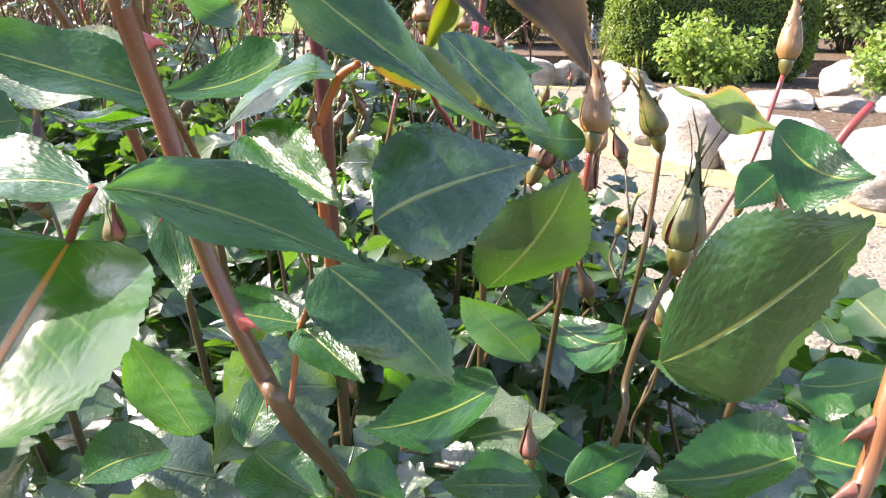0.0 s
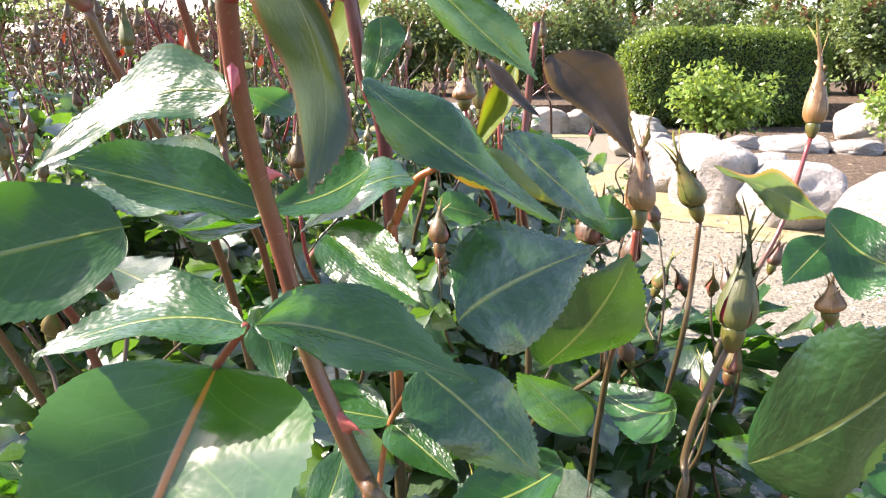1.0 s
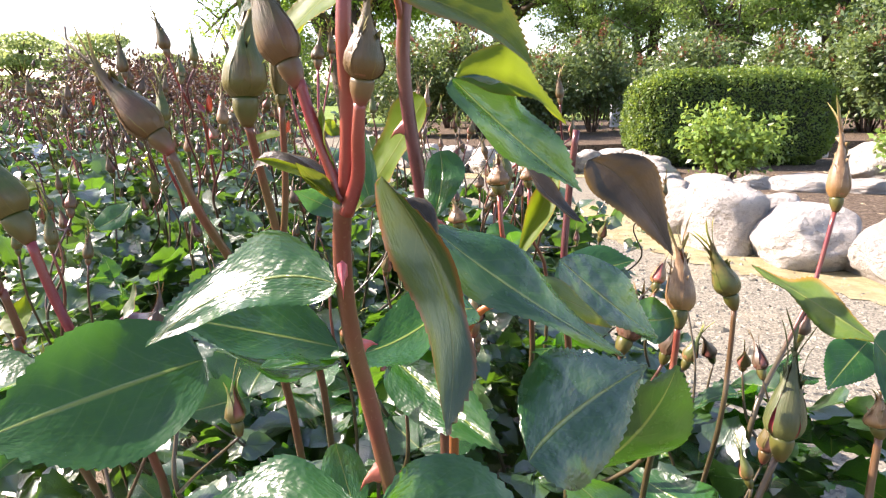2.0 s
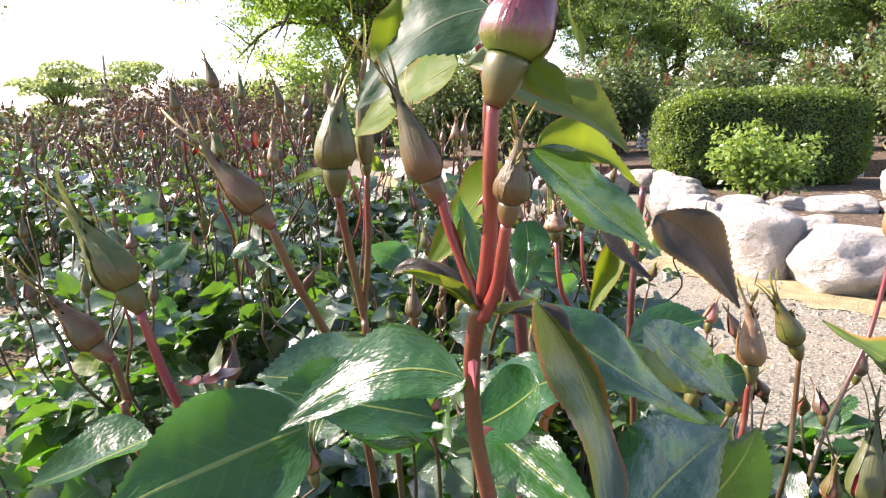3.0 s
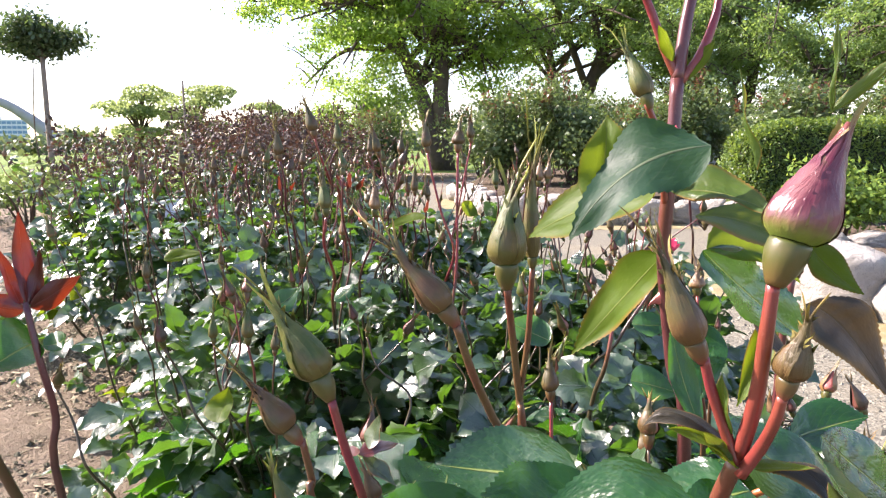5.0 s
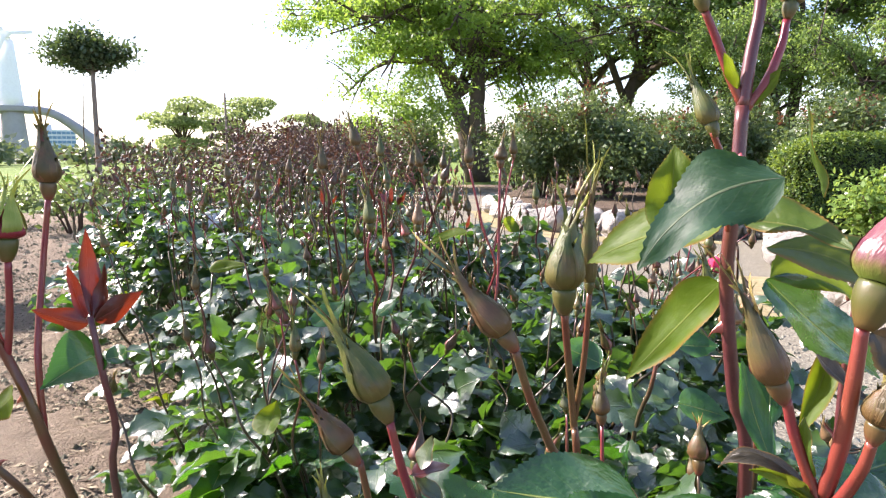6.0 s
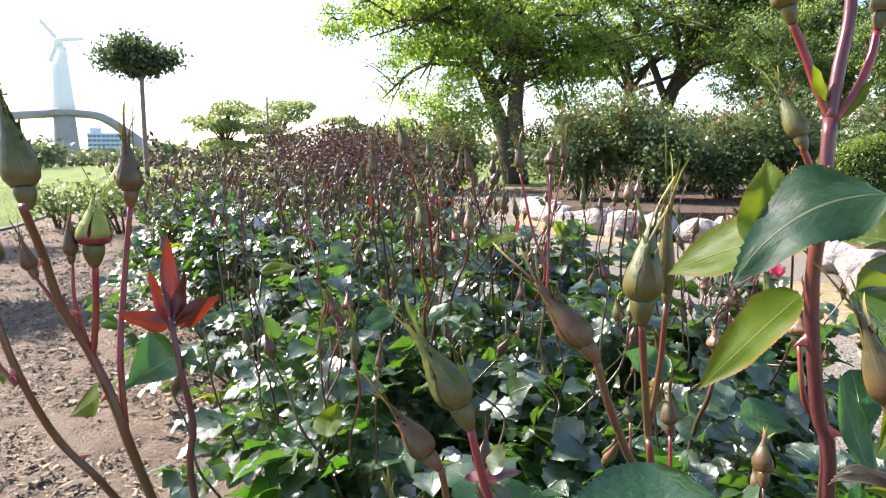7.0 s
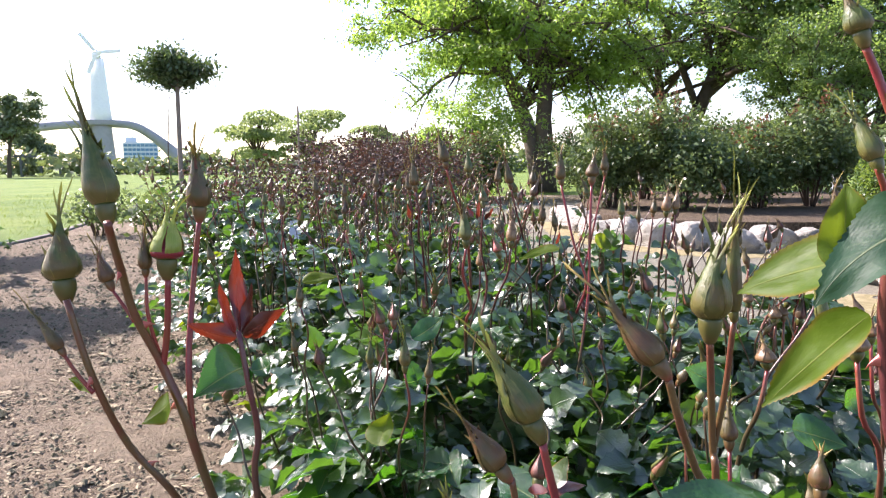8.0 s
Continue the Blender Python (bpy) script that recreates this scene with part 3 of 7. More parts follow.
def rose_flower(bush, base, tip, r):
    """A half-open rose: hip, sepals and layered cupped petals."""
    flower = flower_bud(bush, "open", base, tip, r * 0.6)
    o = np.array(bush.location)
    base, way = np.array(base) - o, unit(np.array(tip) - np.array(base))
    side = unit(np.cross(way, (0.3, 0.9, 0.2)))
    other = np.cross(way, side)
    for q in range(11):
        ring = q / 11
        verts, faces, uvs = [], [], []
        for i in range(7):
            g = i / 6
            for j in range(7):
                b = (j - 3) / 3
                a = q * 2.4 + b * 0.75
                rad = r * (0.35 + 0.65 * ring) * (0.35 + 0.65 * math.sin(g * 1.5)) * (1 + 0.25 * g * g * ring)
                h = r * (0.5 + g * (2.0 - 0.8 * ring) * (1 - 0.12 * b * b))
                verts.append(base + way * h + (side * math.cos(a) + other * math.sin(a)) * rad)
                uvs.append((0.3 + 0.5 * g, b * 0.1 + q * 0.2))
        for i in range(6):
            for j in range(6):
                a = i * 7 + j
                faces.append((a, a + 1, a + 8, a + 7))
        mesh_object("petal", verts, faces, PINK_PETAL, flower, uvs)
    return flower


# ---- joined foliage
def small_leaf(n=5, fold=0.20, droop=0.22, wide=0.44, teeth=False):
    verts, uvs, faces = [], [], []
    cols = (-1, -0.55, 0, 0.55, 1) if teeth else (-1, 0, 1)
    for i in range(n + 1):
        s = i / n
        w = width_at(s) * wide
        for u in cols:
            out = w * u * (1 + (0.10 * (1 if i % 2 else -1) if teeth and abs(u) == 1 else 0))
            ripple = 0.035 * math.sin(s * 11 + u * 1.7) * abs(u) if n > 5 else 0.0
            verts.append((s, out, -droop * s * s + fold * abs(out) + ripple))
            uvs.append((s, u * 0.5 + 0.5))
    m = len(cols)
    for i in range(n):
        for j in range(m - 1):
            a = i * m + j
            faces.append((a, a + 1, a + 1 + m, a + m))
    return np.array(verts), np.array(faces), np.array(uvs)


def axes_from(ways, ups):
    x = ways / np.linalg.norm(ways, axis=1, keepdims=True)
    y = np.cross(ups, x)
    y /= np.linalg.norm(y, axis=1, keepdims=True) + 1e-9
    return np.stack([x, y, np.cross(x, y)], axis=2)


def spread_leaves(template, at, ways, ups, sizes):
    tv, tf, tu = template
    rot = axes_from(ways, ups)
    v = np.einsum("nij,kj->nki", rot, tv) * sizes[:, None, None] + at[:, None, :]
    n, k = len(at), len(tv)
    f = (tf[None] + (np.arange(n) * k)[:, None, None]).reshape(-1, tf.shape[1])
    return v.reshape(-1, 3), f, np.tile(tu, (n, 1))


def fast_object(name, v, f, uv, material, parent=None, label="", kind=""):
    data = bpy.data.meshes.new(name)
    data.vertices.add(len(v))
    data.vertices.foreach_set("co", np.asarray(v, np.float32).ravel())
    k = f.shape[1]
    data.loops.add(len(f) * k)
    data.loops.foreach_set("vertex_index", f.astype(np.int32).ravel())
    data.polygons.add(len(f))
    data.polygons.foreach_set("loop_start", np.arange(len(f), dtype=np.int32) * k)
    data.polygons.foreach_set("use_smooth", np.ones(len(f), dtype=bool))
    layer = data.uv_layers.new(name="UVMap")
    layer.data.foreach_set("uv", uv[f.ravel()].astype(np.float32).ravel())
    data.update(calc_edges=True)
    data.materials.append(material)
    ob = new(name, data)
    if parent is not None:
        ob.parent = parent
    return tagged(ob, label, kind=kind)


def compound(rng, at, way, size):
    """Five leaflets on one stalk: their places, ways, ups and sizes."""
    way = unit(way)
    flat = unit(np.cross(way, (0, 0, 1)) + rng.normal(0, 0.05, 3))
    up = unit(np.cross(flat, way) + rng.normal(0, 0.35, 3))
    rows = []
    for along, sign, k in ((0.45, 1, 0.72), (0.45, -1, 0.72), (0.95, 1, 0.88), (0.95, -1, 0.88), (1.15, 0, 1.0)):
        w = unit(way * (0.55 if sign else 1.0) + flat * sign * 0.9 + rng.normal(0, 0.18, 3))
        rows.append((at + way * size * along + up * (-0.10 * along * size), w, unit(up + rng.normal(0, 0.25, 3)), size * k * rng.uniform(0.8, 1.15)))
    return rows


def leaf_rows(rng, count, sampler, size):
    rows = []
    for _ in range(count):
        at, way = sampler(rng)
        rows += compound(rng, at, way, size * rng.uniform(0.75, 1.2))
    return [np.array([r[i] for r in rows]) for i in range(4)]


# ---------------------------------------------------------------- the ground
def sheet(name, outline, z, material, label, category, depth=0.0):
    """A flat piece of ground, or a raised bed with sides."""
    bm = bmesh.new()
    top = bm.faces.new([bm.verts.new((x, y, z)) for x, y in outline])
    if depth:
        made = bmesh.ops.extrude_face_region(bm, geom=[top])
        bmesh.ops.translate(bm, vec=(0, 0, -depth), verts=[g for g in made["geom"] if isinstance(g, bmesh.types.BMVert)])
    bmesh.ops.recalc_face_normals(bm, faces=bm.faces)
    ob = part(name, bm, material, None, label)
    return tagged(ob, category=category, kind="structure")


sheet("ground", [(-700, -300), (700, -300), (700, 900), (-700, 900)], 0.0, DIRT, "bare brown garden soil with clods", "ground")
sheet("lawn", [(-7.6, 3.0), (-8.3, 6.4), (-8.8, 8.2), (-10.0, 10.4), (-8.6, 14.0), (-6.0, 19.5), (-3.0, 23.0), (60, 24), (60, 400), (-400, 400), (-400, -60), (-9, -60)],
      0.006, LAWN, "sunlit mown lawn with dry patches", "lawn")
sheet("path", [(0.75, -6), (0.55, 0.8), (0.30, 2.2), (-0.45, 4.2), (-1.35, 7.0), (-2.6, 11.0), (-3.6, 15.5), (-2.5, 18.5), (16, 18.5), (16, -6)],
      0.004, GRAVEL, "pale grey gravel garden path", "path")


def lawn_kerb(line, width, height):
    """A low worn stone edge between lawn and soil."""
    pts = curve_points([np.array((*p, 0.0)) for p in line], 14)
    rng = np.random.default_rng(19)
    verts, faces = [], []
    for i, p in enumerate(pts):
        way = unit(pts[min(i + 1, len(pts) - 1)] - pts[max(i - 1, 0)])
        side = np.cross(way, (0, 0, 1)) * width / 2
        h = height * rng.uniform(0.75, 1.1)
        for off, z in ((-1.0, -0.03), (-0.92, h * 0.85), (-0.55, h), (0.55, h), (0.92, h * 0.85), (1.0, -0.03)):
            verts.append(p + side * off * rng.uniform(0.94, 1.06) + np.array((0, 0, z)))
    faces = [(6 * i + j, 6 * i + j + 1, 6 * i + j + 7, 6 * i + j + 6) for i in range(len(pts) - 1) for j in range(5)]
    return tagged(mesh_object("kerb", verts, faces, KERB), "low weathered grey kerb edging the lawn", "kerb", kind="structure")


lawn_kerb([(-7.3, 1.0), (-7.6, 3.0), (-8.3, 6.4), (-8.8, 8.2), (-10.0, 10.4)], 0.12, 0.035)


def rough_soil(x0, x1, y0, y1, step, inside):
    """Raked, cloddy soil as a fine relief on the ground."""
    xs, ys = np.arange(x0, x1, step), np.arange(y0, y1, step)
    verts, faces = [], []
    for y in ys:
        for x in xs:
            p = Vector((x, y, 0))
            h = 0.024 * noise.noise(p * 2.3) + 0.022 * noise.noise(p * 7.0) + 0.018 * abs(noise.noise(p * 17.0)) + 0.010 * max(0.0, noise.noise(p * 31.0))
            verts.append((x, y, 0.022 + h if inside(x, y) else -0.03))
    n = len(xs)
    faces = [(j * n + i, j * n + i + 1, (j + 1) * n + i + 1, (j + 1) * n + i) for j in range(len(ys) - 1) for i in range(n - 1)]
    return tagged(mesh_object("soil", verts, faces, DIRT), "raked cloddy brown soil beside the roses", "soil", kind="structure")


def bare(x, y):
    edge = np.interp(y, (0, 3.0, 6.4, 8.2, 10.4), (-7.4, -7.6, -8.3, -8.8, -10.0))
    return edge + 0.1 < x < 0.35 - 0.45 * y + 0.5


rough_soil(-8.6, 0.6, 0.2, 7.0, 0.026, bare)


def strip(name, line, width, z, material, label, category):
    verts, faces = [], []
    pts = [np.array((*p, z)) for p in line]
    pts = curve_points(pts, 16)
    rng = random.Random(len(pts))
    for i, p in enumerate(pts):
        way = unit(pts[min(i + 1, len(pts) - 1)] - pts[max(i - 1, 0)])
        side = np.cross(way, (0, 0, 1)) * width
        verts += [p - side * (0.42 + 0.20 * rng.random()), p + side * (0.42 + 0.20 * rng.random())]
    faces = [(2 * i, 2 * i + 1, 2 * i + 3, 2 * i + 2) for i in range(len(pts) - 1)]
    return tagged(mesh_object(name, verts, faces, material), label, category, kind="structure")


strip("sand_verge", [(3.1, 1.9), (2.35, 3.0), (1.85, 3.75), (1.5, 4.6), (1.65, 5.8)], 0.55, 0.009, SAND, "yellow sandy verge along the boulders", "verge")
strip("sand_verge", [(-1.2, 12.2), (-0.75, 10.0), (-0.1, 8.75), (0.9, 8.1), (2.2, 8.2)], 0.5, 0.009, SAND, "yellow sandy verge along the stone edging", "verge")
sheet("raised_bed", [(1.95, 4.2), (2.3, 3.8), (2.65, 3.3), (3.4, 2.4), (9, 1), (9, 8.3), (4.9, 8.5), (2.6, 8.2), (2.35, 6.6), (2.25, 5.4)], 0.16, MULCH, "raised bed covered in brown bark mulch", "flower bed", 0.2)
sheet("raised_bed", [(-0.75, 11.8), (-0.25, 9.75), (0.2, 9.25), (1.0, 8.75), (2.0, 8.8), (3.2, 9.1), (16, 9.2), (16, 18.3), (-0.4, 18.3)], 0.34, MULCH, "raised rose bed of dark soil", "flower bed", 0.4)


def scatter(name, count, area, size, material, label, seed, flat=0.5, z=0.0, box_shape=False):
    """Loose pieces joined into one mesh: clods, stones or chips."""
    rng = np.random.default_rng(seed)
    base = np.array([(1, 0, 0), (0, 1, 0), (-1, 0, 0), (0, -1, 0), (0, 0, 1), (0, 0, -0.4)], float)
    tri = np.array([(0, 1, 4), (1, 2, 4), (2, 3, 4), (3, 0, 4), (1, 0, 5), (2, 1, 5), (3, 2, 5), (0, 3, 5)])
    at = np.zeros((count, 3))
    got = 0
    while got < count:
        x, y = rng.uniform(area[0], area[1]), rng.uniform(area[2], area[3])
        if area[4](x, y):
            at[got] = (x, y, z)
            got += 1
    ang = rng.uniform(0, 6.28, count)
    sz = size * rng.lognormal(0, 0.5, count)
    k = rng.uniform(0.6, 1.4, (count, len(base), 1)) * base[None]
    k[:, :, 2] *= flat
    if box_shape:
        k[:, :, 1] *= 0.35
    c, s = np.cos(ang)[:, None], np.sin(ang)[:, None]
    v = np.stack([k[:, :, 0] * c - k[:, :, 1] * s, k[:, :, 0] * s + k[:, :, 1] * c, k[:, :, 2]], 2) * sz[:, None, None] + at[:, None, :]
    f = (tri[None] + (np.arange(count) * 6)[:, None, None]).reshape(-1, 3)
    ob = fast_object(name, v.reshape(-1, 3), f, np.zeros((count * 6, 2)), material, None, label, "stuff")
    ob.data.polygons.foreach_set("use_smooth", np.zeros(len(f), dtype=bool))
    return tagged(ob, category=name.replace("_", " "))


def clod_material():
    k = Nodes("soil_clod")
    tint = k.mix(k.chance(True), (0.104, 0.096, 0.062), (0.250, 0.236, 0.162))
    k.bump(k.noise(160.0, 4.0, 0.7, k.place()), 0.8, 0.01)
    return k.finish(tint, 1.0, 0.15)


def pebble_material():
    k = Nodes("gravel_stone")
    tint = k.mix(k.chance(True), (0.080, 0.076, 0.058), (0.31, 0.295, 0.225))
    k.bump(k.noise(260.0, 3.0, 0.7, k.place()), 0.6, 0.004)
    return k.finish(tint, 0.85, 0.3)


CLOD = clod_material()
CHIP = plain("dry_leaf_litter", (0.36, 0.30, 0.19), 0.9, 0.0, 60.0, 0.7)
LITTER = plain("rotted_litter", (0.14, 0.105, 0.07), 0.95, 0.0, 80.0, 0.6)
PEBBLE = pebble_material()


def on_soil(x, y):
    return x < -0.4 - 0.42 * y - 0.35 and x > -8.5


def on_path(x, y):
    return 0.70 - 0.33 * y < x < 2.75 - 0.15 * y


scatter("soil_clods", 15000, (-5.2, -0.8, 0.7, 5.0, on_soil), 0.0065, CLOD, "small brown clods on the bare soil", 3, 0.75, 0.03)
scatter("soil_clods", 5000, (-8.3, -1.5, 3.5, 9.0, on_soil), 0.010, CLOD, "small brown clods on the bare soil", 13, 0.7, 0.03)
scatter("leaf_litter", 6000, (-3.2, -0.5, 0.5, 3.6, on_soil), 0.0085, CHIP, "dry fallen petals and leaf scraps", 4, 0.14, 0.036, True)
scatter("leaf_litter", 6000, (-3.2, -0.5, 0.5, 3.6, on_soil), 0.007, LITTER, "dark rotted leaf scraps and twigs on the soil", 14, 0.2, 0.034, True)
scatter("leaf_litter", 500, (2.4, 6, 3.6, 8, lambda x, y: True), 0.018, CHIP, "dry bark chips on the mulch", 5, 0.2, 0.162, True)
scatter("gravel_stones", 16000, (-0.5, 2.8, 0.6, 5.2, on_path), 0.0062, PEBBLE, "loose pale gravel stones on the path", 6, 0.6, 0.004)


# ---------------------------------------------------------------- boulders
def rock_mesh(seed):
    bm = bmesh.new()
    bmesh.ops.create_icosphere(bm, subdivisions=4, radius=1.0)
    off = Vector((seed * 3.7, seed * 1.3, seed * 2.1))
    for v in bm.verts:
        d = v.co.copy()
        # a blunt block, with broken planes hewn off it
        d /= (abs(d.x) ** 3.2 + abs(d.y) ** 3.2 + abs(d.z) ** 3.6) ** (1 / 3.4)
        for k in range(9):
            n = Vector((math.sin(seed * 5 + k * 2.4), math.cos(seed * 3 + k * 1.9), math.sin(seed + k * 3.1) * 0.8)).normalized()
            over = d.dot(n) - (0.86 + 0.05 * (k % 4))
            if over > 0:
                d -= n * over * 0.9
        d *= 1.0 + 0.13 * noise.noise(d * 1.1 + off) + 0.07 * noise.noise(d * 2.9 + off) + 0.04 * noise.noise(d * 7 + off) + 0.02 * noise.noise(d * 15 + off)
        v.co = Vector((d.x * 0.53, d.y * 0.50, (max(d.z, -0.8) + 0.8) * 0.54))
    data = bpy.data.meshes.new("boulder")
    bm.to_mesh(data)
    bm.free()
    data.polygons.foreach_set("use_smooth", [True] * len(data.polygons))
    data.materials.append(STONE)
    return data


ROCKS = [rock_mesh(s) for s in range(6)]
rock_count = 0


def rock(at, w, h, group="boulders edging the raised bed", label="pale rough granite boulder edging the bed"):
    global rock_count
    rng = random.Random(rock_count * 7 + 1)
    ob = new("boulder", ROCKS[rock_count % 6])
    ob.location = (at[0], at[1], at[2] - 0.03)
    ob.rotation_euler = (rng.uniform(-0.08, 0.08), rng.uniform(-0.08, 0.08), rng.uniform(0, 6.28))
    ob.scale = (w, w * 0.9, h)
    rock_count += 1
    return tagged(ob, label, "boulder", group)


rock((1.93, 4.06, 0.00), 0.55, 0.47)
rock((2.26, 3.63, 0.00), 0.62, 0.40)
rock((2.60, 3.15, 0.00), 0.64, 0.42)
rock((2.98, 2.68, 0.00), 0.60, 0.42)
rock((2.46, 4.40, 0.10), 0.44, 0.24)
rock((2.27, 6.36, 0.00), 0.55, 0.40)
rock((2.17, 5.75, 0.00), 0.44, 0.34)
rock((1.98, 4.60, 0.00), 0.48, 0.36)
rock((2.02, 5.10, 0.00), 0.40, 0.36)
rock((2.62, 5.78, 0.14), 0.42, 0.18)
rock((3.02, 5.76, 0.14), 0.36, 0.17)
rock((3.42, 5.62, 0.14), 0.56, 0.19)
rock((3.90, 5.45, 0.14), 0.48, 0.16)
rock((4.40, 5.30, 0.14), 0.50, 0.20)
rock((4.60, 6.30, 0.14), 0.70, 0.42)
rock((2.45, 7.05, 0.00), 0.50, 0.40)
rock((2.62, 7.75, 0.00), 0.50, 0.40)
edge_line = curve_points([(-0.95, 12.2, 0), (-0.55, 10.6, 0), (-0.2, 9.5, 0), (0.25, 9.05, 0), (1.0, 8.5, 0), (2.0, 8.55, 0), (3.2, 8.9, 0), (4.4, 9.0, 0), (6.0, 9.0, 0)], 12)
gone = 0.0
for a, b in zip(edge_line, edge_line[1:]):
    gone += np.linalg.norm(b - a)
    if gone > 0.42:
        gone = 0.0
        r = random.Random(rock_count)
        rock((a[0], a[1], 0.0), r.uniform(0.46, 0.60), r.uniform(0.31, 0.40), "stones edging the rose bed", "grey rounded stone edging the rose bed")


# ---------------------------------------------------------------- rose bushes of the bed
LEAF_SHAPE = small_leaf(6, 0.26, 0.26, 0.43)
LEAF_FINE = small_leaf(9, 0.26, 0.26, 0.43, True)


def join_small(thing, names, name):
    """Joins the far, thin pieces of a bush into one part for each material."""
    groups = {}
    for ob in list(thing.children_recursive):
        if ob.type == "MESH" and ob.name.split(".")[0] in names:
            groups.setdefault(ob.data.materials[0].name, []).append(ob)
    gone = []
    for key, obs in groups.items():
        v, f, uv = [], [], []
        for ob in obs:
            d = ob.data
            start = len(v)
            v += [tuple(p.co) for p in d.vertices]
            flat = [(0.5, 0.5)] * len(d.vertices)
            if d.uv_layers:
                for loop, u in zip(d.loops, d.uv_layers[0].data):
                    flat[loop.vertex_index] = tuple(u.uv)
            uv += flat
            f += [tuple(i + start for i in p.vertices) for p in d.polygons]
        tagged(mesh_object(name, v, f, obs[0].data.materials[0], thing, uv), kind="stuff")
        gone += obs
    for ob in gone:
        bpy.data.objects.remove(ob)


def thicket(bush, seed, count, spread, low, high):
    """Fine forking stems with small closed buds, joined: too many and too thin to pick apart."""
    pick = random.Random(seed)
    base = np.array(bush.location)
    for _ in range(count):
        a, q = pick.uniform(0, 6.28), pick.uniform(0.1, 0.95) * spread
        foot = np.array((math.cos(a) * q * 0.8, math.sin(a) * q * 0.8, low * pick.uniform(0.55, 0.85)))
        tip = np.array((math.cos(a) * q + pick.uniform(-0.07, 0.07), math.sin(a) * q + pick.uniform(-0.07, 0.07), high * pick.uniform(0.80, 1.05)))
        bend = np.array((pick.uniform(-0.03, 0.03), pick.uniform(-0.03, 0.03), 0))
        skin = pick.choice((CANE_RED, CANE_PURPLE, CANE_GREEN, CANE_GREEN))
        fork = foot * 0.4 + tip * 0.6 + bend
        made = [cane(bush, skin, [base + tip, base + (tip + fork) / 2 - bend * 0.5, base + fork, base + (fork + foot) / 2 - bend, base + foot], 0.0014, 0.0027, 0, 5)]
        ends = [tip]
        if pick.random() < 0.6:
            side = fork + np.array((pick.uniform(-0.07, 0.07), pick.uniform(-0.07, 0.07), pick.uniform(0.05, 0.14)))
            made.append(cane(bush, skin, [base + side, base + (side + fork) / 2 + bend * 0.4, base + fork], 0.0011, 0.0016, 0, 5))
            ends.append(side)
        for e in ends:
            s = pick.uniform(0.0058, 0.0100)
            turn = unit(np.array((pick.uniform(-0.5, 0.5), pick.uniform(-0.5, 0.5), 1.0)))
            bud = flower_bud(bush, pick.choice(("brown", "russet", "russet", "green")), base + e, base + e + turn * s * 5.6, s, 7, 4, 6, True)
            made += [bud] + list(bud.children)
        for ob in made:
            ob.name = "fine_stem"
    join_small(bush, ("fine_stem",), "shoot_growth")


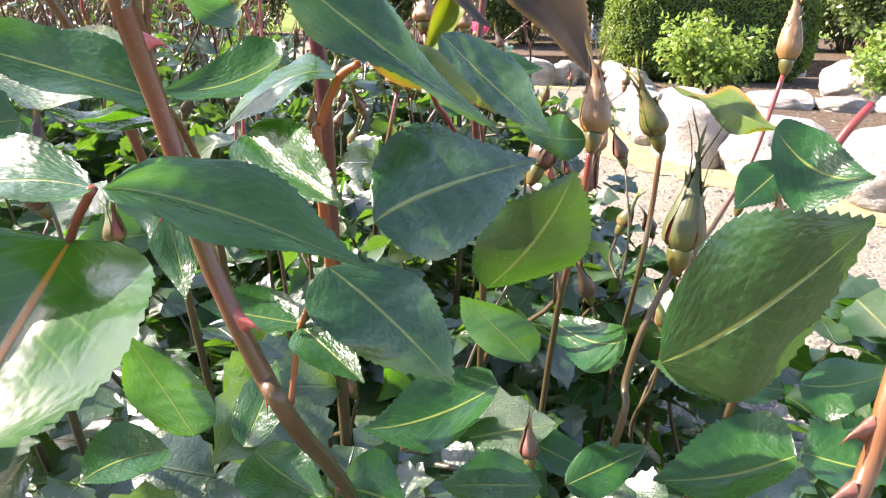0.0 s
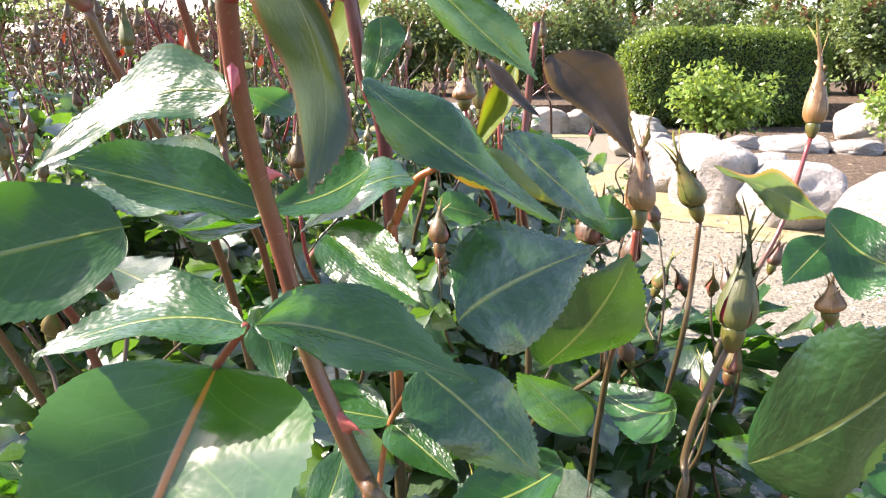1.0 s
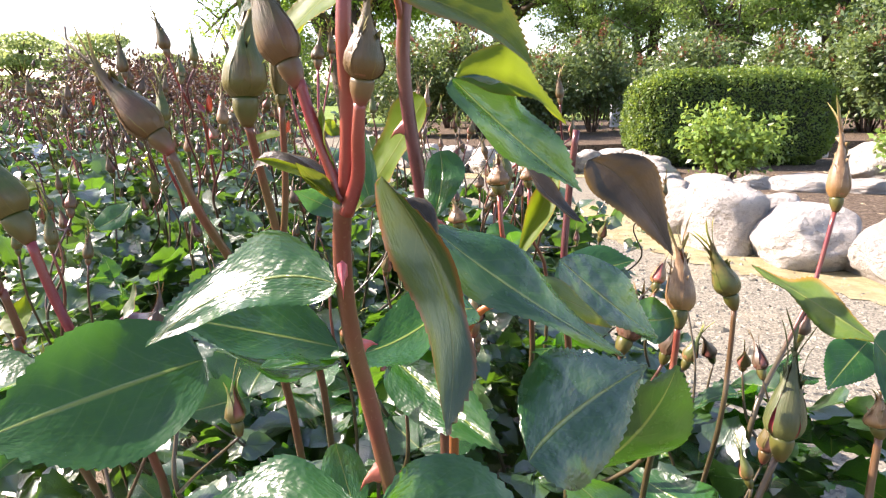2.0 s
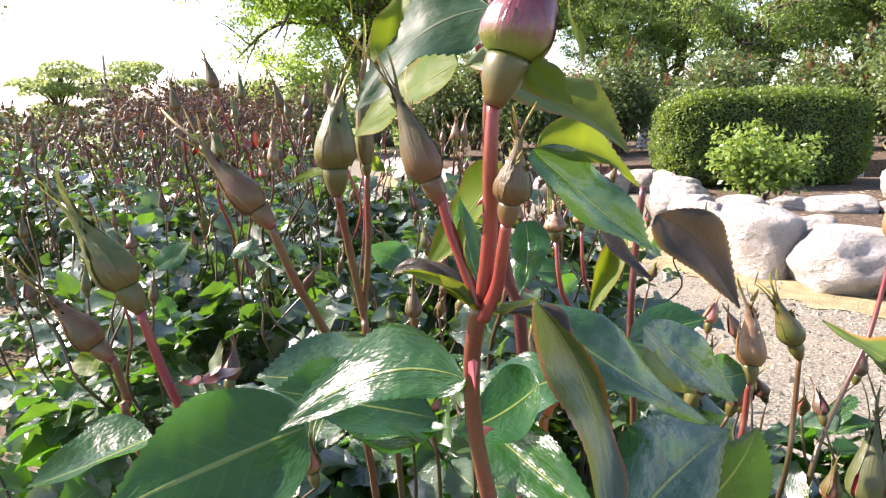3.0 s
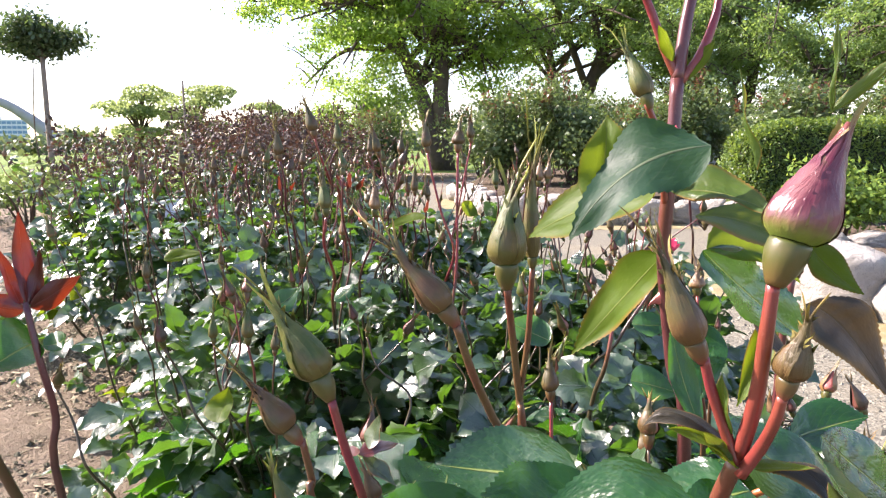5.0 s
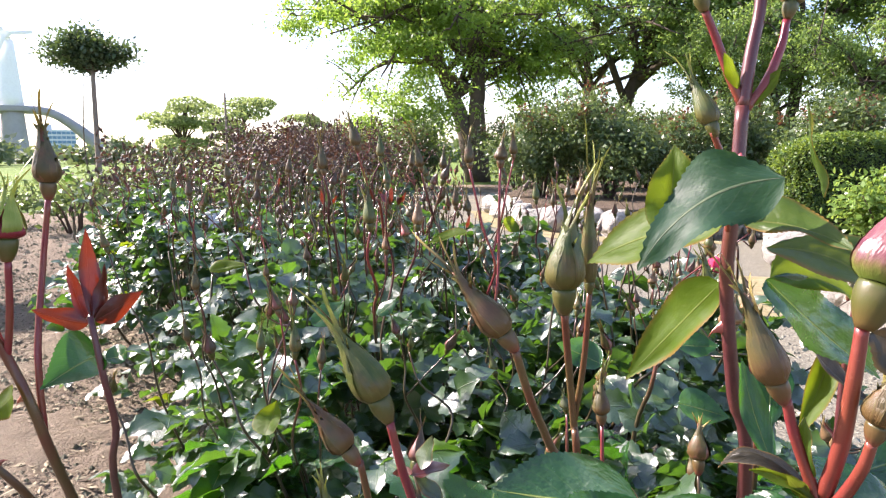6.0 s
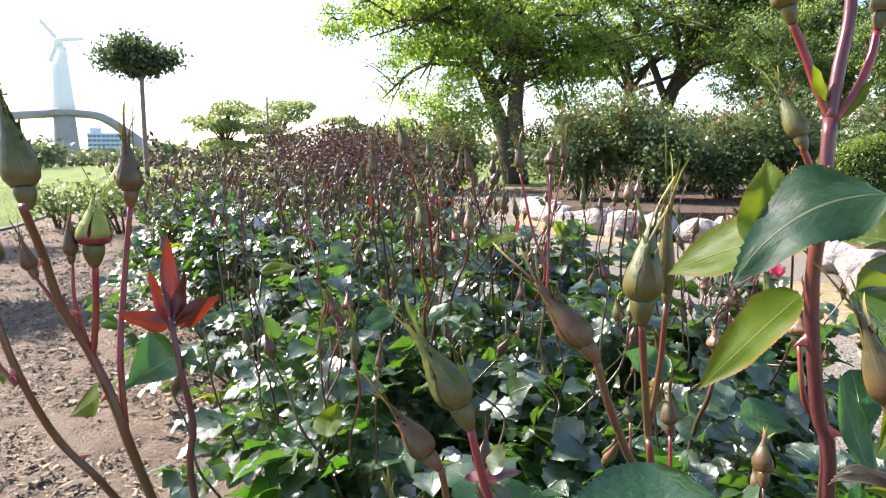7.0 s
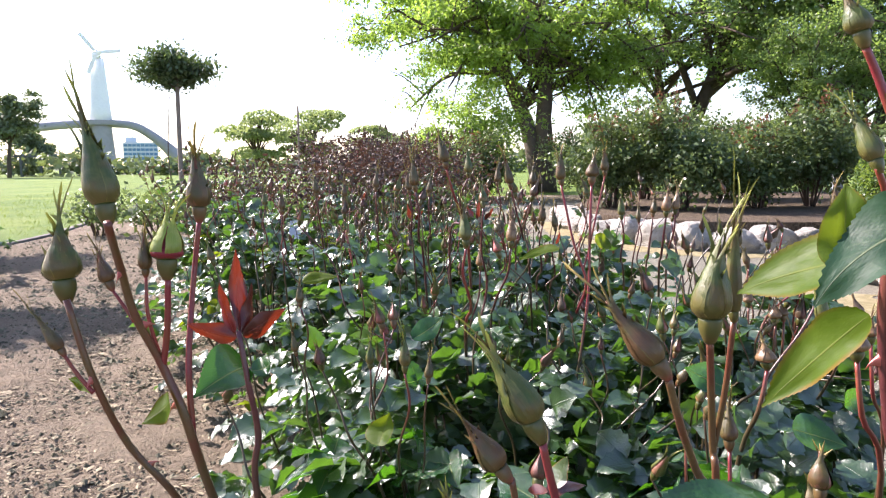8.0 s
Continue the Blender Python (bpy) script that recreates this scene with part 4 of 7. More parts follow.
def rose_bush(seed, at, height=0.72, spread=0.46, leaves=105, canes=8, top=1.05, brown=0.0, size=0.056, single=False, near=False, label="glossy green rose bush with many closed buds"):
    """A bed rose: canes from the ground, a dome of foliage, and buds on long stalks above it."""
    rng = np.random.default_rng(seed)
    pick = random.Random(seed)
    bush = empty("rose_bush", at, label, "rose bush", "rose bushes of the bed")

    def sampler(r):
        a, e = r.uniform(0, 2 * math.pi), r.uniform(0.0, 1.0) ** 0.7
        q = r.uniform(0.55, 1.0)
        p = np.array((math.cos(a) * spread * math.cos(e * 1.35) * q * 1.05, math.sin(a) * spread * math.cos(e * 1.35) * q * 1.05, 0.12 + (height - 0.12) * (0.18 + 0.82 * e) * r.uniform(0.75, 1.02)))
        out = unit(np.array((math.cos(a), math.sin(a), r.uniform(-0.40, 0.30))) + r.normal(0, 0.40, 3))
        return p, out

    rows = leaf_rows(rng, leaves, sampler, size)
    if single:
        shapes = []
        for k in range(3):
            tv, tf, tu = small_leaf(10, 0.14 + 0.12 * k, 0.12 + 0.12 * k, 0.42 + 0.03 * k, True)
            shapes.append((tv, tf, tu))
        protos = []
        rot = axes_from(rows[1], rows[2])
        for i in range(min(300, len(rows[0]))):
            k = i % 3
            if len(protos) <= k:
                ob = mesh_object("leaf", shapes[k][0], shapes[k][1], LEAF if near else LEAF_BED, bush, shapes[k][2])
                protos.append(ob.data)
            else:
                ob = new("leaf", protos[k])
                ob.parent = bush
            ob.matrix_local = Matrix.Translation(rows[0][i]) @ Matrix(rot[i].tolist()).to_4x4() @ Matrix.Scale(float(rows[3][i]), 4)
        rest = [r[300:] for r in rows]
        if len(rest[0]):
            v, f, uv = spread_leaves(LEAF_FINE, *rest)
            fast_object("foliage", v, f, uv, LEAF_BED, bush, "", "stuff")
    else:
        cutoff = int(len(rows[0]) * (1 - brown))
        fresh = int(cutoff * 0.965)
        v, f, uv = spread_leaves(LEAF_SHAPE, *[r[:fresh] for r in rows])
        fast_object("foliage", v, f, uv, LEAF_BED, bush, "", "stuff")
        v, f, uv = spread_leaves(LEAF_SHAPE, *[r[fresh:cutoff] for r in rows])
        fast_object("fresh_foliage", v, f, uv, LEAF_YOUNG, bush, "bright yellow-green fresh leaves", "stuff")
        if brown:
            lift = [r[cutoff:].copy() for r in rows]
            lift[0][:, 2] = height + (top - height) * rng.uniform(-0.3, 1.0, len(lift[0]))
            lift[3] *= 0.58
            v, f, uv = spread_leaves(LEAF_SHAPE, *lift)
            fast_object("young_foliage", v, f, uv, LEAF_BROWN, bush, "bronze young foliage at the tips", "stuff")
    base = np.array(at)
    held = []
    for c in range(canes):
        a = 2 * math.pi * (c + pick.random()) / canes
        reach = spread * pick.uniform(0.25, 0.95)
        h = top * (pick.uniform(0.80, 1.02) if top < 1.1 else pick.uniform(0.66, 1.06))
        tipx = np.array((math.cos(a) * reach, math.sin(a) * reach, h))
        low = np.array((math.cos(a) * 0.05, math.sin(a) * 0.05, -0.02))
        lean = np.array((pick.uniform(-0.10, 0.10), pick.uniform(-0.10, 0.10), 0))
        mid = tipx * np.array((0.62, 0.62, 0.70)) + lean
        mat_top = pick.choice((CANE_RED, CANE_RED, CANE_PURPLE, CANE_PURPLE, CANE_GREEN))
        kink = np.array((pick.uniform(-0.03, 0.03), pick.uniform(-0.03, 0.03), 0))
        cane(bush, mat_top, [base + tipx, base + tipx * 0.7 + mid * 0.3 + kink, base + tipx * 0.35 + mid * 0.65 - kink, base + mid], 0.0014, 0.0024, 0, 6)
        cane(bush, CANE_GREEN, [base + mid, base + (mid + low) / 2 + lean * 2 - kink, base + low], 0.0034, 0.007, 0, 6)
        for q in (0.25, 0.5, 0.75, 0.95):
            side_way = np.array((pick.uniform(-1, 1), pick.uniform(-1, 1), pick.uniform(-0.1, 0.4)))
            held += compound(rng, mid + (tipx - mid) * (q - 0.15), side_way, size * (1.0 - 0.45 * q) * pick.uniform(0.8, 1.1))
        style = pick.choice(("brown", "brown", "green", "green", "pink") if top < 1.1 else ("brown", "russet", "russet"))
        for k in range(pick.choice((1, 1, 2, 3))):
            turn = np.array((pick.uniform(-0.5, 0.5), pick.uniform(-0.5, 0.5), 1.0))
            start = tipx
            if k:
                start = tipx + np.array((pick.uniform(-0.05, 0.05), pick.uniform(-0.05, 0.05), pick.uniform(-0.04, 0.02)))
                cane(bush, mat_top, [base + start, base + (start + tipx) / 2 - (0, 0, 0.012), base + tipx * 0.94 + mid * 0.06], 0.0012, 0.0016, 0, 5)
            size_b = pick.uniform(0.0078, 0.0108) * (0.8 if k else 1)
            flower_bud(bush, style, base + start, base + start + unit(turn) * size_b * 5.4, size_b, 8, 4, 7, True)
    if top > 1.1:
        join_small(bush, ("cane", "flower_bud", "petals", "calyx"), "shoot_growth")
    v, f, uv = spread_leaves(LEAF_SHAPE, *[np.array([h[i] for h in held]) for i in range(4)])
    fast_object("stalk_foliage", v, f, uv, LEAF_BED if top < 1.1 else LEAF_BROWN, bush, "", "stuff")
    if top <= 1.1:
        thicket(bush, seed + 7, int(canes * 1.9) + 3, spread, height, max(top, height + 0.06))
    return bush


# the bed runs away from the camera and leans to its left
def bed_axis(y):
    return -0.42 - 0.47 * (y - 1.0)


variants = {}
k = 0
for row in range(13):
    y = 1.25 + row * 0.72
    for off in (-0.68, 0.0, 0.68):
        r = random.Random(k * 13 + 5)
        x = bed_axis(y) + off + r.uniform(-0.1, 0.1) + (0.22 if row == 2 and off < 0 else 0)
        x -= 0.24 if off > 0 and 1 <= row <= 4 else 0.0
        yy = y + off * 0.35 + r.uniform(-0.12, 0.12)
        far = min(1.0, max(0.0, (y - 2.6) / 4.0))
        spin = r.uniform(0, 360)
        if (row < 2 or row > 5) and off < 0 or row > 9 and off == 0:
            pass
        elif row < 1:
            rose_bush(100 + k, (x, yy, 0), 0.83, 0.52, 400, 6, 0.98 if off <= 0 else 0.90, single=True)
        else:
            key = (k % 3, 0 if far < 0.25 else 1 if far < 0.7 else 2)
            if key not in variants:
                tall = (1.0, 1.16, 1.34)[key[1]]
                variants[key] = rose_bush(300 + k, (x, yy, 0), (0.84, 0.94, 1.05)[key[1]], 0.56, 460, (9, 18, 28)[key[1]], tall, (0.0, 0.20, 0.26)[key[1]],
                                          label=("glossy green rose bush with many closed buds", "rose bush with bronze young shoots", "tall rose bush with red-brown young shoots")[key[1]])
            else:
                copy_thing(variants[key], pose(x, yy, 0, 0, 0, spin) @ Matrix.Scale(r.uniform(0.93, 1.07), 4))
        k += 1
# two unseen bushes left of the view, added to cast shade on the soil
rose_bush(29, (-6.5, 4.8, 0), 0.85, 0.5, 160, 7, 1.25)
rose_bush(28, (-5.9, 3.4, 0), 0.80, 0.5, 140, 7, 1.15)
# low foliage right below the camera
rose_bush(21, (-0.42, 0.82, 0), 0.76, 0.44, 240, 3, 0.86, single=True, near=True)
rose_bush(22, (0.02, 0.66, 0), 0.74, 0.42, 250, 2, 0.78, single=True, near=True)
rose_bush(23, (0.30, 0.42, 0), 0.72, 0.36, 150, 2, 0.76, size=0.068, single=True, near=True)
rose_bush(24, (-0.14, 0.34, 0), 0.73, 0.33, 150, 2, 0.76, size=0.068, single=True, near=True)
rose_bush(25, (-0.05, 1.10, 0), 0.80, 0.42, 240, 4, 0.92, single=True)

# ---------------------------------------------------------------- the bushes at the lens
bush_a = empty("rose_bush", (0.0, 0.28, 0), "rose bush with large glossy serrated leaves and a fat mauve bud", "rose bush", "rose bushes of the bed")
bush_b = empty("rose_bush", (-0.10, 0.34, 0), "rose bush with purple canes and long-pointed green buds", "rose bush", "rose bushes of the bed")
bush_c = empty("rose_bush", (0.18, 0.40, 0), "rose bush with pinkish opening buds beside the path", "rose bush", "rose bushes of the bed")
bush_d = empty("rose_bush", (-0.55, 0.42, 0), "rose bush with red young leaves beside bare soil", "rose bush", "rose bushes of the bed")
bush_e = empty("rose_bush", (-0.35, 1.25, 0), "rose bush with many dull brown closed buds on red stalks", "rose bush", "rose bushes of the bed")
bush_f = empty("rose_bush", (0.22, 0.95, 0), "rose bush with small pink buds and one opening pink flower", "rose bush", "rose bushes of the bed")
leaflet(bush_a, LEAF_BROAD, (-0.100, 0.037, 0.870), (-0.111, -0.013, 0.837), (-0.138, 0.009, 0.864), (-0.071, -0.004, 0.863), (-0.108, 0.013, 0.850), 1.0, 0.0)
leaflet(bush_a, LEAF, (-0.089, 0.029, 0.885), (-0.145, 0.034, 0.875), (-0.121, 0.051, 0.890), (-0.108, 0.019, 0.885), (-0.116, 0.035, 0.886))
leaflet(bush_a, LEAF, (-0.087, 0.029, 0.885), (-0.028, 0.053, 0.855), (-0.061, 0.065, 0.882), (-0.064, 0.032, 0.872), (-0.064, 0.044, 0.879))
leaflet(bush_a, LEAF, (-0.099, 0.070, 0.939), (-0.166, 0.084, 0.914), (-0.134, 0.094, 0.948), (-0.128, 0.074, 0.929), (-0.132, 0.080, 0.938))
leaflet(bush_a, LEAF, (-0.110, 0.149, 0.887), (-0.179, 0.131, 0.910), (-0.155, 0.158, 0.917), (-0.136, 0.123, 0.892), (-0.144, 0.137, 0.902))
leaflet(bush_a, LEAF, (-0.175, 0.163, 0.877), (-0.246, 0.105, 0.868), (-0.225, 0.153, 0.897), (-0.195, 0.110, 0.854), (-0.215, 0.128, 0.875))
leaflet(bush_a, LEAF, (-0.163, 0.163, 0.880), (-0.109, 0.145, 0.882), (-0.142, 0.177, 0.879), (-0.129, 0.134, 0.879), (-0.136, 0.155, 0.879))
leaflet(bush_a, LEAF_RIM, (-0.082, 0.030, 0.977), (-0.068, 0.004, 0.923), (-0.076, 0.019, 0.950), (-0.060, 0.024, 0.942), (-0.067, 0.026, 0.949))
leaflet(bush_a, LEAF_DARK, (-0.067, 0.148, 0.940), (0.022, 0.158, 0.876), (-0.025, 0.162, 0.922), (-0.035, 0.136, 0.905), (-0.027, 0.145, 0.911))
leaflet(bush_a, LEAF_OLIVE, (-0.037, 0.165, 0.909), (0.026, 0.190, 0.878), (-0.005, 0.185, 0.905), (-0.012, 0.165, 0.892), (-0.008, 0.172, 0.900), 1.0, -0.2)
leaflet(bush_a, LEAF_DARK, (-0.001, 0.200, 0.913), (0.060, 0.215, 0.862), (0.042, 0.225, 0.896), (0.015, 0.195, 0.883), (0.027, 0.205, 0.891))
leaflet(bush_a, LEAF_DARK, (-0.030, 0.114, 0.849), (0.048, 0.196, 0.855), (-0.010, 0.169, 0.876), (0.010, 0.133, 0.835), (-0.002, 0.144, 0.856))
leaflet(bush_a, LEAF_DARK, (0.032, 0.234, 0.769), (0.073, 0.217, 0.845), (0.032, 0.222, 0.819), (0.088, 0.224, 0.802), (0.057, 0.224, 0.809))
leaflet(bush_a, LEAF_DARK, (-0.045, 0.091, 0.841), (-0.002, 0.078, 0.802), (-0.006, 0.099, 0.825), (-0.040, 0.071, 0.821), (-0.023, 0.083, 0.825))
leaflet(bush_a, LEAF_DARK, (0.057, 0.049, 0.827), (0.096, 0.029, 0.879), (0.067, 0.037, 0.877), (0.085, 0.035, 0.830), (0.075, 0.036, 0.851))
leaflet(bush_c, LEAF_OLIVE, (0.151, 0.169, 0.876), (0.157, 0.305, 0.880), (0.167, 0.248, 0.882), (0.145, 0.221, 0.875), (0.155, 0.235, 0.879))
leaflet(bush_c, LEAF, (0.150, 0.169, 0.877), (0.172, 0.128, 0.865), (0.172, 0.162, 0.875), (0.151, 0.139, 0.846), (0.161, 0.150, 0.865))
leaflet(bush_a, LEAF, (-0.057, 0.104, 0.813), (-0.096, 0.112, 0.817), (-0.077, 0.125, 0.820), (-0.075, 0.095, 0.815), (-0.076, 0.109, 0.816))
leaflet(bush_a, LEAF, (-0.056, 0.099, 0.814), (-0.032, 0.070, 0.808), (-0.040, 0.095, 0.818), (-0.054, 0.079, 0.812), (-0.046, 0.086, 0.813))
leaflet(bush_a, LEAF, (-0.048, 0.167, 0.898), (-0.101, 0.182, 0.868), (-0.076, 0.195, 0.898), (-0.063, 0.145, 0.891), (-0.072, 0.162, 0.895))
leaflet(bush_a, LEAF, (-0.086, 0.171, 0.871), (-0.041, 0.108, 0.857), (-0.057, 0.146, 0.878), (-0.078, 0.135, 0.858), (-0.066, 0.140, 0.866))
leaflet(bush_c, LEAF, (0.099, 0.290, 0.848), (0.051, 0.265, 0.859), (0.076, 0.286, 0.863), (0.072, 0.258, 0.842), (0.074, 0.274, 0.853))
leaflet(bush_b, LEAF_BRONZE, (0.047, 0.335, 0.951), (0.113, 0.334, 0.880), (0.105, 0.353, 0.940), (0.063, 0.328, 0.918), (0.082, 0.343, 0.931))
leaflet(bush_b, LEAF_DARK, (-0.054, 0.243, 1.005), (0.030, 0.281, 0.936), (0.005, 0.280, 0.982), (-0.030, 0.246, 0.968), (-0.012, 0.263, 0.973))
# yellow blade stands for the lit-through half of the dark leaf above
leaflet(bush_b, LEAF_YOUNG, (-0.052, 0.243, 1.006), (0.018, 0.279, 0.978), (-0.013, 0.277, 1.020), (-0.012, 0.262, 0.994), (-0.014, 0.266, 1.001))
leaflet(bush_b, LEAF_BRONZE, (0.001, 0.314, 0.948), (0.036, 0.297, 0.913), (0.024, 0.321, 0.932), (0.015, 0.299, 0.925), (0.019, 0.308, 0.929))
leaflet(bush_b, LEAF_YOUNG, (0.025, 0.334, 0.946), (-0.008, 0.301, 0.886), (0.002, 0.318, 0.921), (0.015, 0.307, 0.913), (0.009, 0.315, 0.917))
leaflet(bush_b, LEAF_OLIVE, (-0.087, 0.147, 1.036), (-0.026, 0.149, 1.007), (-0.037, 0.168, 1.036), (-0.062, 0.137, 1.025), (-0.050, 0.155, 1.032))
leaflet(bush_b, LEAF_SHEEN, (-0.084, 0.140, 1.066), (-0.141, 0.140, 1.026), (-0.121, 0.158, 1.068), (-0.113, 0.132, 1.042), (-0.116, 0.144, 1.055), 2.4, 0.0)
# brighter extra blade stands for the sunlit lobe of the curled leaf above
leaflet(bush_b, LEAF_YOUNG, (-0.128, 0.152, 1.040), (-0.122, 0.171, 1.080), (-0.135, 0.161, 1.060), (-0.112, 0.160, 1.064), (-0.124, 0.161, 1.060), 2.0)
leaflet(bush_b, LEAF_YOUNG, (-0.098, 0.169, 1.047), (-0.155, 0.235, 1.013), (-0.124, 0.217, 1.052), (-0.131, 0.196, 1.021), (-0.127, 0.205, 1.034))
leaflet(bush_b, LEAF_OLIVE, (-0.095, 0.159, 1.046), (-0.062, 0.122, 1.038), (-0.071, 0.154, 1.055), (-0.077, 0.136, 1.042), (-0.076, 0.143, 1.046))
leaflet(bush_b, LEAF_YOUNG, (-0.069, 0.278, 0.995), (-0.120, 0.313, 0.917), (-0.100, 0.311, 0.973), (-0.087, 0.289, 0.950), (-0.094, 0.298, 0.959))
leaflet(bush_a, LEAF_DARK, (-0.129, 0.173, 0.899), (-0.207, 0.197, 0.890), (-0.173, 0.205, 0.912), (-0.166, 0.163, 0.881), (-0.169, 0.185, 0.896))
leaflet(bush_a, LEAF, (-0.255, 0.174, 0.868), (-0.301, 0.142, 0.859), (-0.293, 0.180, 0.871), (-0.268, 0.144, 0.868), (-0.279, 0.160, 0.867))
leaflet(bush_a, LEAF, (-0.064, 0.142, 0.906), (-0.103, 0.119, 0.895), (-0.083, 0.147, 0.909), (-0.081, 0.111, 0.893), (-0.083, 0.130, 0.901))
leaflet(bush_b, LEAF, (-0.062, 0.216, 0.968), (-0.068, 0.188, 0.934), (-0.050, 0.203, 0.955), (-0.071, 0.202, 0.950), (-0.062, 0.202, 0.952))
leaflet(bush_a, LEAF, (-0.145, 0.146, 0.879), (-0.104, 0.138, 0.888), (-0.125, 0.158, 0.885), (-0.124, 0.137, 0.885), (-0.125, 0.145, 0.884))
leaflet(bush_a, LEAF, (-0.090, 0.114, 0.954), (-0.099, 0.131, 0.992), (-0.091, 0.124, 0.977), (-0.101, 0.122, 0.973), (-0.096, 0.123, 0.974))
leaflet(bush_c, LEAF, (0.006, 0.251, 0.885), (0.065, 0.276, 0.892), (0.040, 0.286, 0.901), (0.033, 0.252, 0.882), (0.036, 0.267, 0.890))
leaflet(bush_a, LEAF, (0.030, 0.166, 0.746), (-0.037, 0.138, 0.741), (-0.005, 0.171, 0.750), (-0.007, 0.124, 0.739), (-0.005, 0.149, 0.744))
leaflet(bush_a, LEAF, (0.050, 0.139, 0.705), (-0.001, 0.126, 0.718), (0.024, 0.155, 0.714), (0.018, 0.113, 0.714), (0.023, 0.133, 0.713))
leaflet(bush_a, LEAF, (0.163, 0.120, 0.735), (0.096, 0.120, 0.723), (0.142, 0.145, 0.741), (0.116, 0.091, 0.735), (0.129, 0.119, 0.735))
leaflet(bush_a, LEAF, (0.164, 0.120, 0.737), (0.196, 0.098, 0.741), (0.186, 0.123, 0.748), (0.165, 0.089, 0.741), (0.177, 0.107, 0.742))
leaflet(bush_a, LEAF, (-0.105, 0.116, 0.755), (-0.131, 0.124, 0.800), (-0.104, 0.132, 0.770), (-0.125, 0.106, 0.782), (-0.116, 0.119, 0.777))
leaflet(bush_a, LEAF, (-0.112, 0.106, 0.756), (-0.139, 0.087, 0.756), (-0.139, 0.111, 0.764), (-0.120, 0.086, 0.758), (-0.128, 0.098, 0.759))
leaflet(bush_a, LEAF, (0.065, 0.247, 0.711), (0.018, 0.247, 0.758), (0.060, 0.258, 0.739), (0.023, 0.238, 0.735), (0.042, 0.247, 0.736))
leaflet(bush_a, LEAF, (0.145, 0.291, 0.703), (0.100, 0.374, 0.686), (0.136, 0.342, 0.694), (0.115, 0.294, 0.676), (0.124, 0.324, 0.689))
leaflet(bush_a, LEAF, (0.193, 0.180, 0.731), (0.107, 0.165, 0.759), (0.156, 0.189, 0.747), (0.143, 0.164, 0.736), (0.150, 0.175, 0.743))
leaflet(bush_a, LEAF, (0.201, 0.181, 0.734), (0.243, 0.164, 0.754), (0.235, 0.192, 0.743), (0.214, 0.156, 0.729), (0.223, 0.173, 0.739))
leaflet(bush_a, LEAF, (-0.111, 0.131, 0.850), (-0.099, 0.108, 0.821), (-0.097, 0.125, 0.837), (-0.115, 0.124, 0.833), (-0.106, 0.123, 0.835))
leaflet(bush_a, LEAF, (-0.080, 0.112, 0.750), (-0.049, 0.095, 0.739), (-0.058, 0.110, 0.750), (-0.080, 0.097, 0.738), (-0.067, 0.104, 0.744))
leaflet(bush_a, LEAF, (-0.099, 0.164, 0.713), (-0.084, 0.187, 0.749), (-0.103, 0.183, 0.734), (-0.079, 0.169, 0.730), (-0.091, 0.176, 0.732))
leaflet(bush_a, LEAF, (-0.049, 0.137, 0.709), (-0.016, 0.131, 0.700), (-0.027, 0.150, 0.719), (-0.037, 0.121, 0.697), (-0.032, 0.135, 0.707))
leaflet(bush_a, LEAF, (0.072, 0.170, 0.678), (0.126, 0.190, 0.687), (0.097, 0.193, 0.689), (0.100, 0.167, 0.676), (0.099, 0.180, 0.683))
leaflet(bush_a, LEAF, (-0.188, 0.195, 0.862), (-0.206, 0.175, 0.863), (-0.204, 0.199, 0.871), (-0.189, 0.170, 0.854), (-0.197, 0.185, 0.862))
leaflet(bush_a, LEAF, (0.217, 0.262, 0.839), (0.176, 0.236, 0.818), (0.211, 0.245, 0.823), (0.189, 0.262, 0.835), (0.199, 0.252, 0.829))
leaflet(bush_a, LEAF, (0.109, 0.218, 0.644), (0.054, 0.249, 0.658), (0.085, 0.247, 0.659), (0.076, 0.222, 0.647), (0.081, 0.234, 0.652))
cane(bush_a, CANE_RED, [(-0.091, 0.052, 1.027), (-0.092, 0.052, 1.011), (-0.092, 0.056, 0.989), (-0.094, 0.061, 0.968)], 0.0019, 0.0026, 0)
cane(bush_a, CANE_RED, [(-0.106, 0.063, 1.000), (-0.103, 0.063, 0.989), (-0.098, 0.062, 0.975), (-0.095, 0.060, 0.966)], 0.0016, 0.002, 0)
cane(bush_a, CANE_RED, [(-0.088, 0.047, 0.994), (-0.089, 0.049, 0.985), (-0.090, 0.055, 0.974), (-0.094, 0.059, 0.963)], 0.0016, 0.0022, 0)
cane(bush_a, CANE, [(-0.095, 0.060, 0.967), (-0.097, 0.070, 0.945), (-0.096, 0.080, 0.918), (-0.091, 0.086, 0.888), (-0.083, 0.083, 0.851), (-0.074, 0.079, 0.827), (-0.066, 0.078, 0.806), (-0.058, 0.078, 0.788), (-0.035, 0.150, 0.660), (-0.010, 0.240, 0.350), (0.000, 0.280, -0.020)], 0.0028, 0.0036, 7)
cane(bush_b, CANE_PURPLE, [(-0.076, 0.231, 1.101), (-0.078, 0.227, 1.053), (-0.080, 0.227, 1.006), (-0.071, 0.231, 0.939), (-0.060, 0.237, 0.882), (-0.055, 0.270, 0.600), (-0.030, 0.330, -0.020)], 0.0036, 0.0042, 6)
cane(bush_b, CANE_PURPLE, [(-0.067, 0.247, 1.200), (-0.067, 0.241, 1.158), (-0.072, 0.236, 1.128), (-0.076, 0.231, 1.099)], 0.0028, 0.0036, 0)
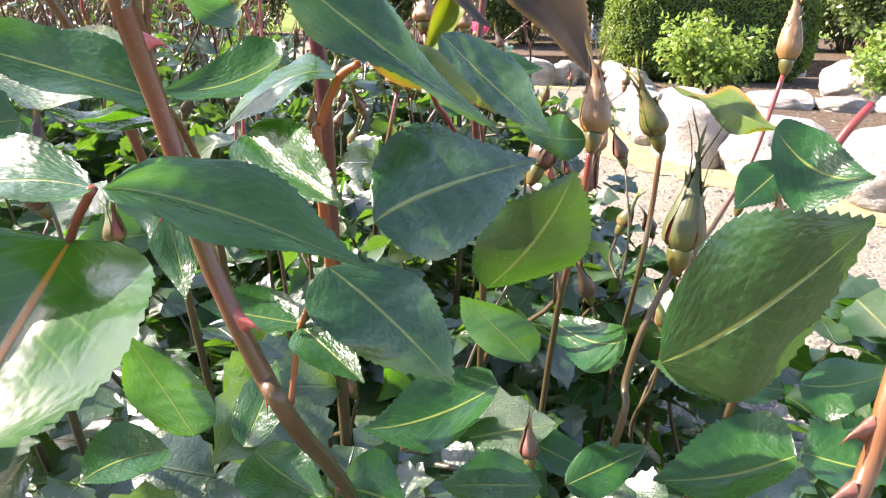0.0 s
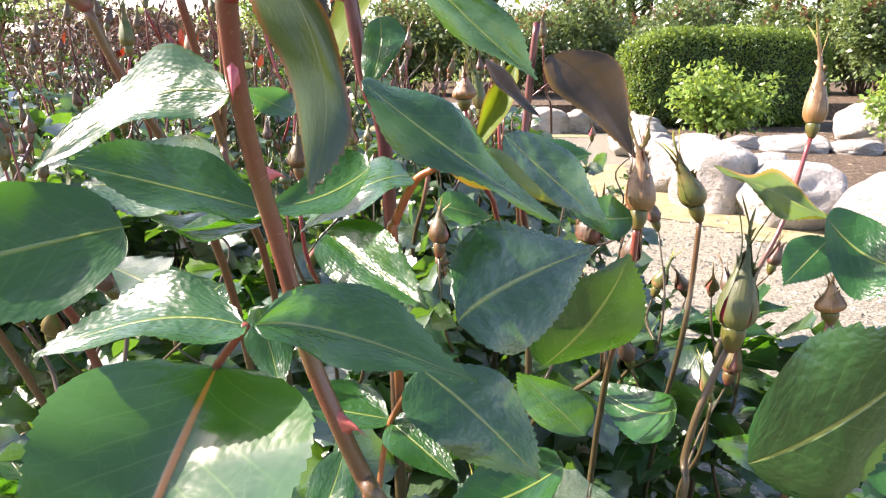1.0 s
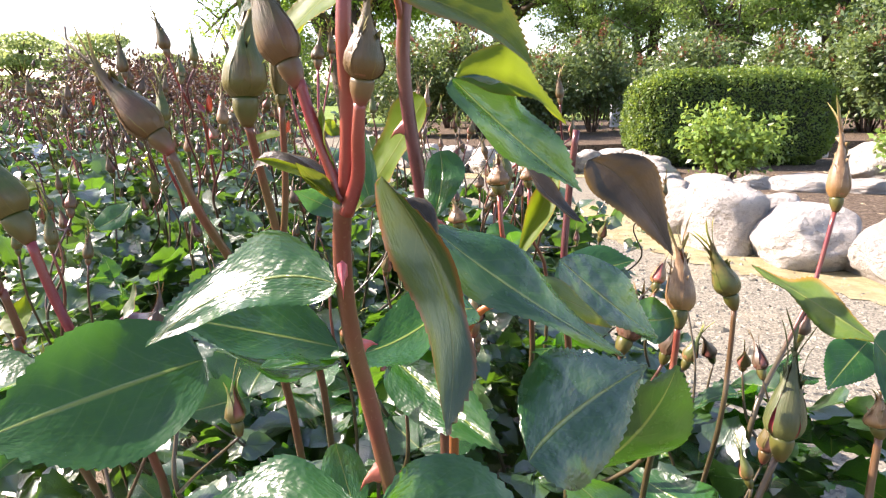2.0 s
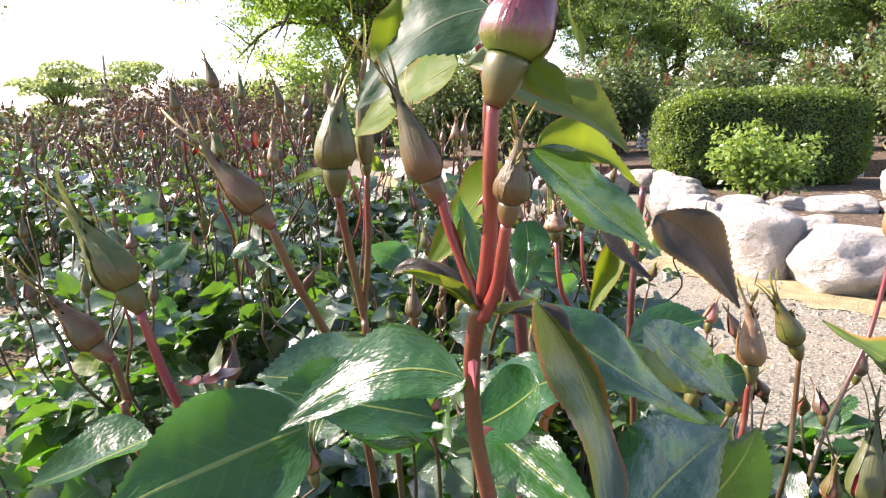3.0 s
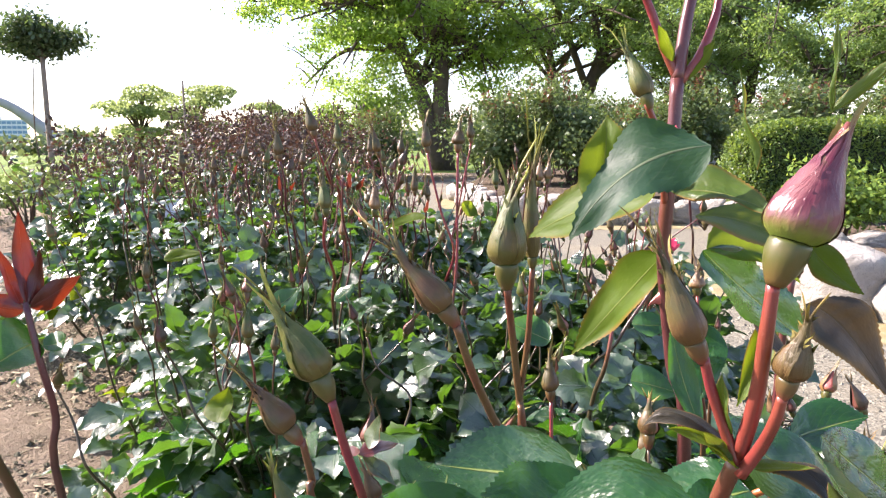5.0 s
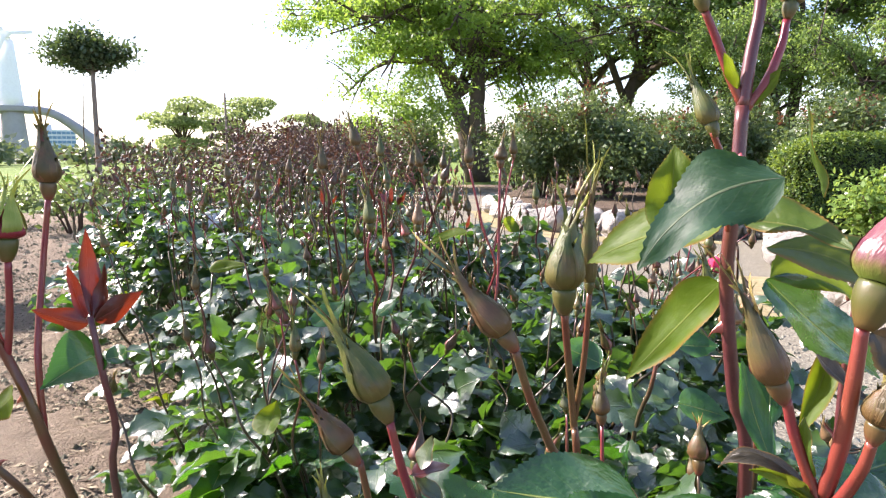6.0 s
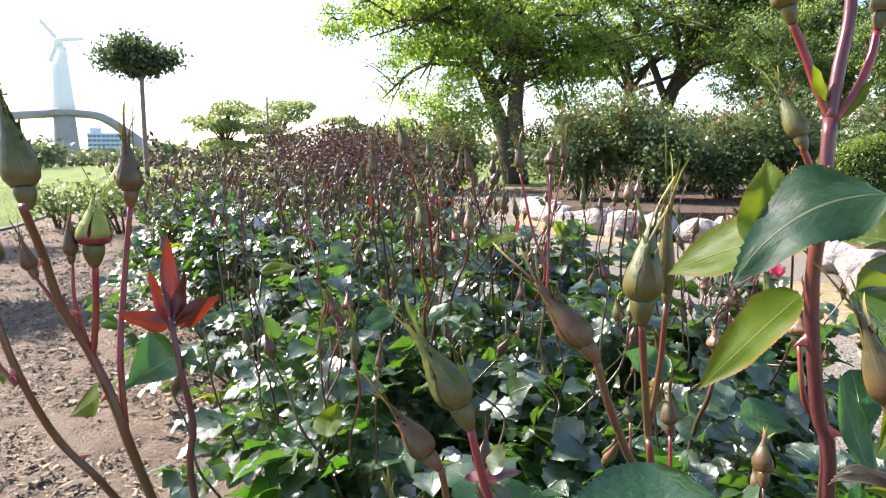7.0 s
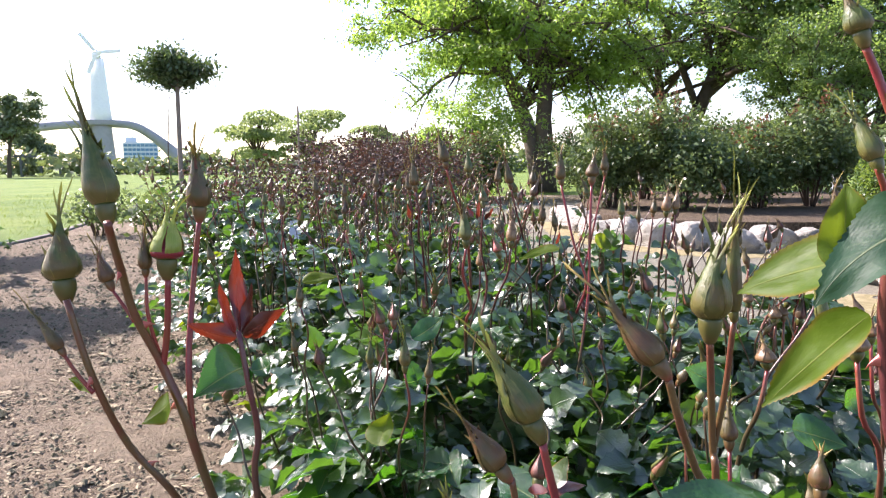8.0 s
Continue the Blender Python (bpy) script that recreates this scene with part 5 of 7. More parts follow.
cane(bush_b, CANE_RED, [(-0.098, 0.231, 1.151), (-0.091, 0.233, 1.137), (-0.083, 0.233, 1.117), (-0.076, 0.232, 1.102)], 0.002, 0.0026, 0)
cane(bush_b, CANE_RED, [(-0.053, 0.242, 1.147), (-0.056, 0.239, 1.132), (-0.064, 0.235, 1.113), (-0.075, 0.231, 1.099)], 0.002, 0.0028, 0)
cane(bush_b, CANE_RED, [(-0.097, 0.206, 1.087), (-0.091, 0.210, 1.075), (-0.086, 0.219, 1.059), (-0.080, 0.226, 1.031)], 0.0016, 0.002, 0)
cane(bush_b, CANE, [(-0.167, 0.244, 0.982), (-0.163, 0.256, 0.946), (-0.158, 0.269, 0.901), (-0.155, 0.269, 0.876), (-0.140, 0.320, 0.720), (-0.120, 0.360, -0.020)], 0.0023, 0.0027, 0)
cane(bush_b, CANE, [(-0.151, 0.260, 0.991), (-0.153, 0.266, 0.943), (-0.158, 0.269, 0.901)], 0.0018, 0.0022, 0)
cane(bush_b, CANE, [(-0.195, 0.201, 0.971), (-0.186, 0.209, 0.939), (-0.175, 0.222, 0.908), (-0.161, 0.232, 0.867), (-0.150, 0.280, 0.680), (-0.120, 0.330, -0.020)], 0.0023, 0.0026, 0)
cane(bush_b, CANE_RED, [(-0.264, 0.194, 0.928), (-0.257, 0.195, 0.898), (-0.246, 0.200, 0.854), (-0.230, 0.250, 0.700), (-0.200, 0.300, -0.020)], 0.0024, 0.0028, 0)
cane(bush_b, CANE, [(-0.282, 0.195, 0.903), (-0.278, 0.198, 0.876), (-0.276, 0.198, 0.851), (-0.250, 0.260, 0.600), (-0.220, 0.300, -0.020)], 0.002, 0.0024, 0)
cane(bush_c, CANE_RED, [(0.104, 0.294, 0.839), (0.103, 0.294, 0.814), (0.100, 0.295, 0.780), (0.100, 0.340, 0.600), (0.090, 0.360, -0.020)], 0.0022, 0.0026, 0)
cane(bush_c, CANE, [(0.188, 0.382, 0.823), (0.187, 0.381, 0.770), (0.182, 0.378, 0.714), (0.190, 0.440, 0.500), (0.180, 0.450, -0.020)], 0.0021, 0.0024, 0)
cane(bush_c, CANE_RED, [(0.405, 0.596, 0.866), (0.378, 0.579, 0.772), (0.339, 0.555, 0.712), (0.280, 0.501, 0.650), (0.280, 0.520, 0.450), (0.260, 0.500, -0.020)], 0.0026, 0.0032, 0)
cane(bush_c, CANE, [(0.129, 0.204, 0.792), (0.115, 0.198, 0.760), (0.109, 0.197, 0.727), (0.105, 0.193, 0.682), (0.090, 0.280, 0.400), (0.080, 0.300, -0.020)], 0.0019, 0.0026, 0)
cane(bush_c, CANE, [(0.169, 0.180, 0.819), (0.164, 0.174, 0.784), (0.162, 0.170, 0.749), (0.170, 0.240, 0.500), (0.160, 0.260, -0.020)], 0.002, 0.0024, 0)
cane(bush_c, CANE_RED, [(0.188, 0.162, 0.889), (0.178, 0.159, 0.879), (0.166, 0.160, 0.861), (0.153, 0.168, 0.869)], 0.0018, 0.0024, 0)
cane(bush_a, CANE_RED, [(-0.089, 0.029, 0.885), (-0.095, 0.032, 0.877), (-0.100, 0.037, 0.870)], 0.0011, 0.0011, 0)
cane(bush_a, CANE_ORANGE, [(-0.037, 0.163, 0.902), (-0.046, 0.168, 0.895), (-0.055, 0.176, 0.875), (-0.057, 0.177, 0.861), (-0.055, 0.220, 0.750)], 0.0016, 0.0028, 0)
cane(bush_a, CANE_ORANGE, [(-0.045, 0.095, 0.838), (-0.056, 0.099, 0.816), (-0.060, 0.104, 0.796), (-0.062, 0.101, 0.780)], 0.001, 0.0013, 0)
cane(bush_b, CANE_PURPLE, [(0.039, 0.339, 0.972), (0.035, 0.339, 0.922), (0.033, 0.336, 0.853), (0.050, 0.370, 0.700), (0.060, 0.400, -0.020)], 0.0024, 0.003, 0)
flower_bud(bush_a, 'big', (-0.091, 0.051, 1.026), (-0.076, 0.056, 1.076), 0.0106)
flower_bud(bush_b, 'green', (-0.167, 0.243, 0.980), (-0.170, 0.248, 1.049), 0.0123)
flower_bud(bush_b, 'green', (-0.151, 0.259, 0.990), (-0.155, 0.273, 1.066), 0.0055)
flower_bud(bush_a, 'brown', (-0.106, 0.063, 0.998), (-0.123, 0.066, 1.037), 0.0060)
flower_bud(bush_a, 'brown', (-0.088, 0.047, 0.993), (-0.084, 0.045, 1.022), 0.0055)
flower_bud(bush_b, 'brown', (-0.194, 0.201, 0.969), (-0.231, 0.204, 1.021), 0.0094)
flower_bud(bush_b, 'green', (-0.264, 0.194, 0.927), (-0.293, 0.199, 0.991), 0.0116)
flower_bud(bush_b, 'brown', (-0.282, 0.194, 0.901), (-0.318, 0.199, 0.940), 0.0085)
flower_bud(bush_b, 'green', (-0.095, 0.206, 1.084), (-0.107, 0.215, 1.122), 0.0059)
flower_bud(bush_b, 'green', (-0.098, 0.230, 1.150), (-0.107, 0.234, 1.184), 0.0073)
flower_bud(bush_b, 'green', (-0.053, 0.241, 1.147), (-0.046, 0.248, 1.182), 0.0071)
flower_bud(bush_b, 'big', (-0.067, 0.247, 1.199), (-0.066, 0.255, 1.248), 0.0091)
flower_bud(bush_c, 'pink', (0.104, 0.293, 0.838), (0.115, 0.314, 0.902), 0.0096)
flower_bud(bush_c, 'green', (0.188, 0.381, 0.821), (0.170, 0.391, 0.882), 0.0108)
flower_bud(bush_c, 'pink', (0.405, 0.595, 0.863), (0.414, 0.613, 0.957), 0.0122)
flower_bud(bush_c, 'red', (0.131, 0.203, 0.791), (0.134, 0.208, 0.858), 0.0106)
flower_bud(bush_c, 'pink', (0.169, 0.179, 0.817), (0.166, 0.184, 0.842), 0.0070)
flower_bud(bush_c, 'green', (0.045, 0.734, 0.874), (0.042, 0.747, 0.956), 0.0091)
cane(bush_d, CANE, [(-0.585, 0.229, 1.049), (-0.616, 0.276, 1.005), (-0.618, 0.291, 0.963), (-0.606, 0.308, 0.912), (-0.584, 0.314, 0.840), (-0.580, 0.380, 0.600), (-0.550, 0.420, -0.020)], 0.003, 0.0046, 4)
cane(bush_d, CANE_RED, [(-0.592, 0.302, 0.997), (-0.598, 0.305, 0.951), (-0.607, 0.308, 0.914)], 0.0026, 0.003, 0)
cane(bush_d, CANE_RED, [(-0.591, 0.349, 1.041), (-0.595, 0.341, 0.985), (-0.591, 0.322, 0.916), (-0.586, 0.315, 0.850)], 0.0024, 0.003, 0)
cane(bush_d, CANE, [(-0.667, 0.270, 0.980), (-0.652, 0.276, 0.911), (-0.641, 0.300, 0.841), (-0.614, 0.329, 0.775), (-0.620, 0.430, 0.600), (-0.550, 0.450, -0.020)], 0.0028, 0.0036, 3)
cane(bush_d, CANE_RED, [(-0.677, 0.272, 0.933), (-0.666, 0.273, 0.916), (-0.651, 0.274, 0.899)], 0.0014, 0.002, 0)
cane(bush_d, CANE_RED, [(-0.617, 0.306, 0.996), (-0.614, 0.302, 0.961), (-0.608, 0.308, 0.919)], 0.0013, 0.002, 0)
cane(bush_d, CANE_RED, [(-0.639, 0.289, 0.988), (-0.627, 0.290, 0.971), (-0.618, 0.290, 0.959)], 0.0012, 0.002, 0)
cane(bush_d, CANE_PURPLE, [(-0.534, 0.313, 0.950), (-0.524, 0.309, 0.904), (-0.520, 0.314, 0.857), (-0.523, 0.315, 0.788), (-0.500, 0.360, 0.500), (-0.480, 0.380, -0.020)], 0.0024, 0.0036, 0)
flower_bud(bush_d, 'green', (-0.620, 0.270, 1.043), (-0.639, 0.278, 1.137), 0.0137)
flower_bud(bush_d, 'open', (-0.592, 0.301, 0.994), (-0.598, 0.309, 1.061), 0.0136)
flower_bud(bush_d, 'brown', (-0.591, 0.349, 1.039), (-0.593, 0.358, 1.107), 0.0112)
flower_bud(bush_d, 'green', (-0.674, 0.278, 0.975), (-0.689, 0.284, 1.048), 0.0159)
flower_bud(bush_d, 'brown', (-0.675, 0.272, 0.930), (-0.703, 0.271, 0.974), 0.0059)
flower_bud(bush_d, 'brown', (-0.610, 0.297, 0.996), (-0.614, 0.302, 1.042), 0.0059)
flower_bud(bush_d, 'brown', (-0.637, 0.289, 0.985), (-0.656, 0.290, 1.024), 0.0068)
leaflet(bush_d, LEAF_RED, (-0.532, 0.313, 0.947), (-0.538, 0.321, 1.019), (-0.544, 0.318, 0.988), (-0.534, 0.330, 0.982), (-0.538, 0.321, 0.984))
leaflet(bush_d, LEAF_RED, (-0.535, 0.312, 0.944), (-0.577, 0.303, 0.956), (-0.555, 0.311, 0.957), (-0.564, 0.316, 0.939), (-0.558, 0.311, 0.949))
leaflet(bush_d, LEAF_RED, (-0.530, 0.313, 0.946), (-0.495, 0.325, 0.969), (-0.516, 0.321, 0.965), (-0.516, 0.329, 0.946), (-0.515, 0.323, 0.956))
leaflet(bush_d, LEAF_RED, (-0.537, 0.312, 0.948), (-0.551, 0.314, 0.991), (-0.551, 0.313, 0.968), (-0.548, 0.325, 0.969), (-0.547, 0.317, 0.969))
leaflet(bush_d, LEAF_RED, (-0.531, 0.313, 0.948), (-0.524, 0.321, 0.991), (-0.532, 0.319, 0.971), (-0.528, 0.329, 0.967), (-0.529, 0.321, 0.969))
leaflet(bush_d, LEAF, (-0.525, 0.311, 0.919), (-0.570, 0.296, 0.893), (-0.564, 0.319, 0.932), (-0.531, 0.307, 0.902), (-0.548, 0.309, 0.912))
leaflet(bush_d, LEAF, (-0.522, 0.311, 0.916), (-0.506, 0.316, 0.924), (-0.522, 0.328, 0.923), (-0.510, 0.314, 0.912), (-0.515, 0.318, 0.918))
leaflet(bush_d, LEAF_YOUNG, (-0.590, 0.291, 0.890), (-0.613, 0.283, 0.871), (-0.607, 0.303, 0.890), (-0.594, 0.288, 0.871), (-0.601, 0.292, 0.881))
leaflet(bush_d, LEAF_YOUNG, (-0.654, 0.276, 0.898), (-0.675, 0.273, 0.910), (-0.677, 0.287, 0.906), (-0.665, 0.274, 0.901), (-0.668, 0.278, 0.904))
near_cane = cane(bush_a, CANE_ORANGE, [(0.166, 0.085, 0.815), (0.157, 0.075, 0.792), (0.153, 0.070, 0.771), (0.145, 0.066, 0.752), (0.143, 0.090, 0.700), (0.150, 0.200, 0.550), (0.120, 0.250, -0.020)], 0.0034, 0.0040, 0)
for at, size in (((0.152, 0.074, 0.783), 0.012), ((0.145, 0.066, 0.760), 0.014), ((0.148, 0.150, 0.620), 0.010)):
    thorn(near_cane, np.array(at) - np.array(bush_a.location), unit(np.array((-1.0, -0.25, 0.1))), np.array((0.0, 0.1, -1.0)), size)
leaflet(bush_a, LEAF_YOUNG, (-0.095, 0.059, 0.966), (-0.118, 0.056, 0.979), (-0.106, 0.060, 0.977), (-0.104, 0.053, 0.973), (-0.105, 0.058, 0.976))
leaflet(bush_a, LEAF_OLIVE, (-0.090, 0.059, 0.965), (-0.079, 0.043, 0.974), (-0.085, 0.058, 0.969), (-0.084, 0.052, 0.968), (-0.084, 0.053, 0.969))
leaflet(bush_a, LEAF_OLIVE, (-0.077, 0.056, 1.076), (-0.064, 0.049, 1.091), (-0.070, 0.053, 1.086), (-0.068, 0.052, 1.083), (-0.069, 0.052, 1.084))
leaflet(bush_a, LEAF_OLIVE, (-0.077, 0.056, 1.076), (-0.078, 0.055, 1.102), (-0.078, 0.056, 1.090), (-0.077, 0.054, 1.090), (-0.077, 0.055, 1.089))
leaflet(bush_b, LEAF_YOUNG, (-0.079, 0.230, 1.110), (-0.089, 0.223, 1.128), (-0.088, 0.227, 1.120), (-0.081, 0.229, 1.122), (-0.084, 0.228, 1.120))
leaflet(bush_b, LEAF_YOUNG, (-0.074, 0.232, 1.101), (-0.057, 0.232, 1.121), (-0.067, 0.235, 1.114), (-0.062, 0.229, 1.108), (-0.065, 0.232, 1.111))
leaflet(bush_b, LEAF_OLIVE, (-0.027, 0.242, 1.052), (-0.038, 0.248, 1.108), (-0.032, 0.247, 1.081), (-0.030, 0.242, 1.071), (-0.032, 0.245, 1.077))
leaflet(bush_b, LEAF_RED, (-0.267, 0.269, 0.857), (-0.240, 0.272, 0.865), (-0.259, 0.290, 0.859), (-0.253, 0.270, 0.858), (-0.255, 0.276, 0.859))
leaflet(bush_b, LEAF_RIM, (-0.264, 0.269, 0.856), (-0.241, 0.267, 0.836), (-0.252, 0.287, 0.842), (-0.256, 0.267, 0.844), (-0.253, 0.274, 0.844))
leaflet(bush_b, LEAF_RIM, (-0.260, 0.270, 0.861), (-0.253, 0.275, 0.884), (-0.266, 0.291, 0.866), (-0.252, 0.273, 0.872), (-0.258, 0.278, 0.870))
leaflet(bush_b, LEAF_RED, (-0.266, 0.269, 0.859), (-0.280, 0.268, 0.858), (-0.279, 0.288, 0.853), (-0.273, 0.268, 0.856), (-0.275, 0.274, 0.856))
leaflet(bush_a, LEAF_BRONZE, (-0.097, 0.061, 0.970), (-0.123, 0.070, 0.972), (-0.111, 0.071, 0.980), (-0.113, 0.063, 0.977), (-0.114, 0.065, 0.981))
leaflet(bush_a, LEAF_BRONZE, (-0.087, 0.059, 0.965), (-0.069, 0.044, 0.951), (-0.070, 0.057, 0.966), (-0.076, 0.051, 0.963), (-0.073, 0.053, 0.966))
leaflet(bush_a, LEAF_OLIVE, (-0.097, 0.061, 0.975), (-0.100, 0.063, 0.995), (-0.101, 0.065, 0.986), (-0.099, 0.059, 0.987), (-0.099, 0.062, 0.986))
leaflet(bush_a, LEAF_OLIVE, (-0.097, 0.058, 0.968), (-0.107, 0.056, 0.978), (-0.104, 0.056, 0.972), (-0.100, 0.060, 0.974), (-0.102, 0.058, 0.973))
leaflet(bush_a, LEAF_YOUNG, (-0.081, 0.057, 1.039), (-0.071, 0.042, 1.026), (-0.072, 0.054, 1.035), (-0.081, 0.045, 1.029), (-0.076, 0.049, 1.032))
cane(bush_e, CANE_RED, [(-0.257, 1.135, 1.051), (-0.258, 1.119, 0.937), (-0.260, 1.102, 0.811), (-0.288, 1.069, 0.620), (-0.350, 1.150, 0.450)], 0.0024, 0.0034, 0)
cane(bush_e, CANE_RED, [(-0.314, 1.100, 1.052), (-0.287, 1.092, 0.939), (-0.262, 1.088, 0.864), (-0.280, 1.100, 0.800)], 0.0022, 0.0026, 0)
cane(bush_e, CANE_RED, [(-0.232, 1.153, 1.067), (-0.252, 1.135, 0.963), (-0.259, 1.128, 0.924), (-0.270, 1.120, 0.880)], 0.0018, 0.002, 0)
flower_bud(bush_e, 'brown', (-0.257, 1.134, 1.048), (-0.257, 1.143, 1.109), 0.0136)
flower_bud(bush_e, 'brown', (-0.312, 1.100, 1.047), (-0.324, 1.107, 1.120), 0.0100)
flower_bud(bush_e, 'brown', (-0.232, 1.153, 1.065), (-0.234, 1.160, 1.120), 0.0085)
flower_bud(bush_e, 'brown', (-0.587, 1.296, 1.079), (-0.603, 1.304, 1.174), 0.0133)
cane(bush_e, CANE_RED, [(-0.587, 1.296, 1.079), (-0.576, 1.303, 1.035), (-0.565, 1.339, 0.976), (-0.569, 1.452, 0.895), (-0.549, 1.502, 0.300)], 0.0028, 0.0041, 0, 6)
flower_bud(bush_e, 'green', (-0.538, 1.305, 1.059), (-0.536, 1.315, 1.129), 0.0097)
cane(bush_e, CANE_PURPLE, [(-0.538, 1.305, 1.059), (-0.557, 1.305, 1.016), (-0.562, 1.337, 0.956), (-0.615, 1.438, 0.874), (-0.595, 1.488, 0.300)], 0.0020, 0.0030, 0, 6)
flower_bud(bush_e, 'brown', (-0.627, 1.175, 1.032), (-0.638, 1.183, 1.109), 0.0107)
cane(bush_e, CANE_PURPLE, [(-0.627, 1.175, 1.032), (-0.621, 1.182, 0.988), (-0.631, 1.212, 0.927), (-0.649, 1.321, 0.841), (-0.629, 1.371, 0.300)], 0.0023, 0.0033, 0, 6)
flower_bud(bush_e, 'brown', (-0.420, 1.176, 1.038), (-0.434, 1.181, 1.107), 0.0095)
cane(bush_e, CANE_PURPLE, [(-0.420, 1.176, 1.038), (-0.411, 1.183, 0.995), (-0.400, 1.219, 0.934), (-0.398, 1.332, 0.847), (-0.378, 1.382, 0.300)], 0.0020, 0.0029, 0, 6)
flower_bud(bush_e, 'brown', (-0.377, 1.186, 1.038), (-0.379, 1.194, 1.095), 0.0080)
cane(bush_e, CANE_PURPLE, [(-0.377, 1.186, 1.038), (-0.384, 1.189, 0.994), (-0.406, 1.217, 0.934), (-0.429, 1.325, 0.848), (-0.409, 1.375, 0.300)], 0.0017, 0.0024, 0, 6)
flower_bud(bush_e, 'green', (-0.457, 0.895, 0.949), (-0.460, 0.905, 1.028), 0.0110)
cane(bush_e, CANE_RED, [(-0.457, 0.895, 0.949), (-0.463, 0.898, 0.904), (-0.456, 0.932, 0.839), (-0.488, 1.036, 0.738), (-0.468, 1.086, 0.300)], 0.0023, 0.0034, 0, 6)
flower_bud(bush_e, 'pink', (-0.442, 0.944, 0.903), (-0.445, 0.950, 0.951), 0.0068)
cane(bush_e, CANE_PURPLE, [(-0.442, 0.944, 0.903), (-0.445, 0.948, 0.858), (-0.467, 0.975, 0.792), (-0.493, 1.080, 0.688), (-0.473, 1.130, 0.300)], 0.0014, 0.0021, 0, 6)
flower_bud(bush_e, 'pink', (-0.391, 0.962, 0.942), (-0.386, 0.973, 1.010), 0.0095)
cane(bush_e, CANE_PURPLE, [(-0.391, 0.962, 0.942), (-0.396, 0.966, 0.897), (-0.424, 0.991, 0.833), (-0.447, 1.097, 0.733), (-0.427, 1.147, 0.300)], 0.0020, 0.0029, 0, 6)
flower_bud(bush_e, 'brown', (-0.369, 1.332, 0.948), (-0.373, 1.340, 1.012), 0.0089)
cane(bush_e, CANE_PURPLE, [(-0.369, 1.332, 0.948), (-0.376, 1.335, 0.904), (-0.373, 1.369, 0.841), (-0.395, 1.476, 0.750), (-0.375, 1.526, 0.300)], 0.0019, 0.0027, 0, 6)
flower_bud(bush_e, 'brown', (-0.339, 1.338, 0.935), (-0.346, 1.344, 0.992), 0.0080)
cane(bush_e, CANE_PURPLE, [(-0.339, 1.338, 0.935), (-0.347, 1.340, 0.891), (-0.342, 1.375, 0.828), (-0.362, 1.482, 0.736), (-0.342, 1.532, 0.300)], 0.0017, 0.0024, 0, 6)
flower_bud(bush_e, 'brown', (-0.697, 1.364, 1.017), (-0.706, 1.371, 1.084), 0.0094)
cane(bush_e, CANE_PURPLE, [(-0.697, 1.364, 1.017), (-0.693, 1.369, 0.973), (-0.705, 1.400, 0.912), (-0.729, 1.507, 0.828), (-0.709, 1.557, 0.300)], 0.0020, 0.0029, 0, 6)
flower_bud(bush_e, 'brown', (-0.846, 1.535, 1.016), (-0.851, 1.542, 1.085), 0.0095)
cane(bush_e, CANE_PURPLE, [(-0.846, 1.535, 1.016), (-0.847, 1.539, 0.972), (-0.854, 1.571, 0.912), (-0.891, 1.675, 0.830), (-0.871, 1.725, 0.300)], 0.0020, 0.0029, 0, 6)
flower_bud(bush_e, 'brown', (-0.698, 1.028, 0.835), (-0.704, 1.032, 0.879), 0.0061)
cane(bush_e, CANE_PURPLE, [(-0.698, 1.028, 0.835), (-0.695, 1.033, 0.790), (-0.717, 1.060, 0.723), (-0.748, 1.163, 0.617), (-0.728, 1.213, 0.300)], 0.0013, 0.0019, 0, 6)
flower_bud(bush_e, 'brown', (-0.726, 0.815, 0.852), (-0.732, 0.820, 0.903), 0.0071)
cane(bush_e, CANE_PURPLE, [(-0.726, 0.815, 0.852), (-0.717, 0.822, 0.806), (-0.739, 0.849, 0.737), (-0.768, 0.951, 0.626), (-0.748, 1.001, 0.300)], 0.0015, 0.0022, 0, 6)
flower_bud(bush_e, 'green', (-0.523, 0.602, 0.825), (-0.528, 0.607, 0.868), 0.0060)
cane(bush_e, CANE_PURPLE, [(-0.523, 0.602, 0.825), (-0.523, 0.606, 0.778), (-0.524, 0.638, 0.704), (-0.557, 0.737, 0.575), (-0.537, 0.787, 0.300)], 0.0013, 0.0018, 0, 6)
flower_bud(bush_e, 'green', (-0.465, 0.566, 0.836), (-0.465, 0.573, 0.887), 0.0071)
cane(bush_e, CANE_RED, [(-0.465, 0.566, 0.836), (-0.461, 0.571, 0.790), (-0.485, 0.597, 0.715), (-0.507, 0.699, 0.584), (-0.487, 0.749, 0.300)], 0.0015, 0.0022, 0, 6)
flower_bud(bush_e, 'brown', (-0.442, 0.590, 0.816), (-0.441, 0.596, 0.857), 0.0058)
cane(bush_e, CANE_PURPLE, [(-0.442, 0.590, 0.816), (-0.448, 0.593, 0.769), (-0.457, 0.622, 0.694), (-0.494, 0.720, 0.562), (-0.474, 0.770, 0.300)], 0.0012, 0.0018, 0, 6)
flower_bud(bush_e, 'brown', (-0.685, 0.714, 0.800), (-0.695, 0.718, 0.842), 0.0059)
cane(bush_e, CANE_PURPLE, [(-0.685, 0.714, 0.800), (-0.674, 0.721, 0.754), (-0.687, 0.750, 0.681), (-0.713, 0.852, 0.559), (-0.693, 0.902, 0.300)], 0.0012, 0.0018, 0, 6)
flower_bud(bush_e, 'green', (-0.187, 1.584, 0.943), (-0.191, 1.593, 1.014), 0.0100)
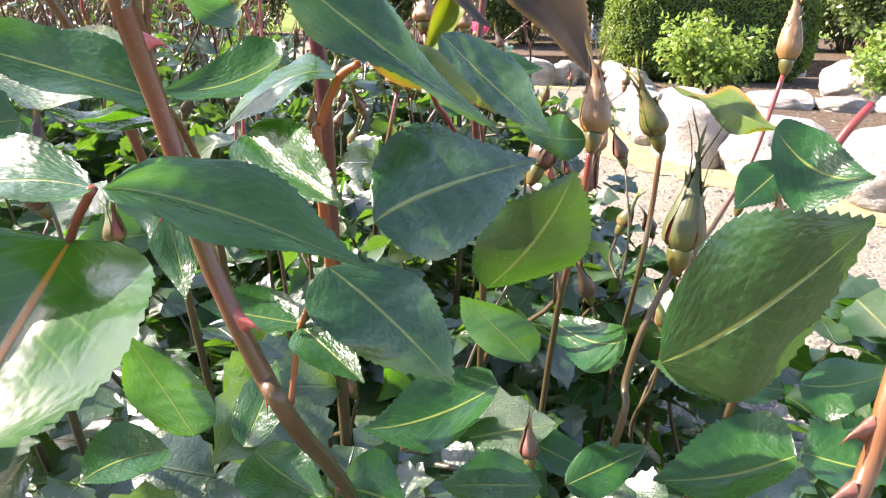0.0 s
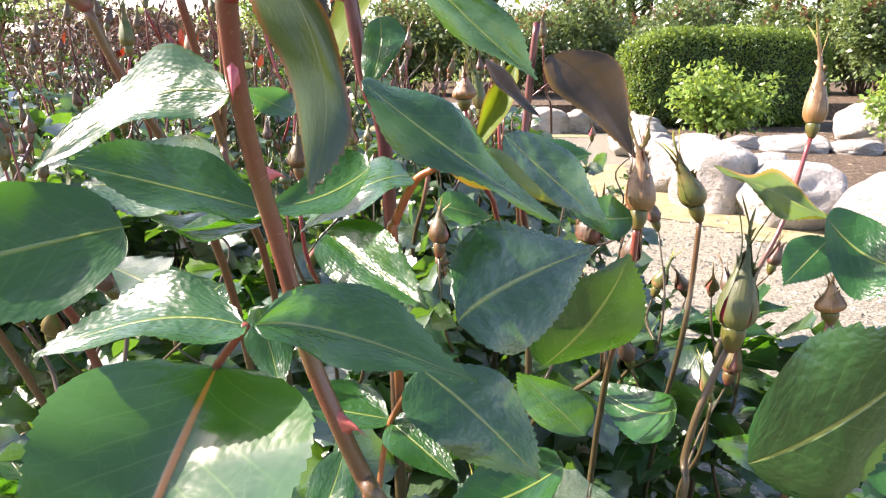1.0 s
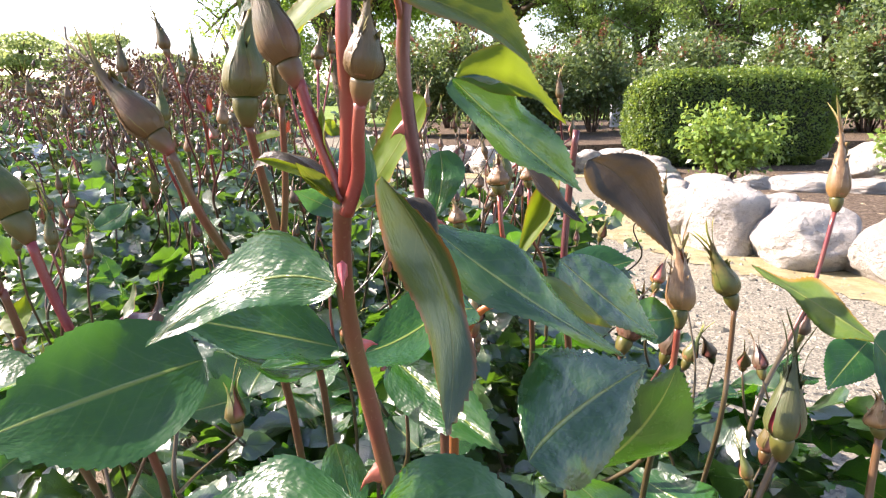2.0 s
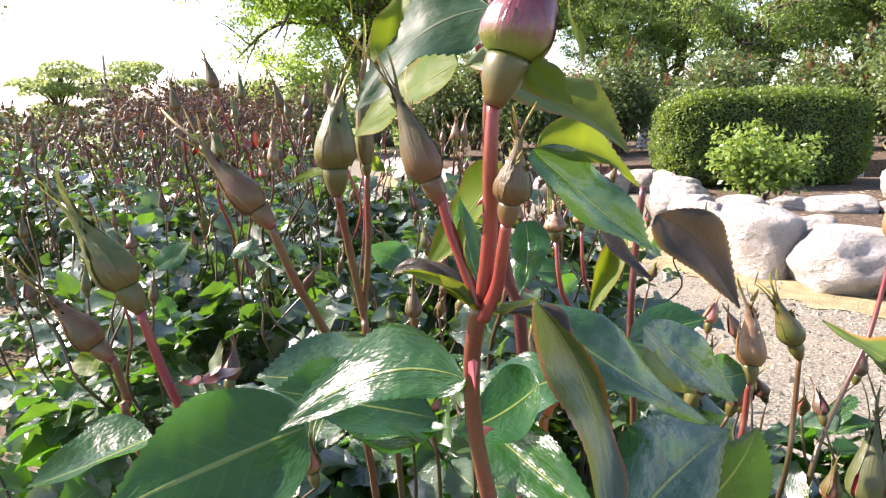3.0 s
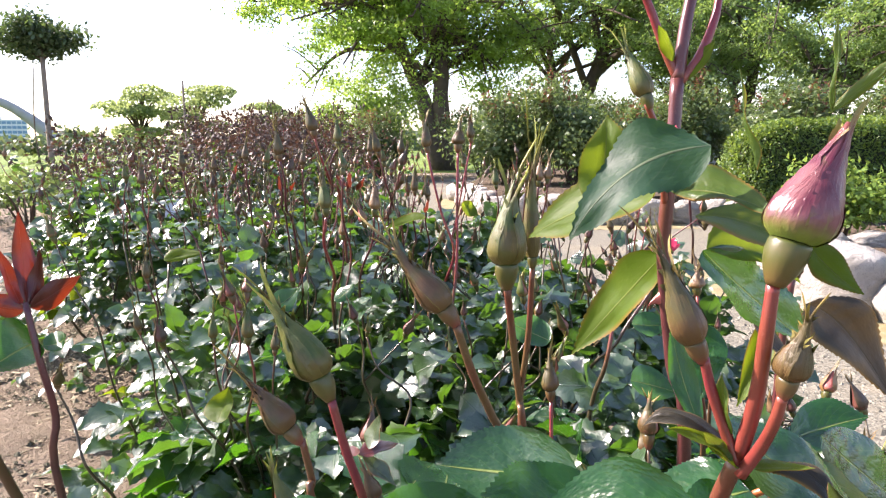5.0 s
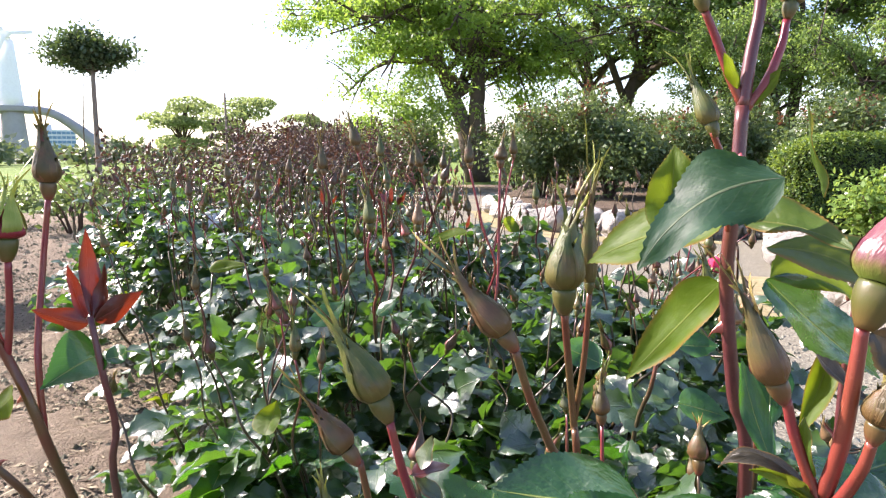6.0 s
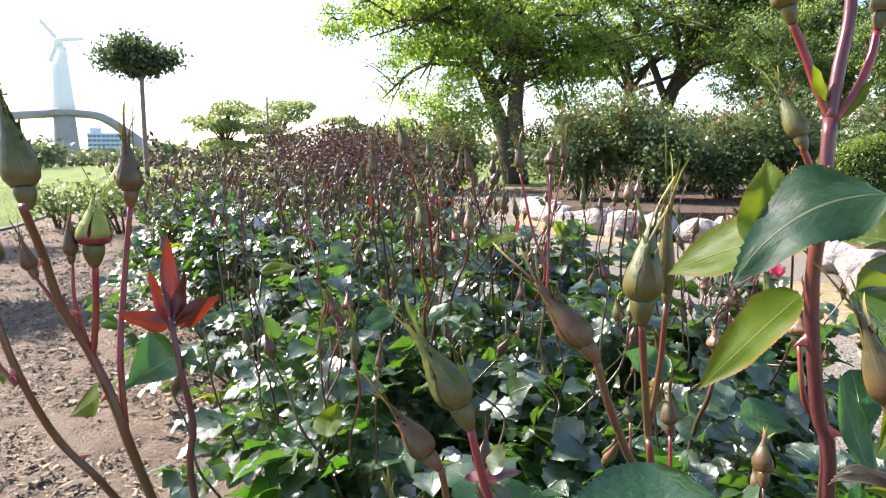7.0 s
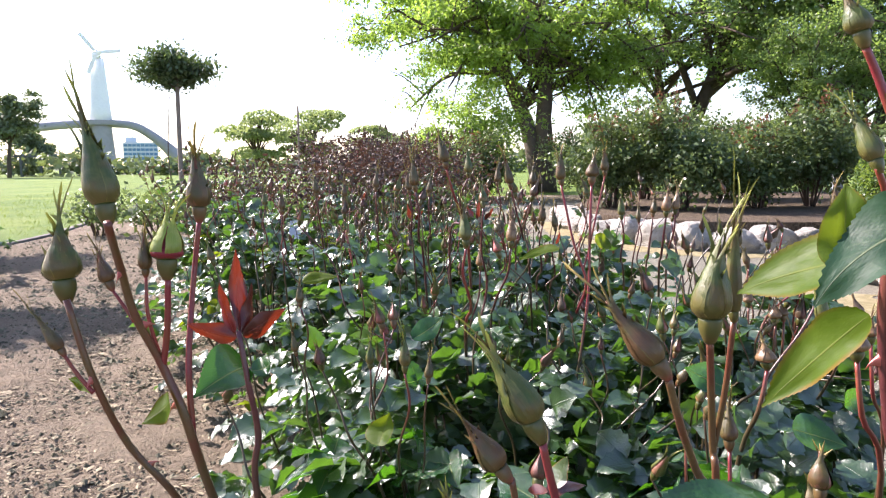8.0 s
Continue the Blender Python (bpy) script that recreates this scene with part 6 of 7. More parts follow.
cane(bush_e, CANE_PURPLE, [(-0.187, 1.584, 0.943), (-0.180, 1.591, 0.898), (-0.186, 1.622, 0.836), (-0.172, 1.739, 0.748), (-0.152, 1.789, 0.300)], 0.0021, 0.0031, 0, 6)
flower_bud(bush_e, 'pink', (-0.075, 1.613, 0.949), (-0.077, 1.624, 1.035), 0.0120)
cane(bush_e, CANE_PURPLE, [(-0.075, 1.613, 0.949), (-0.078, 1.617, 0.905), (-0.080, 1.650, 0.843), (-0.075, 1.764, 0.755), (-0.055, 1.814, 0.300)], 0.0025, 0.0037, 0, 6)
flower_bud(bush_e, 'pink', (-0.051, 1.620, 0.956), (-0.050, 1.630, 1.028), 0.0100)
cane(bush_e, CANE_PURPLE, [(-0.051, 1.620, 0.956), (-0.053, 1.624, 0.912), (-0.063, 1.655, 0.850), (-0.055, 1.770, 0.763), (-0.035, 1.820, 0.300)], 0.0021, 0.0031, 0, 6)
flower_bud(bush_e, 'brown', (-0.108, 1.605, 0.949), (-0.106, 1.614, 1.014), 0.0090)
cane(bush_e, CANE_PURPLE, [(-0.108, 1.605, 0.949), (-0.111, 1.609, 0.905), (-0.114, 1.641, 0.843), (-0.111, 1.755, 0.755), (-0.091, 1.805, 0.300)], 0.0019, 0.0028, 0, 6)
flower_bud(bush_e, 'brown', (-0.141, 1.646, 0.930), (-0.147, 1.652, 0.982), 0.0072)
cane(bush_e, CANE_PURPLE, [(-0.141, 1.646, 0.930), (-0.132, 1.653, 0.886), (-0.141, 1.684, 0.824), (-0.120, 1.802, 0.735), (-0.100, 1.852, 0.300)], 0.0015, 0.0022, 0, 6)
flower_bud(bush_e, 'brown', (0.253, 1.387, 0.977), (0.247, 1.395, 1.054), 0.0107)
cane(bush_e, CANE_PURPLE, [(0.253, 1.387, 0.977), (0.257, 1.392, 0.933), (0.274, 1.429, 0.871), (0.316, 1.552, 0.780), (0.336, 1.602, 0.300)], 0.0023, 0.0033, 0, 6)
flower_bud(bush_e, 'brown', (-1.007, 1.698, 0.983), (-1.012, 1.706, 1.050), 0.0094)
cane(bush_e, CANE_PURPLE, [(-1.007, 1.698, 0.983), (-1.006, 1.703, 0.939), (-1.025, 1.731, 0.879), (-1.065, 1.835, 0.796), (-1.045, 1.885, 0.300)], 0.0020, 0.0029, 0, 6)
flower_bud(bush_e, 'brown', (-1.091, 1.678, 0.992), (-1.098, 1.687, 1.068), 0.0106)
cane(bush_e, CANE_PURPLE, [(-1.091, 1.678, 0.992), (-1.089, 1.683, 0.948), (-1.096, 1.715, 0.888), (-1.137, 1.819, 0.806), (-1.117, 1.869, 0.300)], 0.0022, 0.0032, 0, 6)
flower_bud(bush_e, 'brown', (-1.095, 1.465, 0.956), (-1.107, 1.472, 1.032), 0.0106)
cane(bush_e, CANE_PURPLE, [(-1.095, 1.465, 0.956), (-1.101, 1.468, 0.912), (-1.107, 1.500, 0.850), (-1.167, 1.598, 0.764), (-1.147, 1.648, 0.300)], 0.0022, 0.0032, 0, 6)
flower_bud(bush_e, 'green', (-1.242, 1.636, 0.959), (-1.250, 1.644, 1.026), 0.0094)
cane(bush_e, CANE_PURPLE, [(-1.242, 1.636, 0.959), (-1.254, 1.638, 0.915), (-1.260, 1.670, 0.854), (-1.332, 1.766, 0.770), (-1.312, 1.816, 0.300)], 0.0020, 0.0029, 0, 6)
flower_bud(bush_e, 'brown', (-0.488, 1.418, 1.036), (-0.490, 1.426, 1.097), 0.0084)
cane(bush_e, CANE_PURPLE, [(-0.488, 1.418, 1.036), (-0.480, 1.425, 0.992), (-0.491, 1.456, 0.932), (-0.493, 1.569, 0.849), (-0.473, 1.619, 0.300)], 0.0018, 0.0026, 0, 6)
flower_bud(bush_e, 'brown', (-0.702, 1.568, 1.000), (-0.706, 1.576, 1.068), 0.0095)
cane(bush_e, CANE_PURPLE, [(-0.702, 1.568, 1.000), (-0.706, 1.572, 0.956), (-0.710, 1.604, 0.895), (-0.745, 1.709, 0.812), (-0.725, 1.759, 0.300)], 0.0020, 0.0029, 0, 6)
leaflet(bush_e, LEAF_RED, (-0.515, 1.298, 0.965), (-0.513, 1.304, 1.006), (-0.512, 1.322, 0.984), (-0.517, 1.290, 0.987), (-0.514, 1.304, 0.985))
leaflet(bush_e, LEAF_RED, (-0.498, 1.302, 0.962), (-0.480, 1.311, 0.992), (-0.489, 1.327, 0.973), (-0.491, 1.296, 0.980), (-0.490, 1.309, 0.977))
leaflet(bush_e, LEAF_RED, (-0.524, 1.296, 0.967), (-0.542, 1.296, 1.000), (-0.533, 1.317, 0.984), (-0.534, 1.285, 0.982), (-0.533, 1.299, 0.983))
leaflet(bush_e, LEAF_RED, (-0.724, 1.452, 0.949), (-0.731, 1.456, 0.989), (-0.729, 1.474, 0.969), (-0.729, 1.443, 0.969), (-0.728, 1.457, 0.969))
leaflet(bush_e, LEAF_RED, (-0.710, 1.455, 0.946), (-0.691, 1.463, 0.973), (-0.703, 1.479, 0.956), (-0.701, 1.449, 0.963), (-0.701, 1.462, 0.960))
leaflet(bush_e, LEAF_RED, (-0.322, 1.134, 0.931), (-0.317, 1.138, 0.956), (-0.318, 1.157, 0.941), (-0.322, 1.125, 0.945), (-0.320, 1.139, 0.943))
leaflet(bush_e, LEAF_RED, (-0.956, 1.709, 0.974), (-0.946, 1.717, 1.010), (-0.954, 1.733, 0.990), (-0.952, 1.703, 0.994), (-0.952, 1.716, 0.992))
flower_bud(bush_f, 'pink', (-0.020, 0.727, 0.821), (-0.024, 0.731, 0.861), 0.0125)
cane(bush_f, CANE_RED, [(-0.020, 0.727, 0.821), (-0.030, 0.717, 0.769), (-0.049, 0.748, 0.650), (-0.069, 0.808, 0.200)], 0.0026, 0.0037, 0, 6)
flower_bud(bush_f, 'pink', (0.067, 1.058, 0.805), (0.062, 1.062, 0.847), 0.0113)
cane(bush_f, CANE_RED, [(0.067, 1.058, 0.805), (0.064, 1.050, 0.754), (0.068, 1.088, 0.640), (0.048, 1.148, 0.200)], 0.0023, 0.0033, 0, 6)
flower_bud(bush_f, 'brown', (0.081, 1.062, 0.810), (0.076, 1.066, 0.850), 0.0094)
cane(bush_f, CANE_RED, [(0.081, 1.062, 0.810), (0.079, 1.054, 0.758), (0.083, 1.092, 0.645), (0.063, 1.152, 0.200)], 0.0020, 0.0028, 0, 6)
flower_bud(bush_f, 'pink', (0.053, 1.210, 0.802), (0.048, 1.214, 0.842), 0.0095)
cane(bush_f, CANE_RED, [(0.053, 1.210, 0.802), (0.052, 1.203, 0.750), (0.060, 1.241, 0.639), (0.040, 1.301, 0.200)], 0.0020, 0.0028, 0, 6)
flower_bud(bush_f, 'brown', (0.148, 1.237, 0.829), (0.143, 1.240, 0.863), 0.0085)
cane(bush_f, CANE_RED, [(0.148, 1.237, 0.829), (0.145, 1.229, 0.778), (0.149, 1.267, 0.667), (0.129, 1.327, 0.200)], 0.0018, 0.0025, 0, 6)
flower_bud(bush_f, 'brown', (0.108, 1.225, 0.818), (0.103, 1.228, 0.848), 0.0074)
cane(bush_f, CANE_RED, [(0.108, 1.225, 0.818), (0.092, 1.214, 0.767), (0.056, 1.243, 0.656), (0.036, 1.303, 0.200)], 0.0015, 0.0022, 0, 6)
flower_bud(bush_f, 'pink', (0.005, 0.504, 0.901), (0.002, 0.509, 0.939), 0.0111)
cane(bush_f, CANE_RED, [(0.005, 0.504, 0.901), (0.011, 0.499, 0.850), (0.049, 0.544, 0.728), (0.029, 0.604, 0.200)], 0.0023, 0.0033, 0, 6)
flower_bud(bush_f, 'pink', (0.050, 0.598, 0.895), (0.046, 0.601, 0.928), 0.0086)
cane(bush_f, CANE_RED, [(0.050, 0.598, 0.895), (0.053, 0.592, 0.843), (0.083, 0.635, 0.724), (0.063, 0.695, 0.200)], 0.0018, 0.0025, 0, 6)
flower_bud(bush_f, 'red', (-0.154, 0.436, 0.839), (-0.156, 0.438, 0.860), 0.0054)
cane(bush_f, CANE_RED, [(-0.154, 0.436, 0.839), (-0.152, 0.429, 0.787), (-0.139, 0.467, 0.659), (-0.159, 0.527, 0.200)], 0.0011, 0.0022, 0, 6)
flower_bud(bush_f, 'brown', (-0.130, 0.362, 0.861), (-0.133, 0.366, 0.901), 0.0072)
cane(bush_f, CANE_RED, [(-0.130, 0.362, 0.861), (-0.128, 0.355, 0.809), (-0.113, 0.393, 0.678), (-0.133, 0.453, 0.200)], 0.0015, 0.0022, 0, 6)
rose_flower(bush_f, (0.107, 0.973, 0.872), (0.115, 0.978, 0.901), 0.0150)
cane(bush_f, CANE_PURPLE, [(0.107, 0.972, 0.870), (0.079, 0.958, 0.816), (0.024, 0.934, 0.735), (-0.008, 0.960, 0.605), (0.25, 1.0, 0.1)], 0.0020, 0.0036, 0, 6)
leaflet(bush_f, LEAF, (-0.016, 0.619, 0.785), (0.047, 0.632, 0.765), (0.015, 0.648, 0.793), (0.016, 0.623, 0.759), (0.015, 0.631, 0.775))
leaflet(bush_f, LEAF, (0.027, 0.838, 0.793), (0.091, 0.854, 0.789), (0.060, 0.869, 0.805), (0.063, 0.845, 0.773), (0.061, 0.852, 0.790))
leaflet(bush_f, LEAF, (0.027, 0.586, 0.847), (0.037, 0.584, 0.820), (0.050, 0.610, 0.834), (0.025, 0.583, 0.829), (0.035, 0.592, 0.832))
leaflet(bush_f, LEAF, (-0.131, 0.368, 0.910), (-0.167, 0.361, 0.928), (-0.142, 0.388, 0.926), (-0.153, 0.362, 0.910), (-0.148, 0.371, 0.919))
leaflet(bush_e, LEAF_YOUNG, (-0.310, 1.033, 0.935), (-0.382, 1.012, 0.913), (-0.353, 1.044, 0.937), (-0.345, 1.023, 0.923), (-0.348, 1.029, 0.928))
leaflet(bush_e, LEAF_YOUNG, (-0.246, 1.104, 0.955), (-0.216, 1.108, 0.928), (-0.224, 1.129, 0.947), (-0.240, 1.102, 0.930), (-0.232, 1.112, 0.940))
leaflet(bush_e, LEAF, (-0.444, 0.880, 0.812), (-0.412, 0.891, 0.840), (-0.439, 0.904, 0.829), (-0.419, 0.887, 0.818), (-0.429, 0.891, 0.824))
leaflet(bush_e, LEAF, (-0.513, 0.760, 0.825), (-0.467, 0.776, 0.859), (-0.506, 0.786, 0.850), (-0.479, 0.769, 0.829), (-0.492, 0.774, 0.840))
leaflet(bush_e, LEAF_YOUNG, (-0.478, 0.502, 0.769), (-0.466, 0.510, 0.807), (-0.498, 0.520, 0.783), (-0.462, 0.508, 0.785), (-0.477, 0.511, 0.786))
leaflet(bush_e, LEAF_YOUNG, (-0.948, 1.273, 0.805), (-0.861, 1.297, 0.818), (-0.923, 1.303, 0.829), (-0.901, 1.285, 0.805), (-0.909, 1.290, 0.815))

# ---------------------------------------------------------------- hedge and shrubs
SPRIG = (np.array([(0, 0, 0), (0.45, -0.3, 0.07), (1.0, 0, -0.12), (0.45, 0.3, 0.07)]), np.array([(0, 1, 2, 3)]), np.array([(0, 0.5), (0.5, 0), (1, 0.5), (0.5, 1)]))


def quad_cloud(name, at, normals, size, material, parent, seed, droop=0.0, label=""):
    """Many small leaves joined: one object of stuff."""
    rng = np.random.default_rng(seed)
    n = len(at)
    ways = rng.normal(0, 1, (n, 3)) + normals * 0.9
    ways[:, 2] -= droop
    ups = normals + rng.normal(0, 0.55, (n, 3)) + np.array((0, 0, 0.5))
    v, f, uv = spread_leaves(SPRIG, at, ways, ups, size * rng.uniform(0.65, 1.3, n))
    return fast_object(name, v, f, uv, material, parent, label, "stuff")


def clipped_hedge(at, size, turn):
    thing = empty("hedge", at, "clipped square box hedge with dense small yellow-green leaves", "hedge")
    thing.rotation_euler = (0, 0, turn)
    # solid near-black core that stands for the shade between the hedge leaves
    bm = bmesh.new()
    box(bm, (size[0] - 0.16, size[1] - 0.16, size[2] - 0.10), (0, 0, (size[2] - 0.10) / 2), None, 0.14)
    part("twig_core", bm, CORE, thing, "solid dark block standing for the shade between the leaves")
    rng = np.random.default_rng(8)
    n = 52000
    p = rng.uniform(-1, 1, (n, 3))
    p /= np.max(np.abs(p), axis=1, keepdims=True)
    rounded = p / (np.sum(np.abs(p) ** 4.2, axis=1, keepdims=True) ** (1 / 4.2))
    nrm = np.sign(rounded) * np.abs(rounded) ** 6
    nrm /= np.linalg.norm(nrm, axis=1, keepdims=True)
    q = rounded * np.array(size) / 2
    lump = np.array([noise.noise(Vector(v * 3.2)) * 0.06 + noise.noise(Vector(v * 9)) * 0.03 for v in q])
    q = q + nrm * (lump - np.abs(rng.normal(0, 0.04, n)) + 0.01)[:, None] + np.array((0, 0, size[2] / 2))
    keep = q[:, 2] > 0.03
    quad_cloud("leaves", q[keep], nrm[keep], 0.036, BOX_LEAF, thing, 9)
    return thing


clipped_hedge((3.75, 7.95, 0.14), (2.45, 1.1, 1.15), 0.05)


def shrub(seed, at, wide, tall, count, size, material, label, stems=9, droop=0.2, ragged=0.35, name="shrub", group="rose shrubs behind the stone edging", shoots=0):
    """An open shrub: stems from the ground and an uneven cloud of leaves in clumps."""
    thing = empty(name, at, label, "shrub", group)
    rng = np.random.default_rng(seed)
    tips = []
    for s in range(stems):
        a = 2 * math.pi * (s + rng.uniform(0, 0.8)) / stems
        r = wide * rng.uniform(0.25, 0.95)
        tip = np.array((math.cos(a) * r, math.sin(a) * r, tall * rng.uniform(0.55, 1.0) * (1 - 0.25 * (r / wide) ** 2)))
        line = curve_points([(0.06 * math.cos(a), 0.06 * math.sin(a), -0.02), tip * np.array((0.45, 0.45, 0.55)), tip], 4)
        v, f = tube_arrays(line, np.linspace(0.016, 0.004, len(line)), 5)
        mesh_object("stem", v, f, TWIG, thing)
        tips += [line[int(len(line) * q)] for q in (0.45, 0.6, 0.75, 0.88)] + [line[-1]]
    tips = np.array(tips)
    clumps = np.concatenate([tips + rng.normal(0, 1, tips.shape) * np.array((wide, wide, tall * 0.45)) * ragged * 0.55 for _ in range(3)])
    clumps[:, 2] = np.clip(clumps[:, 2], 0.12 * tall, tall * 1.08)
    pick = clumps[rng.integers(0, len(clumps), count)]
    p = pick + rng.normal(0, 1, (count, 3)) * np.array((0.10, 0.10, 0.08)) * (wide / 0.8)
    p[:, 2] = np.maximum(p[:, 2], 0.04)
    nrm = p - np.array((0, 0, tall * 0.4))
    nrm /= np.linalg.norm(nrm, axis=1, keepdims=True)
    quad_cloud("leaves", p, nrm, size, material, thing, seed + 1, droop)
    if shoots:
        twig_v, twig_f, spots = [], [], []
        for s in range(shoots):
            start = clumps[rng.integers(0, len(clumps))] * np.array((1, 1, 0.9))
            if start[2] < 0.6 * tall:
                continue
            goal = start + np.array((rng.normal(0, 0.10), rng.normal(0, 0.10), rng.uniform(0.12, 0.42)))
            line = curve_points([start, (start + goal) / 2 + rng.normal(0, 0.03, 3), goal], 4)
            v, f = tube_arrays(line, np.linspace(0.006, 0.003, len(line)), 4)
            twig_f += [tuple(i + len(twig_v) for i in face) for face in f]
            twig_v += v
            spots += [q + rng.normal(0, 0.025, 3) for q in line[3:] for _ in range(4)]
        tagged(mesh_object("shoot_growth", twig_v, twig_f, TWIG, thing), kind="stuff")
        spots = np.array(spots)
        quad_cloud("shoot_leaves", spots, np.tile((0, 0, 1.0), (len(spots), 1)), size * 0.75, SHOOT_LEAF, thing, seed + 2, 0.0, "reddish young leaves on the shoots")
    return thing


shrub(31, (2.95, 6.25, 0.14), 0.48, 0.72, 3200, 0.062, LIGHT_LEAF, "light green leafy shrub in front of the hedge", 10, 0.3, 0.30, "shrub", "low shrubs")
shrub(36, (4.75, 5.9, 0.14), 0.45, 0.8, 2600, 0.065, LIGHT_LEAF, "light green sprawling shrub over the stones", 8, 0.3, 0.35, "shrub", "low shrubs")
first = shrub(41, (-0.1, 11.4, 0.32), 0.88, 1.66, 7600, 0.078, SHRUB_LEAF, "dense dark green rose shrub with reddish shoot tips", 12, 0.15, 0.34, shoots=70)
second = shrub(43, (1.0, 11.0, 0.32), 0.92, 1.78, 8200, 0.078, SHRUB_LEAF, "dense dark green rose shrub with reddish shoot tips", 13, 0.15, 0.34, shoots=70)
for i, (x, y, q, s) in enumerate(((2.25, 11.6, 0, 1.04), (3.2, 12.2, 1, 0.98), (5.4, 13.0, 0, 1.25), (6.6, 12.0, 1, 1.14), (7.8, 11.2, 0, 1.3), (7.2, 9.8, 1, 1.08), (9.2, 10.6, 0, 1.36), (0.6, 14.2, 1, 1.1), (2.2, 14.6, 0, 1.15), (10.8, 12.5, 1, 1.5))):
    copy_thing(first if q == 0 else second, pose(x, y, 0.32, 0, 0, 67 * i + 20) @ Matrix.Diagonal((s, s, s * (0.82, 1.05, 0.92)[i % 3], 1)))
for i, (x, y, s) in enumerate(((-4.9, 15.8, 0.9), (-3.7, 18.4, 1.1), (-0.8, 19.6, 1.1), (-5.6, 18.5, 1.0), (1.0, 20.0, 1.2), (3.0, 20.2, 1.2), (5.5, 20.0, 1.25), (8.0, 19.5, 1.25), (11.0, 19.0, 1.3), (14.0, 18.0, 1.4), (17, 17, 1.4))):
    copy_thing(first if i % 2 else second, pose(x, y, 0, 0, 0, 41 * i) @ Matrix.Scale(s * 1.14, 4))
for seed, x, y, w, h in ((91, -4.2, 20.6, 1.5, 3.4), (93, -5.6, 20.9, 1.1, 2.2)):
    shrub(seed, (x, y, 0), w, h, 6500, 0.13, CAMPHOR, "light green leafy sapling below the camphor tree", 9, 0.6, 0.5, "sapling", "saplings below the trees")
# small roses by the lawn
low = shrub(47, (-6.6, 9.0, 0), 0.45, 0.62, 520, 0.07, SHRUB_LEAF, "small sparse rose bush on bare soil", 7, 0.1, 0.4, "shrub", "small rose bushes by the lawn")
for i, (x, y, s) in enumerate(((-7.3, 9.6, 1.5), (-7.0, 10.9, 1.6), (-6.2, 10.4, 1.45), (-8.1, 8.6, 1.2), (-6.0, 12.2, 1.7), (-7.7, 12.2, 1.6), (-6.6, 8.1, 1.3), (-5.9, 9.3, 1.4))):
    copy_thing(low, pose(x, y, 0, 0, 0, 77 * i) @ Matrix.Scale(s, 4))


# ---------------------------------------------------------------- trees
def limb(parent, points, r0, r1, name="limb", sides=8, seed=0, material=None):
    line = curve_points(points, 5)
    v, f = tube_arrays(line, np.linspace(r0, r1, len(line)), sides, 0.08, random.Random(seed))
    return mesh_object(name, v, f, material or TRUNK, parent), line


def big_tree(seed, at, trunks, crown, limbs, clumps, leaves, material, label, leaf=0.13, droop=0.9, low=-0.75):
    """A broad tree: leaning trunks, limbs that reach into the crown, and leaf clumps along their ends."""
    tree = empty("tree", at, label, "tree", "tall park trees")
    rng = np.random.default_rng(seed)
    c, radius = np.array(crown[0], float), np.array(crown[1], float)
    ends, twig_v, twig_f = [], [], []
    for t, (top, r) in enumerate(trunks):
        top = np.array(top, float)
        _, line = limb(tree, [(0.25 * t, 0.1 * t, -0.05), top * np.array((0.25, 0.25, 0.35)), top * np.array((0.7, 0.7, 0.7)), top], r, r * 0.45, "trunk", 12, seed + t)
        for q in range(limbs):
            a = rng.uniform(0, 2 * math.pi)
            e = rng.uniform(low, 0.95)
            goal = c + radius * np.array((math.cos(a) * math.cos(e), math.sin(a) * math.cos(e), math.sin(e))) * rng.uniform(0.7, 0.98)
            start = line[int(len(line) * rng.uniform(0.45, 0.97))]
            bend = start * 0.45 + goal * 0.55 + np.array((0, 0, rng.uniform(0.1, 1.0)))
            _, arm = limb(tree, [start, bend, goal], r * 0.38, 0.025, "limb", 6, seed + q)
            ends += arm[len(arm) // 3:]
            for _ in range(5):
                s = arm[rng.integers(len(arm) // 3, len(arm))]
                g = s + rng.normal(0, 1, 3) * radius * 0.20
                twig = curve_points([s, (s + g) / 2 + (0, 0, 0.15), g], 4)
                tv, tf = tube_arrays(twig, np.linspace(0.045, 0.01, len(twig)), 4)
                twig_f += [tuple(i + len(twig_v) for i in face) for face in tf]
                twig_v += tv
                ends += twig[2:]
    tagged(mesh_object("branchwork", twig_v, twig_f, TRUNK, tree), kind="stuff")
    ends = np.array(ends)
    # no leaves hang before the lower trunks
    ends = ends[(ends[:, 2] > 4.2) | (np.abs(ends[:, 0]) > 1.1)]
    mid = ends[rng.integers(0, len(ends), clumps)] + rng.normal(0, 0.35, (clumps, 3))
    which = rng.integers(0, clumps, leaves)
    size = rng.uniform(0.22, 0.55, clumps)
    p = mid[which] + rng.normal(0, 1, (leaves, 3)) * size[which][:, None] * np.array((1, 1, 0.42))
    nrm = p - mid[which] + np.array((0, 0, 0.3))
    nrm /= np.linalg.norm(nrm, axis=1, keepdims=True)
    quad_cloud("crown", p, nrm, leaf, material, tree, seed + 5, droop)
    return tree


